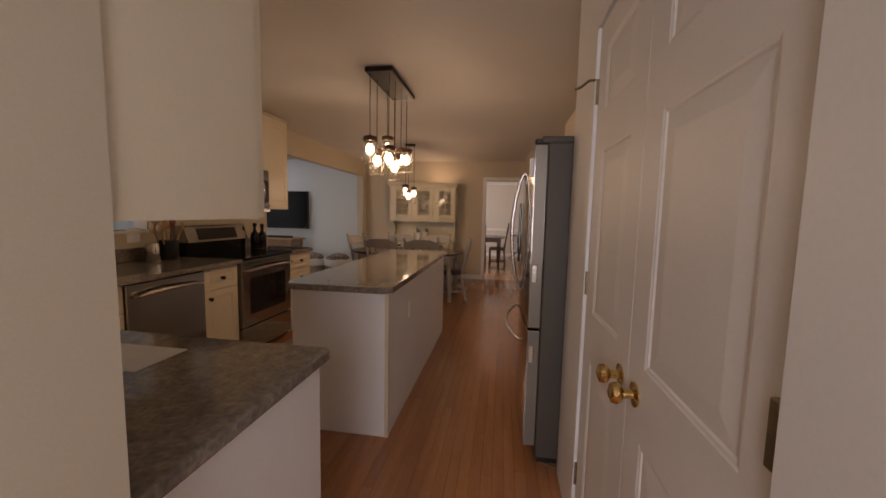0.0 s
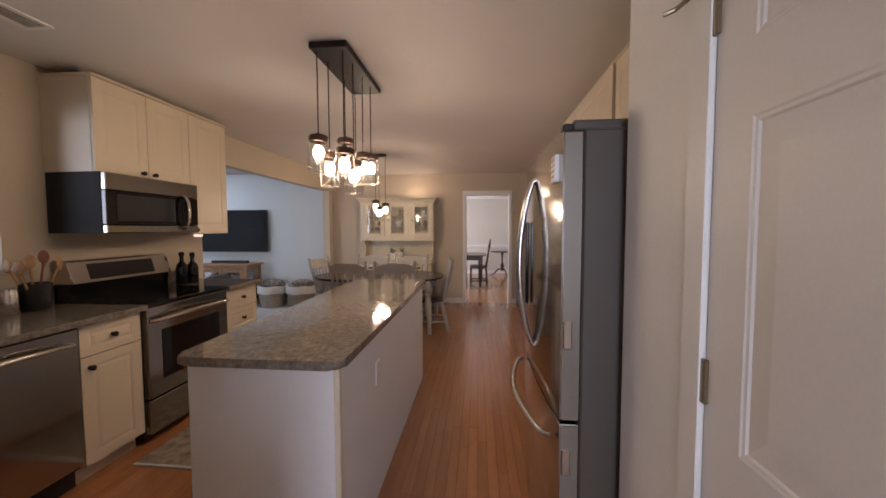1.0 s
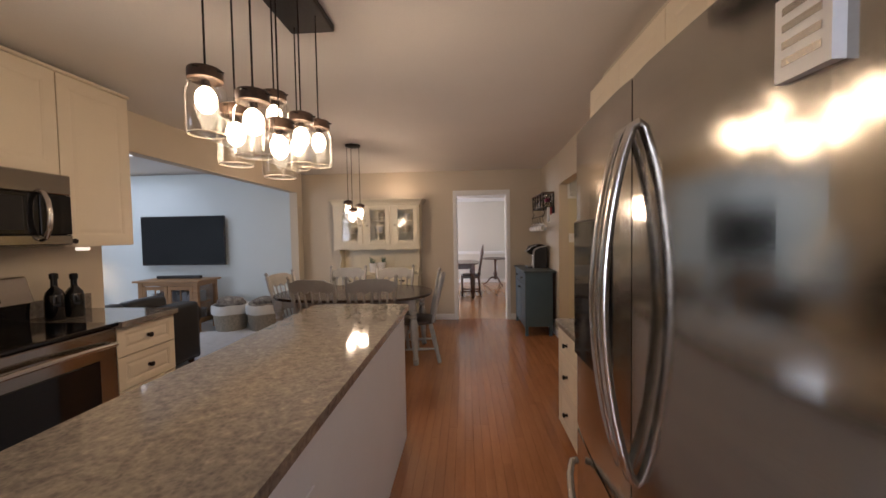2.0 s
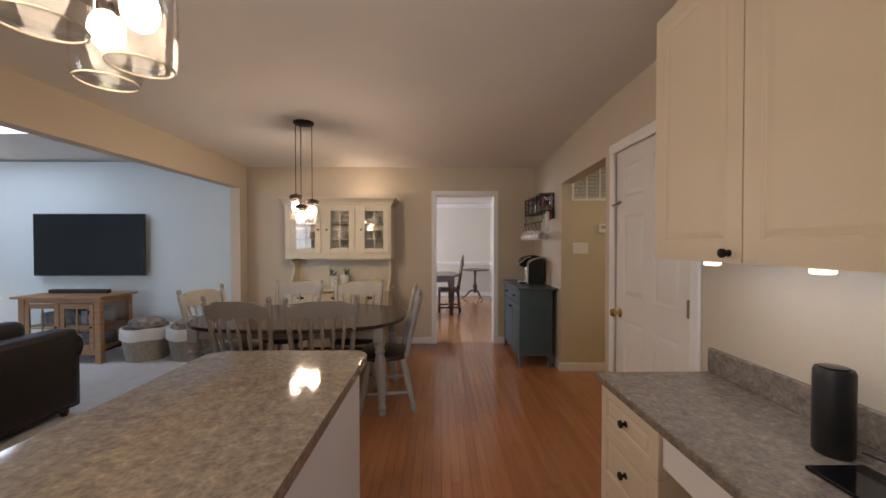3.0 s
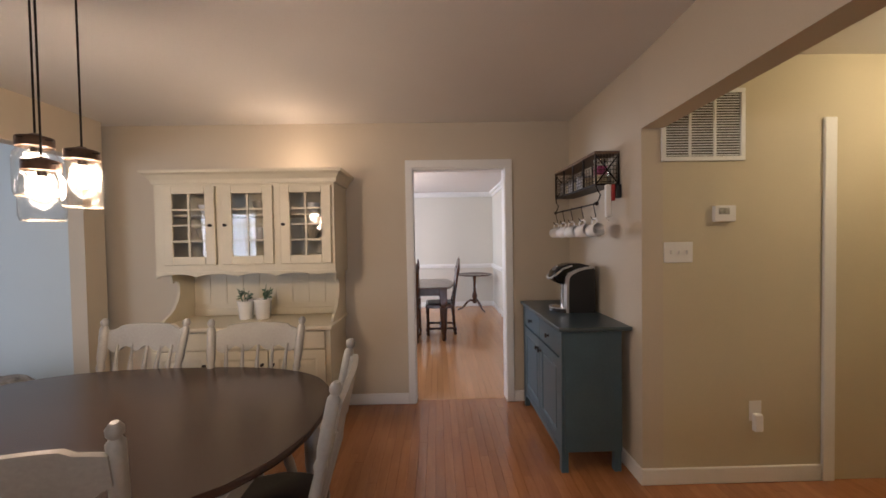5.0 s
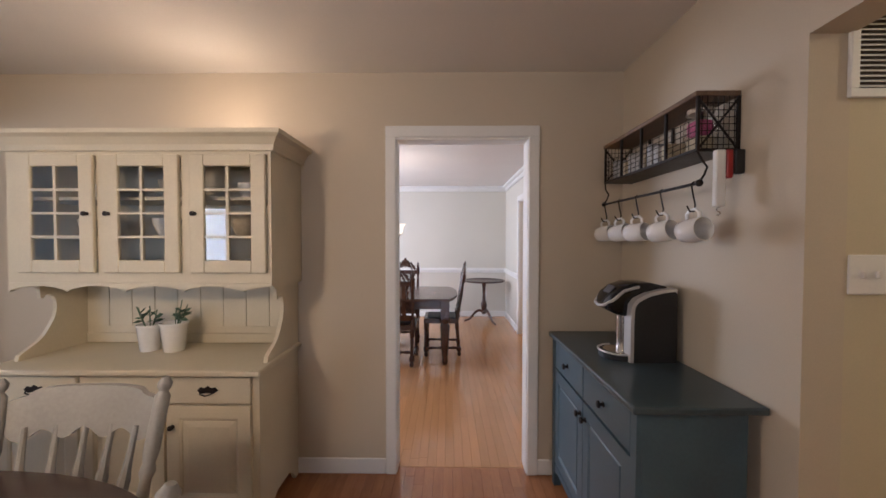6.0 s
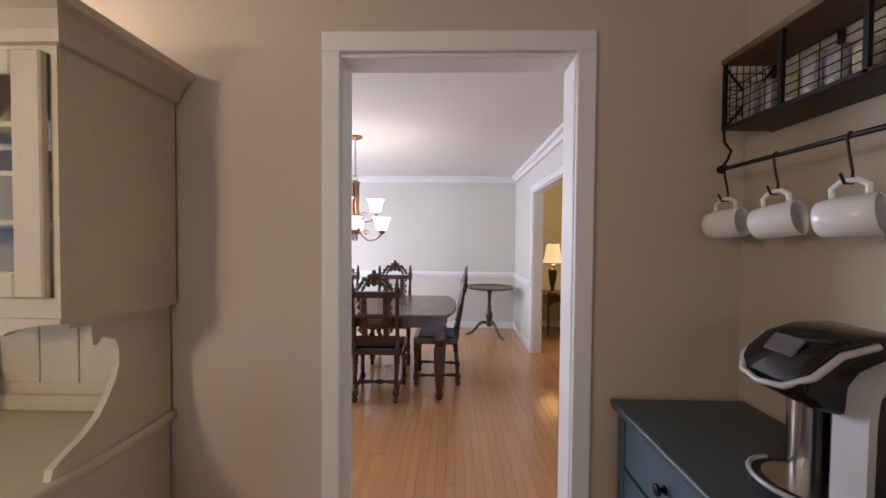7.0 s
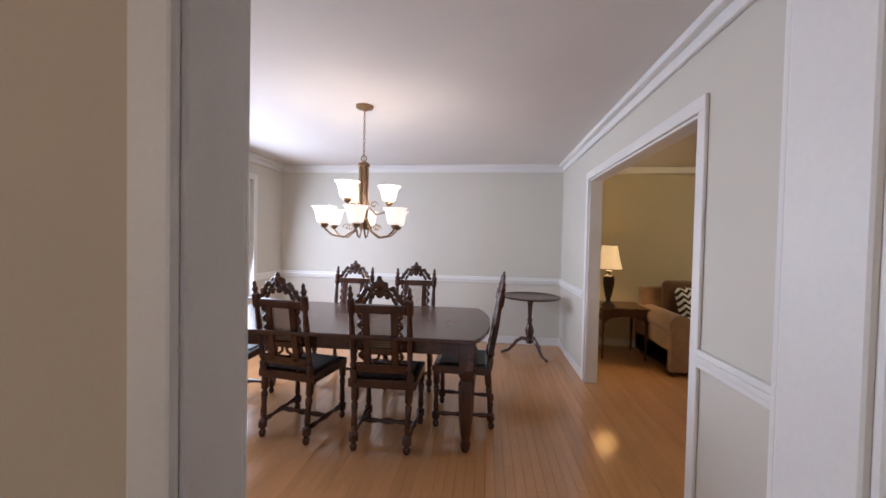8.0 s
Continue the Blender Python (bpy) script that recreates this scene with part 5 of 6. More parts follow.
def mug(m):
    t = thing("mug", m, "white mug hanging by its handle", "mug", "mugs on hooks")
    b = lathe(bmesh.new(), [(0.033, 0.0), (0.039, 0.006), (0.042, 0.03), (0.043, 0.092), (0.0415, 0.094), (0.039, 0.092), (0.036, 0.010)], seg=24)
    part("cup", b, MUG, t, "", True)
    part("handle", tube(bmesh.new(), [(0, 0.042, 0.078), (0, 0.060, 0.080), (0, 0.073, 0.066), (0, 0.073, 0.042), (0, 0.060, 0.026), (0, 0.040, 0.026)], 0.006, 8), MUG, t, "", True)
    return t


for k, y in enumerate((7.305, 7.137, 6.964, 6.765, 6.57)):
    solid("hook", tube(bmesh.new(), [(0.906, y, 1.627), (0.898, y, 1.618), (0.902, y, 1.590), (0.912, y, 1.545), (0.906, y - 0.005, 1.520), (0.888, y - 0.008, 1.520), (0.876, y - 0.010, 1.540)], 0.003, 6), IRON, "dark wire S-hook on the rail", "hook", group="mug hooks", smooth=True)
    d = Vector(((0.42, 0.40, 0.46, 0.34, 0.16)[k], -0.90, 0.10 + 0.06 * (k % 2))).normalized()
    up = Vector((0, 0, 1)) - d * d.z
    up.normalize()
    side = up.cross(d)
    rotm = Matrix((side, up, d)).transposed().to_4x4()
    mug(Matrix.Translation(Vector((0.900, y - 0.006, 1.519)) - up * 0.066 - d * 0.053) @ rotm)
PINK = mat("packet_pink", (0.45, 0.08, 0.20), 0.4, var=0.3, scale=30)
CREAMP = mat("packet_cream", (0.55, 0.46, 0.30), 0.45, var=0.2, scale=30)
FOIL = mat("packet_foil_grey", (0.42, 0.41, 0.40), 0.3, 0.6, var=0.35, scale=40, fine=120, bump=0.4)
jarc = thing("snack_jar", pose(0.985, 6.66, 1.7455), "clear jar with pink and cream packets on the shelf", "jar")
part("glass", lathe(bmesh.new(), [(0.05, 0), (0.055, 0.004), (0.055, 0.12), (0.045, 0.14), (0.045, 0.15)], seg=20, cap=False), JAR, jarc, "", True)
part("lower_packets", boxes((-0.035, 0.035, -0.035, 0.035, 0.004, 0.065), bevel=0.012, seg=2), CREAMP, jarc, "cream packets")
part("upper_packets", boxes((-0.034, 0.034, -0.034, 0.034, 0.067, 0.125), bevel=0.012, seg=2), PINK, jarc, "pink packets")
part("lid", lathe(bmesh.new(), [(0.047, 0.15), (0.048, 0.165), (0.02, 0.17)], seg=20), STEEL_V, jarc, "silver lid", True)
for k in range(9):
    y = 6.775 + k * 0.058
    hgt = 0.075 + 0.03 * ((k * 7) % 3) / 2
    solid("snack_packet", boxes((0.925, 1.04, y, y + 0.045, 1.7455, 1.7455 + hgt), bevel=0.016, seg=2), FOIL if k % 3 else CREAMP, "crinkled foil coffee packet on the shelf", "packet", group="packets on the shelf")
op = thing("bottle_opener", pose(1.0, 6.545, 1.735), "white and red bottle opener hanging under the shelf", "bottle opener")
part("handle", boxes((-0.040, -0.006, -0.012, 0.012, -0.20, 0.0), bevel=0.006, seg=2), TRIM, op, "white long handle")
part("lever", boxes((-0.004, 0.020, -0.012, 0.012, -0.10, 0.0), bevel=0.004), mat("red_enamel", (0.32, 0.02, 0.02), 0.35), op, "red lever")
part("cap", boxes((0.022, 0.058, -0.015, 0.015, -0.085, 0.0), bevel=0.006, seg=2), BLACKPL, op, "black end piece")
part("worm", tube(bmesh.new(), [(-0.023 + 0.006 * math.cos(i), 0.006 * math.sin(i), -0.20 - 0.004 * i) for i in range(9)], 0.002, 6), STEEL_V, op, "steel tip")

# ---- hall ----
vent = thing("return_vent", pose(1.168, HY, 1.825), "white framed return air grille on the hall wall", "vent")
part("frame", boxes((0, 0.47, -0.014, 0, 0, 0.025), (0, 0.47, -0.014, 0, 0.375, 0.40), (0, 0.025, -0.014, 0, 0.025, 0.375), (0.445, 0.47, -0.014, 0, 0.025, 0.375), bevel=0.002), TRIM, vent, "white frame")
# no duct is cut: the dark plate paints the shade between the slats
part("backing", boxes((0.025, 0.445, -0.002, 0, 0.025, 0.375)), FRIDGE_SIDE, vent, "dark plate painted as the shaded duct behind slats")
for x in (0.160, 0.300):
    part("mullion", boxes((x - 0.006, x + 0.006, -0.013, -0.002, 0.025, 0.375)), TRIM, vent)
for k in range(24):
    part("slat", boxes((0.025, 0.445, -0.007, 0.005, -0.0012, 0.0012)), PANELW, vent, m=pose(0, -0.008, 0.033 + k * 0.0145, 38))
th = thing("thermostat", pose(1.515, HY, 1.53), "small white wall thermostat with display", "thermostat")
part("case", boxes((-0.06, 0.06, -0.028, 0, -0.045, 0.045), bevel=0.006, seg=2), TRIM, th)
part("display", boxes((-0.04, 0.02, -0.030, -0.028, -0.005, 0.03)), FOIL, th, "grey display")
sw = thing("light_switch", pose(1.264, HY, 1.318), "white triple light switch plate", "switch")
part("plate", boxes((-0.082, 0.082, -0.007, 0, -0.058, 0.058), bevel=0.003), TRIM, sw)
for k in (-0.046, 0, 0.046):
    part("toggle", boxes((k - 0.005, k + 0.005, -0.018, -0.007, -0.010, 0.012), bevel=0.002), DOORW, sw)
ou = thing("wall_outlet", pose(1.705, HY, 0.41), "white hall outlet with a plugged-in night light", "outlet", "wall outlets")
part("plate", boxes((-0.036, 0.036, -0.006, 0, -0.058, 0.058), bevel=0.003), TRIM, ou)
part("night_light", boxes((-0.024, 0.024, -0.035, -0.006, -0.11, -0.01), bevel=0.008, seg=2), PANELW, ou, "white plug-in unit")

# ---- living room ----
tv = thing("television", pose(-4.70, 7.215, 1.36), "large black flat television on the wall", "television")
part("case", boxes((-0.70, 0.70, -0.085, -0.045, -0.395, 0.395), bevel=0.006), BLACKPL, tv)
part("screen", boxes((-0.688, 0.688, -0.0875, -0.0852, -0.375, 0.385)), BLACKGLASS, tv, "glossy black screen")
part("wall_mount", boxes((-0.2, 0.2, -0.045, 0, -0.15, 0.15)), BLACKPL, tv)


def tv_stand():
    t = thing("media_console", pose(-4.535, 6.59, 0.008), "oak media console with glazed doors", "cabinet")
    W = 0.46
    part("top", boxes((-W - 0.05, W + 0.05, -0.04, 0.47, 0.742, 0.770), bevel=0.006, seg=2), OAKFURN, t)
    for x in (-W, W - 0.07):
        for y in (0.0, 0.39):
            part("leg", boxes((x, x + 0.07, y, y + 0.055, 0, 0.742), bevel=0.004), OAKFURN, t)
    part("bottom", boxes((-W + 0.01, W - 0.01, 0.015, 0.44, 0.13, 0.155)), OAKFURN, t)
    part("back", boxes((-W + 0.01, W - 0.01, 0.42, 0.44, 0.155, 0.742)), OAKFURN, t)
    part("shelf", boxes((-W + 0.07, W - 0.07, 0.05, 0.41, 0.41, 0.43)), OAKFURN, t)
    part("upper_rail", boxes((-W + 0.07, W - 0.07, 0.01, 0.03, 0.690, 0.742)), OAKFURN, t)
    part("lower_rail", boxes((-W + 0.07, W - 0.07, 0.01, 0.03, 0.10, 0.16)), OAKFURN, t)
    for x0, x1 in ((-0.39, 0.0), (0.0, 0.39)):
        d = part("door", boxes((x0 + 0.004, x0 + 0.055, 0.0, 0.02, 0.165, 0.685), (x1 - 0.055, x1 - 0.004, 0.0, 0.02, 0.165, 0.685), (x0 + 0.055, x1 - 0.055, 0.0, 0.02, 0.165, 0.22), (x0 + 0.055, x1 - 0.055, 0.0, 0.02, 0.63, 0.685), bevel=0.003), OAKFURN, t, "oak framed glass door")
        part("muntin", boxes(((x0 + x1) / 2 - 0.007, (x0 + x1) / 2 + 0.007, 0.004, 0.016, 0.22, 0.63), (x0 + 0.055, x1 - 0.055, 0.005, 0.015, 0.40, 0.414)), OAKFURN, d)
        part("pane", boxes((x0 + 0.055, x1 - 0.055, 0.0095, 0.0105, 0.22, 0.63)), PANE, d, "clear glass").visible_shadow = False
        part("knob", knob_mesh(bmesh.new(), (x1 - 0.03, 0, 0.42), 0.012, 0.022), IRON, d, "dark knob", True)
    for za, zb in ((0.68, 0.742), (0.13, 0.20)):
        part("side_rail", boxes((W - 0.03, W - 0.01, 0.055, 0.39, za, zb)), OAKFURN, t)
    part("side_pane", boxes((W - 0.022, W - 0.020, 0.055, 0.39, 0.20, 0.68)), PANE, t, "clear glass side").visible_shadow = False


tv_stand()
DISC = mat("disc_cases_mixed", (0.30, 0.30, 0.34), 0.4, var=0.3, scale=30, fine=100, other=(0.03, 0.04, 0.06), piece=0.5)
for sh in (0.163, 0.438):
    x = -4.90
    k = 0
    while x < -4.24:
        w = random.uniform(0.05, 0.12)
        solid("disc_box", boxes((x, x + w - 0.004, 6.74, 6.90, sh, sh + random.uniform(0.10, 0.18)), bevel=0.003), DISC, "stack of disc cases inside the console", "disc case", group="discs in the console")
        x += w
        k += 1
solid("soundbar", boxes((-4.92, -4.22, 6.84, 6.91, 0.7785, 0.825), bevel=0.012, seg=2), BLACKPL, "long black soundbar on the console", "soundbar")
WICK = mat("wicker_grey_tan", (0.30, 0.27, 0.22), 0.85, var=0.25, scale=40, fine=150, bump=0.4)
LINER = mat("cloth_white", (0.66, 0.66, 0.64), 0.9, var=0.06, scale=12, fine=200, bump=0.3, sheen=0.3)
FUR = mat("plush_blanket_brown_cream", (0.42, 0.38, 0.33), 0.95, var=0.3, scale=14, fine=140, bump=0.8, other=(0.03, 0.022, 0.018))


def basket(x, y, r):
    t = thing("basket", pose(x, y, 0.008), "woven basket with white liner and folded blanket", "basket", "blanket baskets")
    b = bmesh.new()
    rings = []
    n = 56
    for k in range(19):
        z = 0.27 * k / 18
        rr = r * (0.84 + 0.16 * k / 18)
        ringv = []
        for i in range(n):
            a = 2 * math.pi * i / n
            q = rr + 0.005 * math.cos(math.pi * (i // 2 + k)) * (1 if i % 2 else 0.4)
            ringv.append(b.verts.new((q * math.cos(a), q * math.sin(a), z)))
        rings.append(ringv)
    skin(b, rings)
    part("weave", b, WICK, t, "grey tan woven side", True)
    b = bmesh.new()
    rings = []
    for rr, z in ((1.02, 0.255), (1.06, 0.25), (1.075, 0.30), (1.07, 0.37), (1.04, 0.385), (0.97, 0.38), (0.93, 0.33)):
        rings.append([b.verts.new((r * rr * (1 + 0.012 * math.sin(9 * a + z * 20)) * math.cos(a), r * rr * (1 + 0.012 * math.sin(9 * a + z * 20)) * math.sin(a), z + 0.006 * math.sin(5 * a))) for a in (2 * math.pi * i / 44 for i in range(44))])
    skin(b, rings)
    part("liner", b, LINER, t, "white cloth turned over the rim", True)
    b = bmesh.new()
    for k in range(4):
        bmesh.ops.create_uvsphere(b, u_segments=28, v_segments=16, radius=1, matrix=pose(random.uniform(-0.04, 0.04), random.uniform(-0.04, 0.04), 0.37 + 0.022 * k, random.uniform(-8, 8), random.uniform(-8, 8), 30 * k) @ Matrix.Diagonal((r * (0.88 - 0.05 * k), r * (0.76 - 0.03 * k), 0.055, 1)))
    for v in b.verts:
        v.co += Vector((0, 0, 1)) * (0.016 * noise.noise(v.co * 14))
    part("blanket", b, FUR, t, "brown and cream patterned blanket", True)


basket(-3.74, 6.84, 0.245)
basket(-3.22, 6.86, 0.24)


def sofa(m, w, d, hgt, material, cushions, label, n, pillow=None):
    """A sofa whose sitter looks to +y."""
    t = thing("sofa", m, label, "sofa")
    part("base", boxes((-w / 2 + 0.02, w / 2 - 0.02, 0.03, d - 0.04, 0.06, 0.30), bevel=0.02, seg=2), material, t)
    part("backrest", boxes((-w / 2 + 0.04, w / 2 - 0.04, 0.0, 0.22, 0.08, hgt), bevel=0.045, seg=4), material, t, "", True)
    for sx in (-1, 1):
        a, b = sorted((sx * w / 2, sx * (w / 2 - 0.22)))
        bm = boxes((a + 0.02, b - 0.02, 0.02, d, 0.06, 0.52), bevel=0.02, seg=2)
        rod(bm, ((a + b) / 2, 0.02, 0.54), ((a + b) / 2, d + 0.01, 0.54), 0.115, seg=20)
        part("armrest", bm, material, t, "rolled armrest", True)
        for y in (0.08, d - 0.10):
            part("foot", lathe(bmesh.new(), [(0.02, 0), (0.032, 0.03), (0.028, 0.062)], (sx * (w / 2 - 0.1), y, 0), 12), MAHOGANY, t, "turned wooden foot", True)
    for k in range(n):
        x0 = -w / 2 + 0.22 + (w - 0.44) * k / n
        x1 = x0 + (w - 0.44) / n
        part("seat_cushion", boxes((x0 + 0.004, x1 - 0.004, 0.20, d + 0.01, 0.30, 0.46), bevel=0.045, seg=4), cushions, t, "", True)
        part("back_cushion", boxes((x0 + 0.006, x1 - 0.006, 0.20, 0.36, 0.44, hgt + 0.10), bevel=0.06, seg=4), cushions, t, "", True)
    return t


sofa(pose(-3.13, 4.47, 0.008, 0, 0, 90), 1.90, 0.92, 0.69, LEATHER, LEATHER, "black leather sofa facing the television", 3)
stt = thing("side_table", pose(-6.30, 6.88, 0.008), "round dark wooden side table", "table")
part("tabletop", lathe(bmesh.new(), [(0.28, 0.60), (0.30, 0.605), (0.30, 0.622), (0.28, 0.628)], seg=36), MAHOGANY, stt, "", True)
part("column", lathe(bmesh.new(), [(0.16, 0), (0.16, 0.02), (0.03, 0.06), (0.028, 0.25), (0.04, 0.3), (0.026, 0.36), (0.03, 0.60)], seg=20), MAHOGANY, stt, "", True)
SHADE = mat("lamp_shade_cloth", (0.78, 0.66, 0.45), 0.8, var=0.08, scale=20, emit=0.8, emit_colour=(1.0, 0.62, 0.26))


def table_lamp(m, label, s=1.0):
    t = thing("table_lamp", m, label, "lamp")
    part("base", lathe(bmesh.new(), [(0.080 * s, 0), (0.083 * s, 0.014), (0.060 * s, 0.032), (0.026 * s, 0.055), (0.024 * s, 0.08), (0.042 * s, 0.14), (0.062 * s, 0.26), (0.066 * s, 0.33), (0.058 * s, 0.365), (0.026 * s, 0.385), (0.020 * s, 0.41), (0.036 * s, 0.425), (0.012 * s, 0.45), (0.008 * s, 0.56)], seg=24), IRON, t, "dark bronze urn base", True)
    b = bmesh.new()
    n = 32
    rings = []
    for r, z in ((0.148, 0.455), (0.128, 0.52), (0.110, 0.60), (0.096, 0.68), (0.088, 0.74)):
        rings.append([b.verts.new((r * s * (1 + 0.012 * math.cos(8 * a)) * math.cos(a), r * s * (1 + 0.012 * math.cos(8 * a)) * math.sin(a), z)) for a in (2 * math.pi * i / n for i in range(n))])
    skin(b, rings, False)
    part("shade", b, SHADE, t, "lit cream bell shade with dark trim", True)
    for r, z in ((0.149, 0.453), (0.088, 0.742)):
        part("shade_trim", tube(bmesh.new(), [(r * s * math.cos(2 * math.pi * i / 28), r * s * math.sin(2 * math.pi * i / 28), z) for i in range(28)], 0.004, 6, True), IRON, t, "dark braid")
    return t


table_lamp(pose(-6.33, 6.90, 0.636), "lit bronze table lamp on the side table")

# fireplace on the far living room wall
fp = thing("fireplace", pose(-8.6, 5.75, 0.008), "white painted fireplace surround with mantel shelf", "fireplace")
for y in (-0.80, 0.52):
    part("pilaster", boxes((0.001, 0.16, y, y + 0.28, 0, 1.20), bevel=0.006), TRIM, fp)
part("frieze", boxes((0.001, 0.15, -0.80, 0.80, 1.201, 1.34), bevel=0.006), TRIM, fp)
part("mantel_shelf", boxes((0.001, 0.26, -0.92, 0.92, 1.345, 1.41), bevel=0.012, seg=2), TRIM, fp, "white mantel shelf")
part("firebox", boxes((0.001, 0.03, -0.52, 0.52, 0, 1.20)), BLACKPL, fp, "black firebox")

# ---- dining room trim ----
solid("crown_moulding", boxes((DL, DX, DY - 0.030, DY, H - 0.10, H), (DL, DX, DY - 0.075, DY - 0.029, H - 0.045, H), bevel=0.008, seg=2), TRIM, "white crown moulding of the dining room", "crown moulding", "structure")
solid("crown_moulding_east", boxes((DX - 0.030, DX, BY + 0.12, DY - 0.076, H - 0.10, H), (DX - 0.075, DX - 0.029, BY + 0.12, DY - 0.076, H - 0.045, H), bevel=0.008, seg=2), TRIM, "white crown moulding on the dining wall", "crown moulding", "structure")
solid("crown_moulding_west", boxes((DL, DL + 0.030, BY + 0.12, DY - 0.076, H - 0.10, H), (DL + 0.029, DL + 0.075, BY + 0.12, DY - 0.076, H - 0.045, H), bevel=0.008, seg=2), TRIM, "white crown moulding on the window wall", "crown moulding", "structure")
RZ0, RZ1 = 0.815, 0.900
solid("chair_rail", boxes((DL, DX, DY - 0.022, DY, RZ0, RZ1), (DL, DX, DY - 0.034, DY - 0.021, RZ0 + 0.03, RZ1 - 0.025), bevel=0.006, seg=2), TRIM, "white chair rail along the dining wall", "chair rail", "structure")
solid("chair_rail_east", boxes((DX - 0.022, DX, 10.87, DY - 0.035, RZ0, RZ1), (DX - 0.034, DX - 0.021, 10.87, DY - 0.035, RZ0 + 0.03, RZ1 - 0.025), (DX - 0.022, DX, BY + 0.14, 8.835, RZ0, RZ1), (DX - 0.034, DX - 0.021, BY + 0.14, 8.835, RZ0 + 0.03, RZ1 - 0.025), bevel=0.006, seg=2), TRIM, "white chair rail beside the parlour opening", "chair rail", "structure")
solid("chair_rail_west", boxes((DL, DL + 0.022, 11.46, DY - 0.035, RZ0, RZ1), (DL, DL + 0.022, BY + 0.14, 8.93, RZ0, RZ1), bevel=0.006, seg=2), TRIM, "white chair rail beside the window", "chair rail", "structure")
solid("baseboard_dining", boxes((DL, DX, DY - 0.014, DY, 0, 0.10), (DX - 0.014, DX, 10.87, DY - 0.015, 0, 0.10), (DX - 0.014, DX, BY + 0.14, 8.835, 0, 0.10), bevel=0.005), TRIM, "white baseboard of the dining room", "baseboard", "structure")
casing("door_trim_parlour", [(DX - 0.018, DX, 8.838, 8.905, 0, 2.01), (DX - 0.018, DX, 10.795, 10.866, 0, 2.01), (DX - 0.020, DX, 8.838, 10.866, 2.006, 2.078)], "white casing round the parlour opening")
casing("door_jamb_parlour", [(DX - 0.001, DX + 0.121, 8.90, 8.918, 0, 1.994), (DX - 0.001, DX + 0.121, 10.782, 10.80, 0, 1.994), (DX - 0.001, DX + 0.121, 8.90, 10.80, 1.992, 2.01)], "white jamb of the parlour opening")
solid("baseboard_parlour", boxes((DX + 0.12, 5.2, 12.236, 12.25, 0, 0.10), bevel=0.005), TRIM, "white baseboard of the parlour", "baseboard", "structure")
solid("crown_moulding_parlour", boxes((DX + 0.12, 5.2, 12.18, 12.25, H - 0.09, H), bevel=0.02, seg=3), TRIM, "white crown moulding of the parlour", "crown moulding", "structure")
win = thing("window_dining", pose(DL, 10.2, 0), "white framed dining room window letting in daylight", "window", kind="structure")
part("window_trim", boxes((-0.001, 0.018, -1.27, -1.20, 0.60, 2.17), (-0.001, 0.018, 1.20, 1.27, 0.60, 2.17), (-0.001, 0.020, -1.20, 1.20, 2.10, 2.17), bevel=0.004), TRIM, win)
part("window_sill", boxes((-0.12, 0.05, -1.30, 1.30, 0.575, 0.62), bevel=0.006), TRIM, win)
for y0, y1 in ((-1.2, -0.42), (-0.40, 0.40), (0.42, 1.2)):
    s = part("sash", boxes((-0.08, -0.045, y0, y0 + 0.045, 0.62, 2.10), (-0.08, -0.045, y1 - 0.045, y1, 0.62, 2.10), (-0.08, -0.045, y0 + 0.045, y1 - 0.045, 0.62, 0.67), (-0.08, -0.045, y0 + 0.045, y1 - 0.045, 2.05, 2.10), (-0.08, -0.045, y0 + 0.045, y1 - 0.045, 1.34, 1.38)), TRIM, win, "white sash")
    part("pane", boxes((-0.064, -0.061, y0 + 0.045, y1 - 0.045, 0.67, 2.05)), PANE, s, "clear glass").visible_shadow = False
do = thing("wall_outlet", pose(0.72, DY, 0.42), "white outlet on the dining wall", "outlet", "wall outlets")
part("plate", boxes((-0.036, 0.036, -0.006, 0, -0.058, 0.058), bevel=0.003), TRIM, do)


# ---- dining room furniture ----
def dining_table():
    t = thing("dining_table", pose(-0.93, 9.82, 0), "long dark mahogany dining table", "table")
    out = []
    for i in range(13):
        s = -1 + 2 * i / 12
        out.append((1.075 - 0.10 * abs(s) ** 2.2, 0.56 * s))
    outline = out + [(-x, -y) for x, y in out]
    bm = plate(bmesh.new(), outline, "z", 0.738, 0.768)
    bmesh.ops.bevel(bm, geom=[e for e in bm.edges if abs(e.verts[0].co.z - e.verts[1].co.z) < 1e-6], offset=0.008, segments=2, affect="EDGES", profile=0.5)
    part("tabletop", bm, MAHOGANY, t, "polished dark top with bowed ends")
    part("apron", boxes((-0.94, 0.94, -0.46, -0.435, 0.64, 0.737), (-0.94, 0.94, 0.435, 0.46, 0.64, 0.737), (-0.96, -0.935, -0.46, 0.46, 0.64, 0.737), (0.935, 0.96, -0.46, 0.46, 0.64, 0.737)), MAHOGANY, t)
    prof = ((0, 0.022), (0.03, 0.032), (0.07, 0.034), (0.10, 0.026), (0.16, 0.038), (0.3, 0.046), (0.60, 0.054), (0.64, 0.040), (0.68, 0.058), (0.72, 0.058))
    for sx in (-1, 1):
        for sy in (-1, 1):
            b = rod(bmesh.new(), (sx * 0.925, sy * 0.415, 0), (sx * 0.925, sy * 0.415, 0.737), 0.04, seg=8, profile=prof)
            box(b, sx * 0.925 - 0.05, sx * 0.925 + 0.05, sy * 0.415 - 0.05, sy * 0.415 + 0.05, 0.52, 0.737, bevel=0.004)
            part("leg", b, MAHOGANY, t, "heavy tapered leg", True)


dining_table()


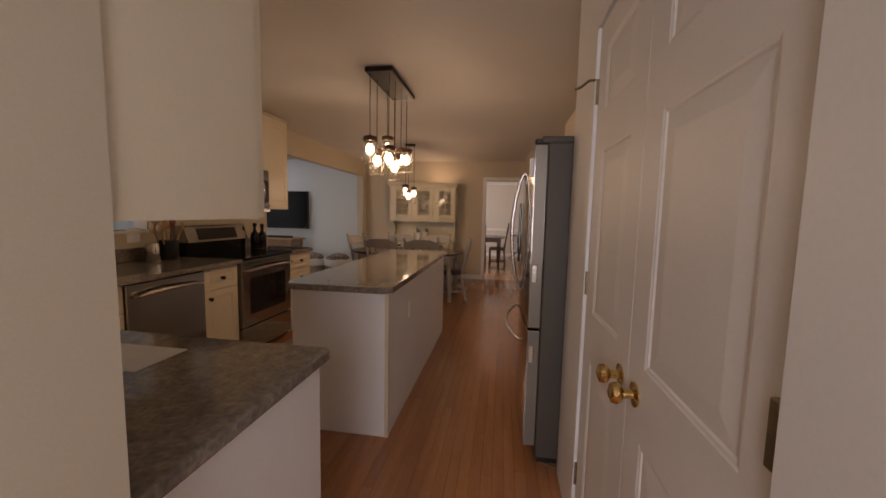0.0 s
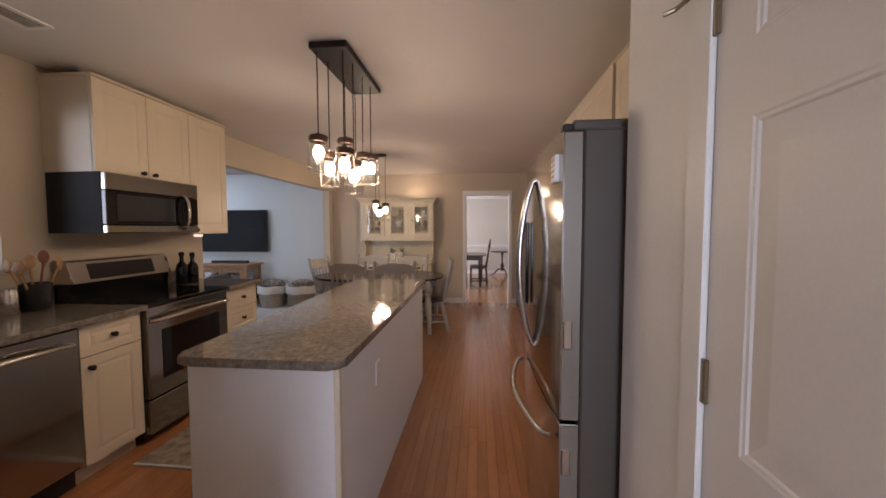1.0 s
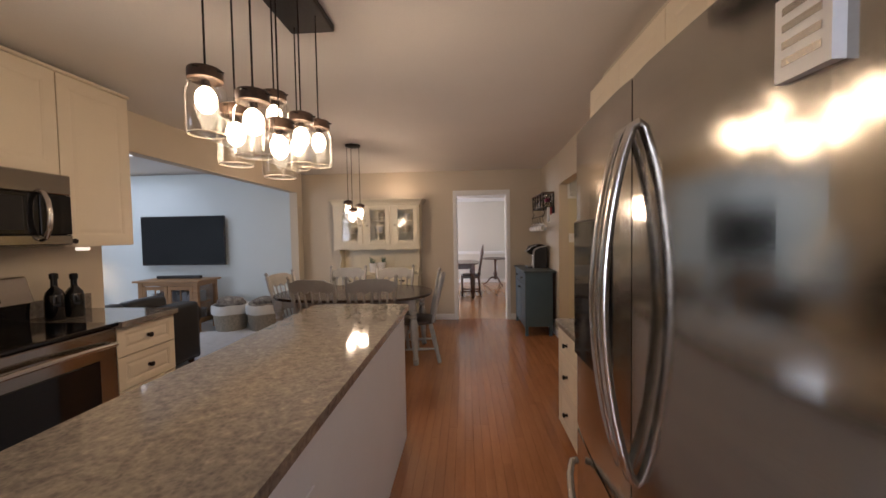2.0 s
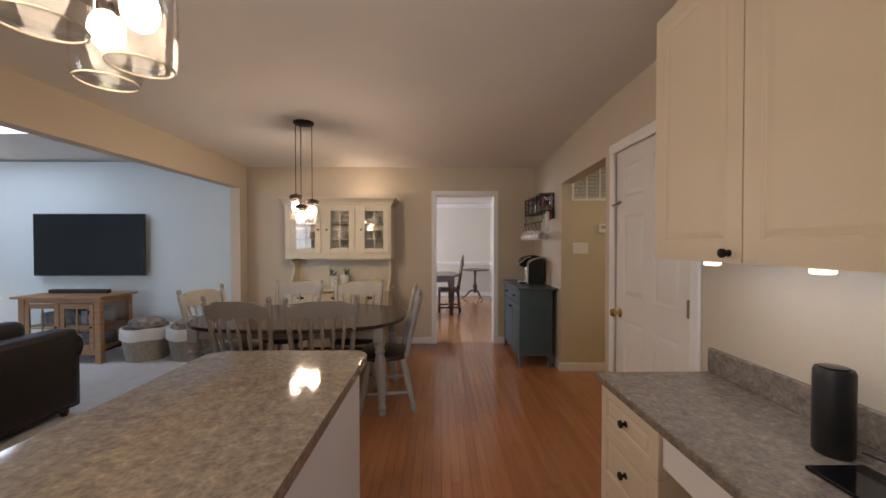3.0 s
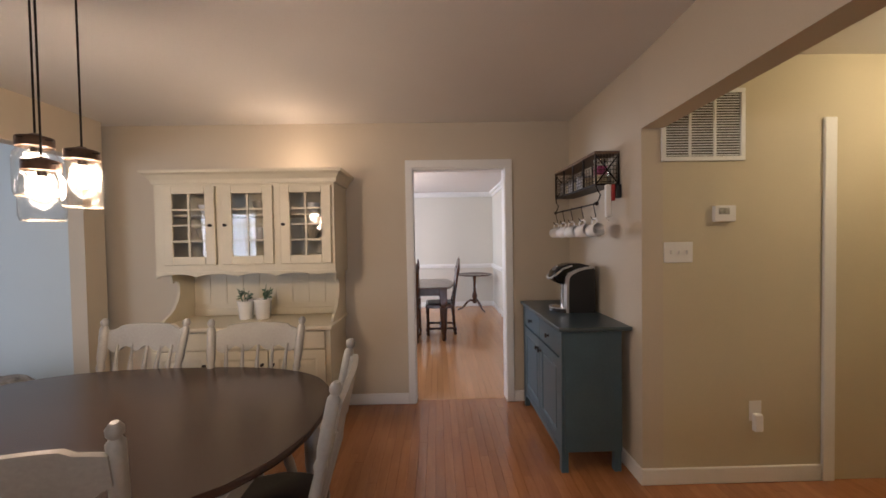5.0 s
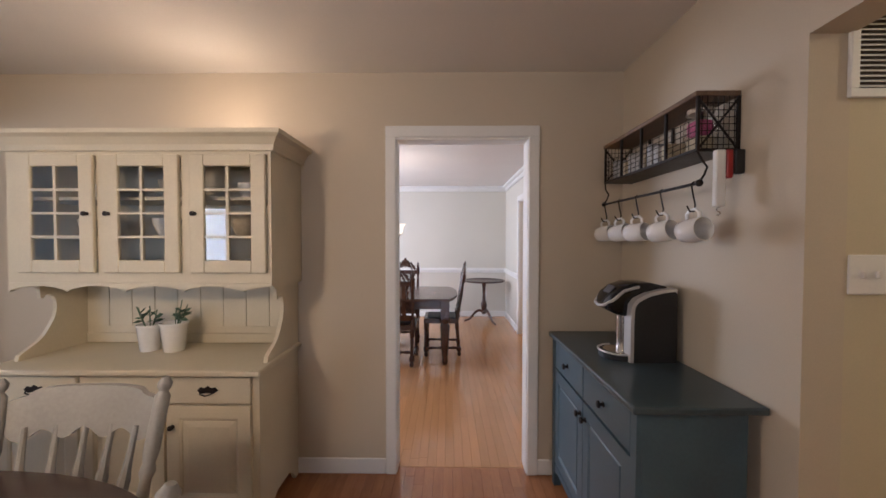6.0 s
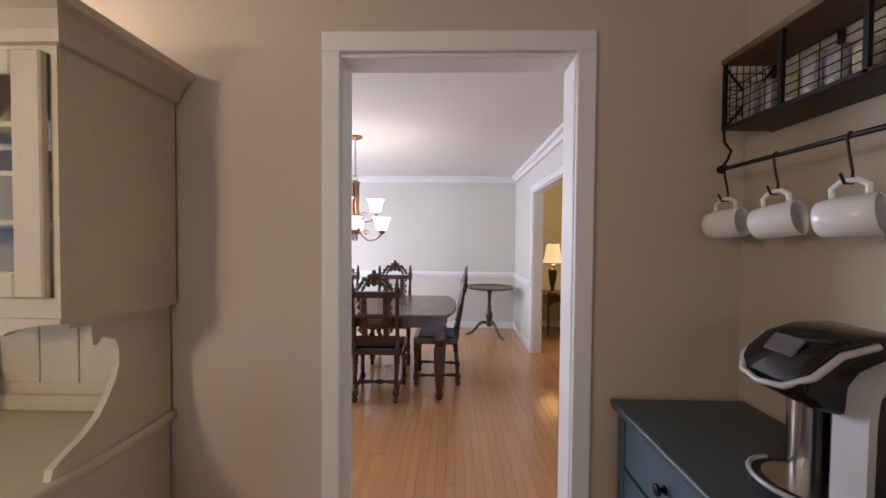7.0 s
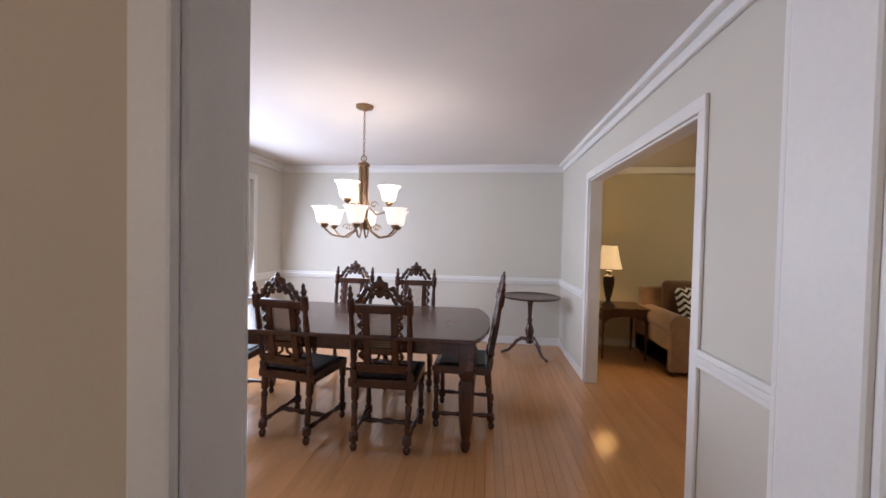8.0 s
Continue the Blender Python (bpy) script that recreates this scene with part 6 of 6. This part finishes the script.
def carved_chair():
    """High-backed carved chair; the sitter looks to +y."""
    t = thing("carved_chair", pose(0, 0, 0), "carved mahogany high-back chair with cane panel", "chair", "chairs round the dining table")
    part("seat_frame", boxes((-0.225, 0.225, -0.20, 0.22, 0.405, 0.465), bevel=0.008, seg=2), MAHOGANY, t)
    part("cane_seat", boxes((-0.18, 0.18, -0.16, 0.18, 0.466, 0.474), bevel=0.003), LEATHER, t, "dark woven seat")
    leg = ((0, 0.014), (0.03, 0.022), (0.08, 0.024), (0.12, 0.014), (0.16, 0.030), (0.26, 0.030), (0.30, 0.016), (0.36, 0.022), (0.55, 0.017), (0.72, 0.024), (0.76, 0.015), (0.80, 0.026), (1.0, 0.026))
    for sx in (-1, 1):
        part("front_leg", rod(bmesh.new(), (sx * 0.20, 0.195, 0), (sx * 0.20, 0.195, 0.41), 0.02, seg=10, profile=leg), MAHOGANY, t, "turned front leg", True)
        part("rear_leg", rod(bmesh.new(), (sx * 0.175, -0.215, 0), (sx * 0.18, -0.18, 0.41), 0.02, seg=10, profile=leg), MAHOGANY, t, "turned rear leg", True)
        part("side_stretcher", rod(bmesh.new(), (sx * 0.20, 0.19, 0.10), (sx * 0.18, -0.205, 0.10), 0.012, seg=8, profile=((0, 0.012), (0.15, 0.018), (0.3, 0.012), (0.5, 0.020), (0.7, 0.012), (0.85, 0.018), (1, 0.012))), MAHOGANY, t, "", True)
        post = ((0, 0.026), (0.12, 0.026), (0.14, 0.016), (0.18, 0.026), (0.22, 0.017), (0.5, 0.021), (0.70, 0.015), (0.73, 0.026), (0.86, 0.026), (0.88, 0.013), (0.91, 0.022), (0.94, 0.012), (0.97, 0.014), (1.0, 0.004))
        part("back_post", rod(bmesh.new(), (sx * 0.185, -0.185, 0.44), (sx * 0.190, -0.285, 1.085), 0.02, seg=10, profile=post), MAHOGANY, t, "turned post with finial", True)
    part("cross_stretcher", rod(bmesh.new(), (-0.19, 0.0, 0.10), (0.19, 0.0, 0.10), 0.012, seg=8, profile=((0, 0.012), (0.2, 0.02), (0.35, 0.012), (0.5, 0.024), (0.65, 0.012), (0.8, 0.02), (1, 0.012))), MAHOGANY, t, "", True)
    tilt = pose(0, -0.185, 0.44, 8.6)
    fr = part("back_frame", boxes((-0.115, -0.068, -0.016, 0.016, 0.10, 0.50), (0.068, 0.115, -0.016, 0.016, 0.10, 0.50), (-0.165, 0.165, -0.016, 0.016, 0.075, 0.135), (-0.165, 0.165, -0.016, 0.016, 0.475, 0.53), (-0.068, 0.068, -0.014, 0.014, 0.20, 0.245), bevel=0.005), MAHOGANY, t, "carved frame round the cane", m=tilt)
    b = bmesh.new()
    for k in range(9):
        rod(b, (-0.068 + 0.017 * k, 0, 0.245), (-0.068 + 0.017 * k, 0, 0.475), 0.0028, seg=4)
    for k in range(14):
        rod(b, (-0.07, 0, 0.252 + 0.0165 * k), (0.07, 0, 0.252 + 0.0165 * k), 0.0028, seg=4)
    part("cane_panel", b, CANE, t, "open woven cane panel", m=tilt)
    # scrolled wings beside the frame
    for sx in (-1, 1):
        b = bmesh.new()
        for k in range(5):
            z = 0.16 + 0.068 * k
            pts = [(sx * (0.117 + 0.026 * math.sin(math.pi * s)), 0.006 * math.cos(6 * s), z + 0.06 * s) for s in (i / 6 for i in range(7))]
            tube(b, pts, 0.009, 6)
            ball(b, (sx * 0.128, 0, z + 0.03), 0.011, 8)
        part("scroll_carving", b, MAHOGANY, t, "pierced scroll carving", True, m=tilt)
    # crest of scrolls and leaves
    b = bmesh.new()
    n = 40
    for lay, (r, k0) in enumerate(((0.016, 0.0), (0.012, 0.045))):
        pts = []
        for i in range(n + 1):
            s = -1 + 2 * i / n
            x = (0.158 - k0) * s
            z = 0.545 + (0.120 - k0 * 0.9) * (1 - abs(s) ** 1.6) + 0.014 * math.cos(s * 11)
            pts.append((x, 0, z))
        tube(b, pts, lambda q, r=r: r * (0.75 + 0.35 * abs(math.sin(q * 18))), 7)
    for x, z, r in ((0, 0.665, 0.034), (-0.036, 0.66, 0.022), (0.036, 0.66, 0.022), (0, 0.70, 0.018), (-0.085, 0.635, 0.020), (0.085, 0.635, 0.020), (-0.13, 0.585, 0.019), (0.13, 0.585, 0.019), (0, 0.60, 0.026), (-0.05, 0.585, 0.018), (0.05, 0.585, 0.018), (-0.09, 0.565, 0.015), (0.09, 0.565, 0.015)):
        ball(b, (x, 0, z), r, 10, 1, 0.6, 1)
    for sx in (-1, 1):
        for cx, cz, r in ((0.045, 0.625, 0.02), (0.10, 0.60, 0.018)):
            pts = [(sx * (cx + r * (1 - 0.1 * i) * math.cos(0.7 * i)), 0, cz + r * (1 - 0.1 * i) * math.sin(0.7 * i)) for i in range(9)]
            tube(b, pts, 0.007, 6)
    part("crest", b, MAHOGANY, t, "pierced crest of carved scrolls", True, m=tilt)
    b = bmesh.new()
    for sx in (-1, 1):
        tube(b, [(sx * 0.03, 0, 0.08), (sx * 0.06, 0, 0.11), (sx * 0.05, 0, 0.15), (sx * 0.02, 0, 0.17), (sx * 0.015, 0, 0.20)], 0.010, 6)
    part("lower_carving", b, MAHOGANY, t, "pierced lower carving", True, m=tilt)
    return t


cc = carved_chair()
cc.matrix_basis = pose(-0.555, 9.52, 0, 0, 0, 1)
for m in (pose(-1.20, 9.56, 0, 0, 0, -9), pose(-1.27, 10.48, 0, 0, 0, 178), pose(-0.595, 10.48, 0, 0, 0, 183), pose(-0.045, 9.90, 0, 0, 0, 90), pose(-1.95, 9.85, 0, 0, 0, -90)):
    copy_thing(cc, m)


def tilt_table():
    t = thing("pedestal_table", pose(0.655, 11.62, 0), "round mahogany tripod table in the corner", "table")
    part("tabletop", lathe(bmesh.new(), [(0.05, 0.695), (0.33, 0.70), (0.355, 0.708), (0.360, 0.722), (0.350, 0.726), (0.335, 0.717), (0.05, 0.716)], seg=40), MAHOGANY, t, "round dished top", True)
    part("column", lathe(bmesh.new(), [(0.035, 0.14), (0.045, 0.17), (0.03, 0.20), (0.048, 0.25), (0.055, 0.30), (0.035, 0.36), (0.024, 0.40), (0.034, 0.43), (0.024, 0.46), (0.028, 0.60), (0.040, 0.66), (0.055, 0.695)], seg=18), MAHOGANY, t, "turned column", True)
    for a in (-60, 60, 180):
        c, s = math.cos(radians(a)), math.sin(radians(a))
        pts = [(c * r, s * r, z) for r, z in ((0.02, 0.19), (0.09, 0.20), (0.15, 0.165), (0.20, 0.10), (0.25, 0.045), (0.30, 0.028), (0.325, 0.022))]
        b = tube(bmesh.new(), pts, lambda q: 0.024 - 0.010 * q, 8)
        ball(b, (c * 0.325, s * 0.325, 0.019), 0.019, 10)
        part("foot", b, MAHOGANY, t, "curved leg with ball foot", True)


tilt_table()


def chandelier(x, y):
    t = thing("chandelier", pose(x, y, 0), "antique brass two-tier chandelier with lit glass shades", "chandelier")
    AB = mat("antique_brass", (0.30, 0.20, 0.12), 0.35, 0.9, var=0.2, scale=20)
    part("canopy", lathe(bmesh.new(), [(0.012, -0.040), (0.03, -0.03), (0.065, -0.018), (0.068, 0)], (0, 0, H), 24), AB, t, "", True)
    b = bmesh.new()
    z = H - 0.04
    k = 0
    while z > 2.03:
        w = Vector((1, 0, 0)) if k % 2 else Vector((0, 1, 0))
        pts = [Vector((0, 0, z - 0.017)) + w * (0.008 * math.cos(2 * math.pi * i / 10)) + Vector((0, 0, 0.019 * math.sin(2 * math.pi * i / 10))) for i in range(10)]
        tube(b, pts, 0.0028, 5, True)
        z -= 0.030
        k += 1
    part("chain", b, AB, t, "brass chain", True)
    part("ring", tube(bmesh.new(), [(0.022 * math.cos(2 * math.pi * i / 14), 0, 2.005 + 0.022 * math.sin(2 * math.pi * i / 14)) for i in range(14)], 0.004, 6, True), AB, t)
    part("column_cap", lathe(bmesh.new(), [(0.012, 1.985), (0.045, 1.965), (0.050, 1.945), (0.040, 1.94)], seg=20), AB, t, "", True)
    for i in range(6):
        a = radians(60 * i)
        part("reed", rod(bmesh.new(), (0.030 * math.cos(a), 0.030 * math.sin(a), 1.525), (0.030 * math.cos(a), 0.030 * math.sin(a), 1.942), 0.011, seg=8), AB, t, "", True)
    part("column_foot", lathe(bmesh.new(), [(0.02, 1.45), (0.038, 1.48), (0.045, 1.52), (0.03, 1.54)], seg=20), AB, t, "", True)

    def arm(a, r, zb, zcup):
        c, s = math.cos(a), math.sin(a)
        pts = [(c * q, s * q, z) for q, z in ((0.03, 1.54 if zb < 1.5 else 1.70), (r * 0.25, zb + 0.05), (r * 0.5, zb), (r * 0.8, zb + 0.015), (r * 0.97, zb + 0.06), (r, zcup))]
        ar = part("arm", tube(bmesh.new(), pts, 0.007, 8), AB, t, "curved brass arm", True)
        sc = [(c * (r * 0.42 + 0.032 * (1 - 0.09 * i) * math.cos(0.75 * i)), s * (r * 0.42 + 0.032 * (1 - 0.09 * i) * math.cos(0.75 * i)), zb + 0.075 + 0.032 * (1 - 0.09 * i) * math.sin(0.75 * i)) for i in range(10)]
        part("scroll", tube(bmesh.new(), sc, 0.004, 6), AB, ar, "small brass scroll", True)
        part("cup", lathe(bmesh.new(), [(0.012, -0.02), (0.030, -0.005), (0.034, 0.015), (0.028, 0.02)], (c * r, s * r, zcup), 16), AB, ar, "brass cup", True)
        part("shade", lathe(bmesh.new(), [(0.032, 0.0), (0.050, 0.012), (0.060, 0.045), (0.066, 0.085), (0.082, 0.115), (0.094, 0.122), (0.090, 0.124), (0.076, 0.117), (0.060, 0.085), (0.050, 0.030)], (c * r, s * r, zcup + 0.012), 22, cap=False), SHADEGLOW, ar, "glowing frosted glass bell shade", True)

    for i in range(6):
        arm(radians(40 + 60 * i), 0.30, 1.388, 1.474)
    for i in range(3):
        arm(radians(14 + 120 * i), 0.20, 1.570, 1.660)
    return t


chandelier(-0.862, 9.815)

# ---- parlour ----
et = thing("end_table", pose(1.76, 11.82, 0), "dark wooden end table with shaped apron", "table")
part("tabletop", boxes((-0.30, 0.30, -0.26, 0.30, 0.60, 0.622), bevel=0.006, seg=2), MAHOGANY, et)
for x in (-0.26, 0.23):
    for y in (-0.22, 0.23):
        part("leg", plate(bmesh.new(), [(x, 0.60), (x + 0.035, 0.60), (x + 0.030, 0.35), (x + 0.022, 0.0), (x + 0.008, 0.0), (x + 0.004, 0.35)], "y", y, y + 0.03), MAHOGANY, et)
for y in (-0.235, 0.262):
    out = [(-0.26, 0.60), (-0.26, 0.44)] + [(0.225 * math.cos(radians(a)), 0.44 + 0.075 * math.sin(radians(a))) for a in range(180, -1, -15)] + [(0.26, 0.44), (0.26, 0.60)]
    part("apron", plate(bmesh.new(), out, "y", y, y + 0.014), MAHOGANY, et, "arched apron")
for x in (-0.262, 0.252):
    part("side_apron", boxes((x, x + 0.012, -0.22, 0.26, 0.46, 0.60)), MAHOGANY, et)
table_lamp(pose(1.60, 11.72, 0.622), "lit bronze table lamp with cream bell shade")
TAN = mat("sofa_chenille_tan", (0.24, 0.135, 0.065), 0.9, var=0.15, scale=14, fine=240, bump=0.35, sheen=0.4)
BROWN = mat("cushion_velvet_brown", (0.13, 0.065, 0.035), 0.85, var=0.2, scale=14, fine=200, bump=0.3, sheen=0.4)
so = sofa(pose(3.10, 12.0, 0, 0, 0, 180), 2.20, 0.95, 0.86, TAN, BROWN, "tan chenille sofa with brown back cushions", 3)


def chevron(m):
    t = thing("throw_pillow", m, "square pillow with black and white chevrons", "pillow")
    bm = bmesh.new()
    n = 18
    g = {}
    for side in (-1, 1):
        for i in range(n + 1):
            for j in range(n + 1):
                u, v = -1 + 2 * i / n, -1 + 2 * j / n
                edge = (1 - u ** 4) * (1 - v ** 4)
                if edge < 1e-9 and side == 1:
                    g[side, i, j] = g[-1, i, j]
                else:
                    g[side, i, j] = bm.verts.new((0.23 * u * (1 - 0.05 * v * v), side * 0.075 * edge ** 0.5, 0.23 * v * (1 - 0.05 * u * u)))
        for i in range(n):
            for j in range(n):
                try:
                    bm.faces.new((g[side, i, j], g[side, i + 1, j], g[side, i + 1, j + 1], g[side, i, j + 1]))
                except ValueError:
                    pass
    m2 = mat("pillow_cloth_white", (0.70, 0.69, 0.66), 0.9, var=0.05, scale=20, fine=200, bump=0.3)
    nt = m2.node_tree
    N, L = nt.nodes.new, nt.links.new
    tc, sep = N("ShaderNodeTexCoord"), N("ShaderNodeSeparateXYZ")
    L(tc.outputs["Object"], sep.inputs[0])
    zig = N("ShaderNodeMath")
    zig.operation = "PINGPONG"
    zig.inputs[1].default_value = 0.045
    L(sep.outputs["X"], zig.inputs[0])
    ad = N("ShaderNodeMath")
    L(zig.outputs[0], ad.inputs[0])
    L(sep.outputs["Z"], ad.inputs[1])
    md = N("ShaderNodeMath")
    md.operation = "PINGPONG"
    md.inputs[1].default_value = 0.035
    L(ad.outputs[0], md.inputs[0])
    gt = N("ShaderNodeMath")
    gt.operation = "GREATER_THAN"
    gt.inputs[1].default_value = 0.0175
    L(md.outputs[0], gt.inputs[0])
    mx = N("ShaderNodeMix")
    mx.data_type = "RGBA"
    mx.inputs[6].default_value, mx.inputs[7].default_value = (0.70, 0.69, 0.66, 1), (0.015, 0.015, 0.017, 1)
    L(gt.outputs[0], mx.inputs[0])
    L(mx.outputs[2], nt.nodes["Principled BSDF"].inputs["Base Color"])
    part("cover", bm, m2, t, "", True)


chevron(pose(2.52, 11.55, 0.68, -22, 0, 12))

# ---- floor boards ----
def boards(parent, x0, x1, y0, y1, w, material, pick, seed):
    """Strip flooring along y; boards that pick() accepts are single pieces, the rest one joined part."""
    rnd = random.Random(seed)
    rest = []
    singles = 0
    shapes = {}
    i, x = 0, x0
    while x < x1 - 0.005:
        xe = min(x + w, x1)
        y = y0 - rnd.uniform(0, 0.9)
        while y < y1:
            L = rnd.choice((0.6, 0.75, 0.9, 1.05, 1.2))
            a, b = max(y, y0), min(y + L, y1)
            y += L
            if b - a < 0.03:
                continue
            h = rnd.choice((0.0, 0.0002, 0.0004))
            if singles < 300 and pick((x + xe) / 2, (a + b) / 2):
                key = (round(xe - x, 4), round(b - a, 3))
                if key not in shapes:
                    bm = bmesh.new()
                    hw, hl = key[0] / 2, key[1] / 2
                    lo = [bm.verts.new(p) for p in ((-hw, -hl, -0.006), (hw, -hl, -0.006), (hw, hl, -0.006), (-hw, hl, -0.006))]
                    mid = [bm.verts.new(p) for p in ((-hw + 0.0003, -hl + 0.0003, -0.0012), (hw - 0.0003, -hl + 0.0003, -0.0012), (hw - 0.0003, hl - 0.0003, -0.0012), (-hw + 0.0003, hl - 0.0003, -0.0012))]
                    hi = [bm.verts.new(p) for p in ((-hw + 0.0006, -hl + 0.0006, 0), (hw - 0.0006, -hl + 0.0006, 0), (hw - 0.0006, hl - 0.0006, 0), (-hw + 0.0006, hl - 0.0006, 0))]
                    skin(bm, [lo, mid, hi])
                    shapes[key] = meshed("plank", bm, material)
                ob = new("plank", shapes[key])
                ob.parent = parent
                ob.location = ((x + xe) / 2, (a + b) / 2, h)
                singles += 1
            else:
                rest.append((x, xe, a, b, h))
        x = xe
        i += 1
    verts, faces = [], []
    for xa, xb, a, b, h in rest:
        n = len(verts)
        verts += [(xa, a, -0.006), (xb, a, -0.006), (xb, b, -0.006), (xa, b, -0.006), (xa + 0.0006, a + 0.0006, h), (xb - 0.0006, a + 0.0006, h), (xb - 0.0006, b - 0.0006, h), (xa + 0.0006, b - 0.0006, h)]
        faces += [(n + 4, n + 5, n + 6, n + 7), (n, n + 1, n + 5, n + 4), (n + 1, n + 2, n + 6, n + 5), (n + 2, n + 3, n + 7, n + 6), (n + 3, n, n + 4, n + 7)]
    me = bpy.data.meshes.new("planks")
    me.from_pydata(verts, [], faces)
    me.materials.append(material)
    ob = new("planks", me)
    ob.parent = parent
    tagged(ob, kind="stuff")


fl = bpy.data.objects["floor"]
boards(fl, LX - 0.12, RX, -1.8, BY + 0.058, 0.0572, OAK, lambda x, y: -0.55 < x < 0.62 and 1.6 < y < 7.4, 5)
boards(fl, RX + 0.001, 3.2, 4.4, HY, 0.0572, OAK, lambda x, y: False, 6)
fd = bpy.data.objects["floor_dining"]
boards(fd, DL, DX, BY + 0.062, DY, 0.0572, OAK_LIGHT, lambda x, y: -0.9 < x < 1.1 and y < 11.0, 7)
boards(fd, DX, 5.2, BY + 0.18, 12.25, 0.0572, OAK_LIGHT, lambda x, y: False, 8)
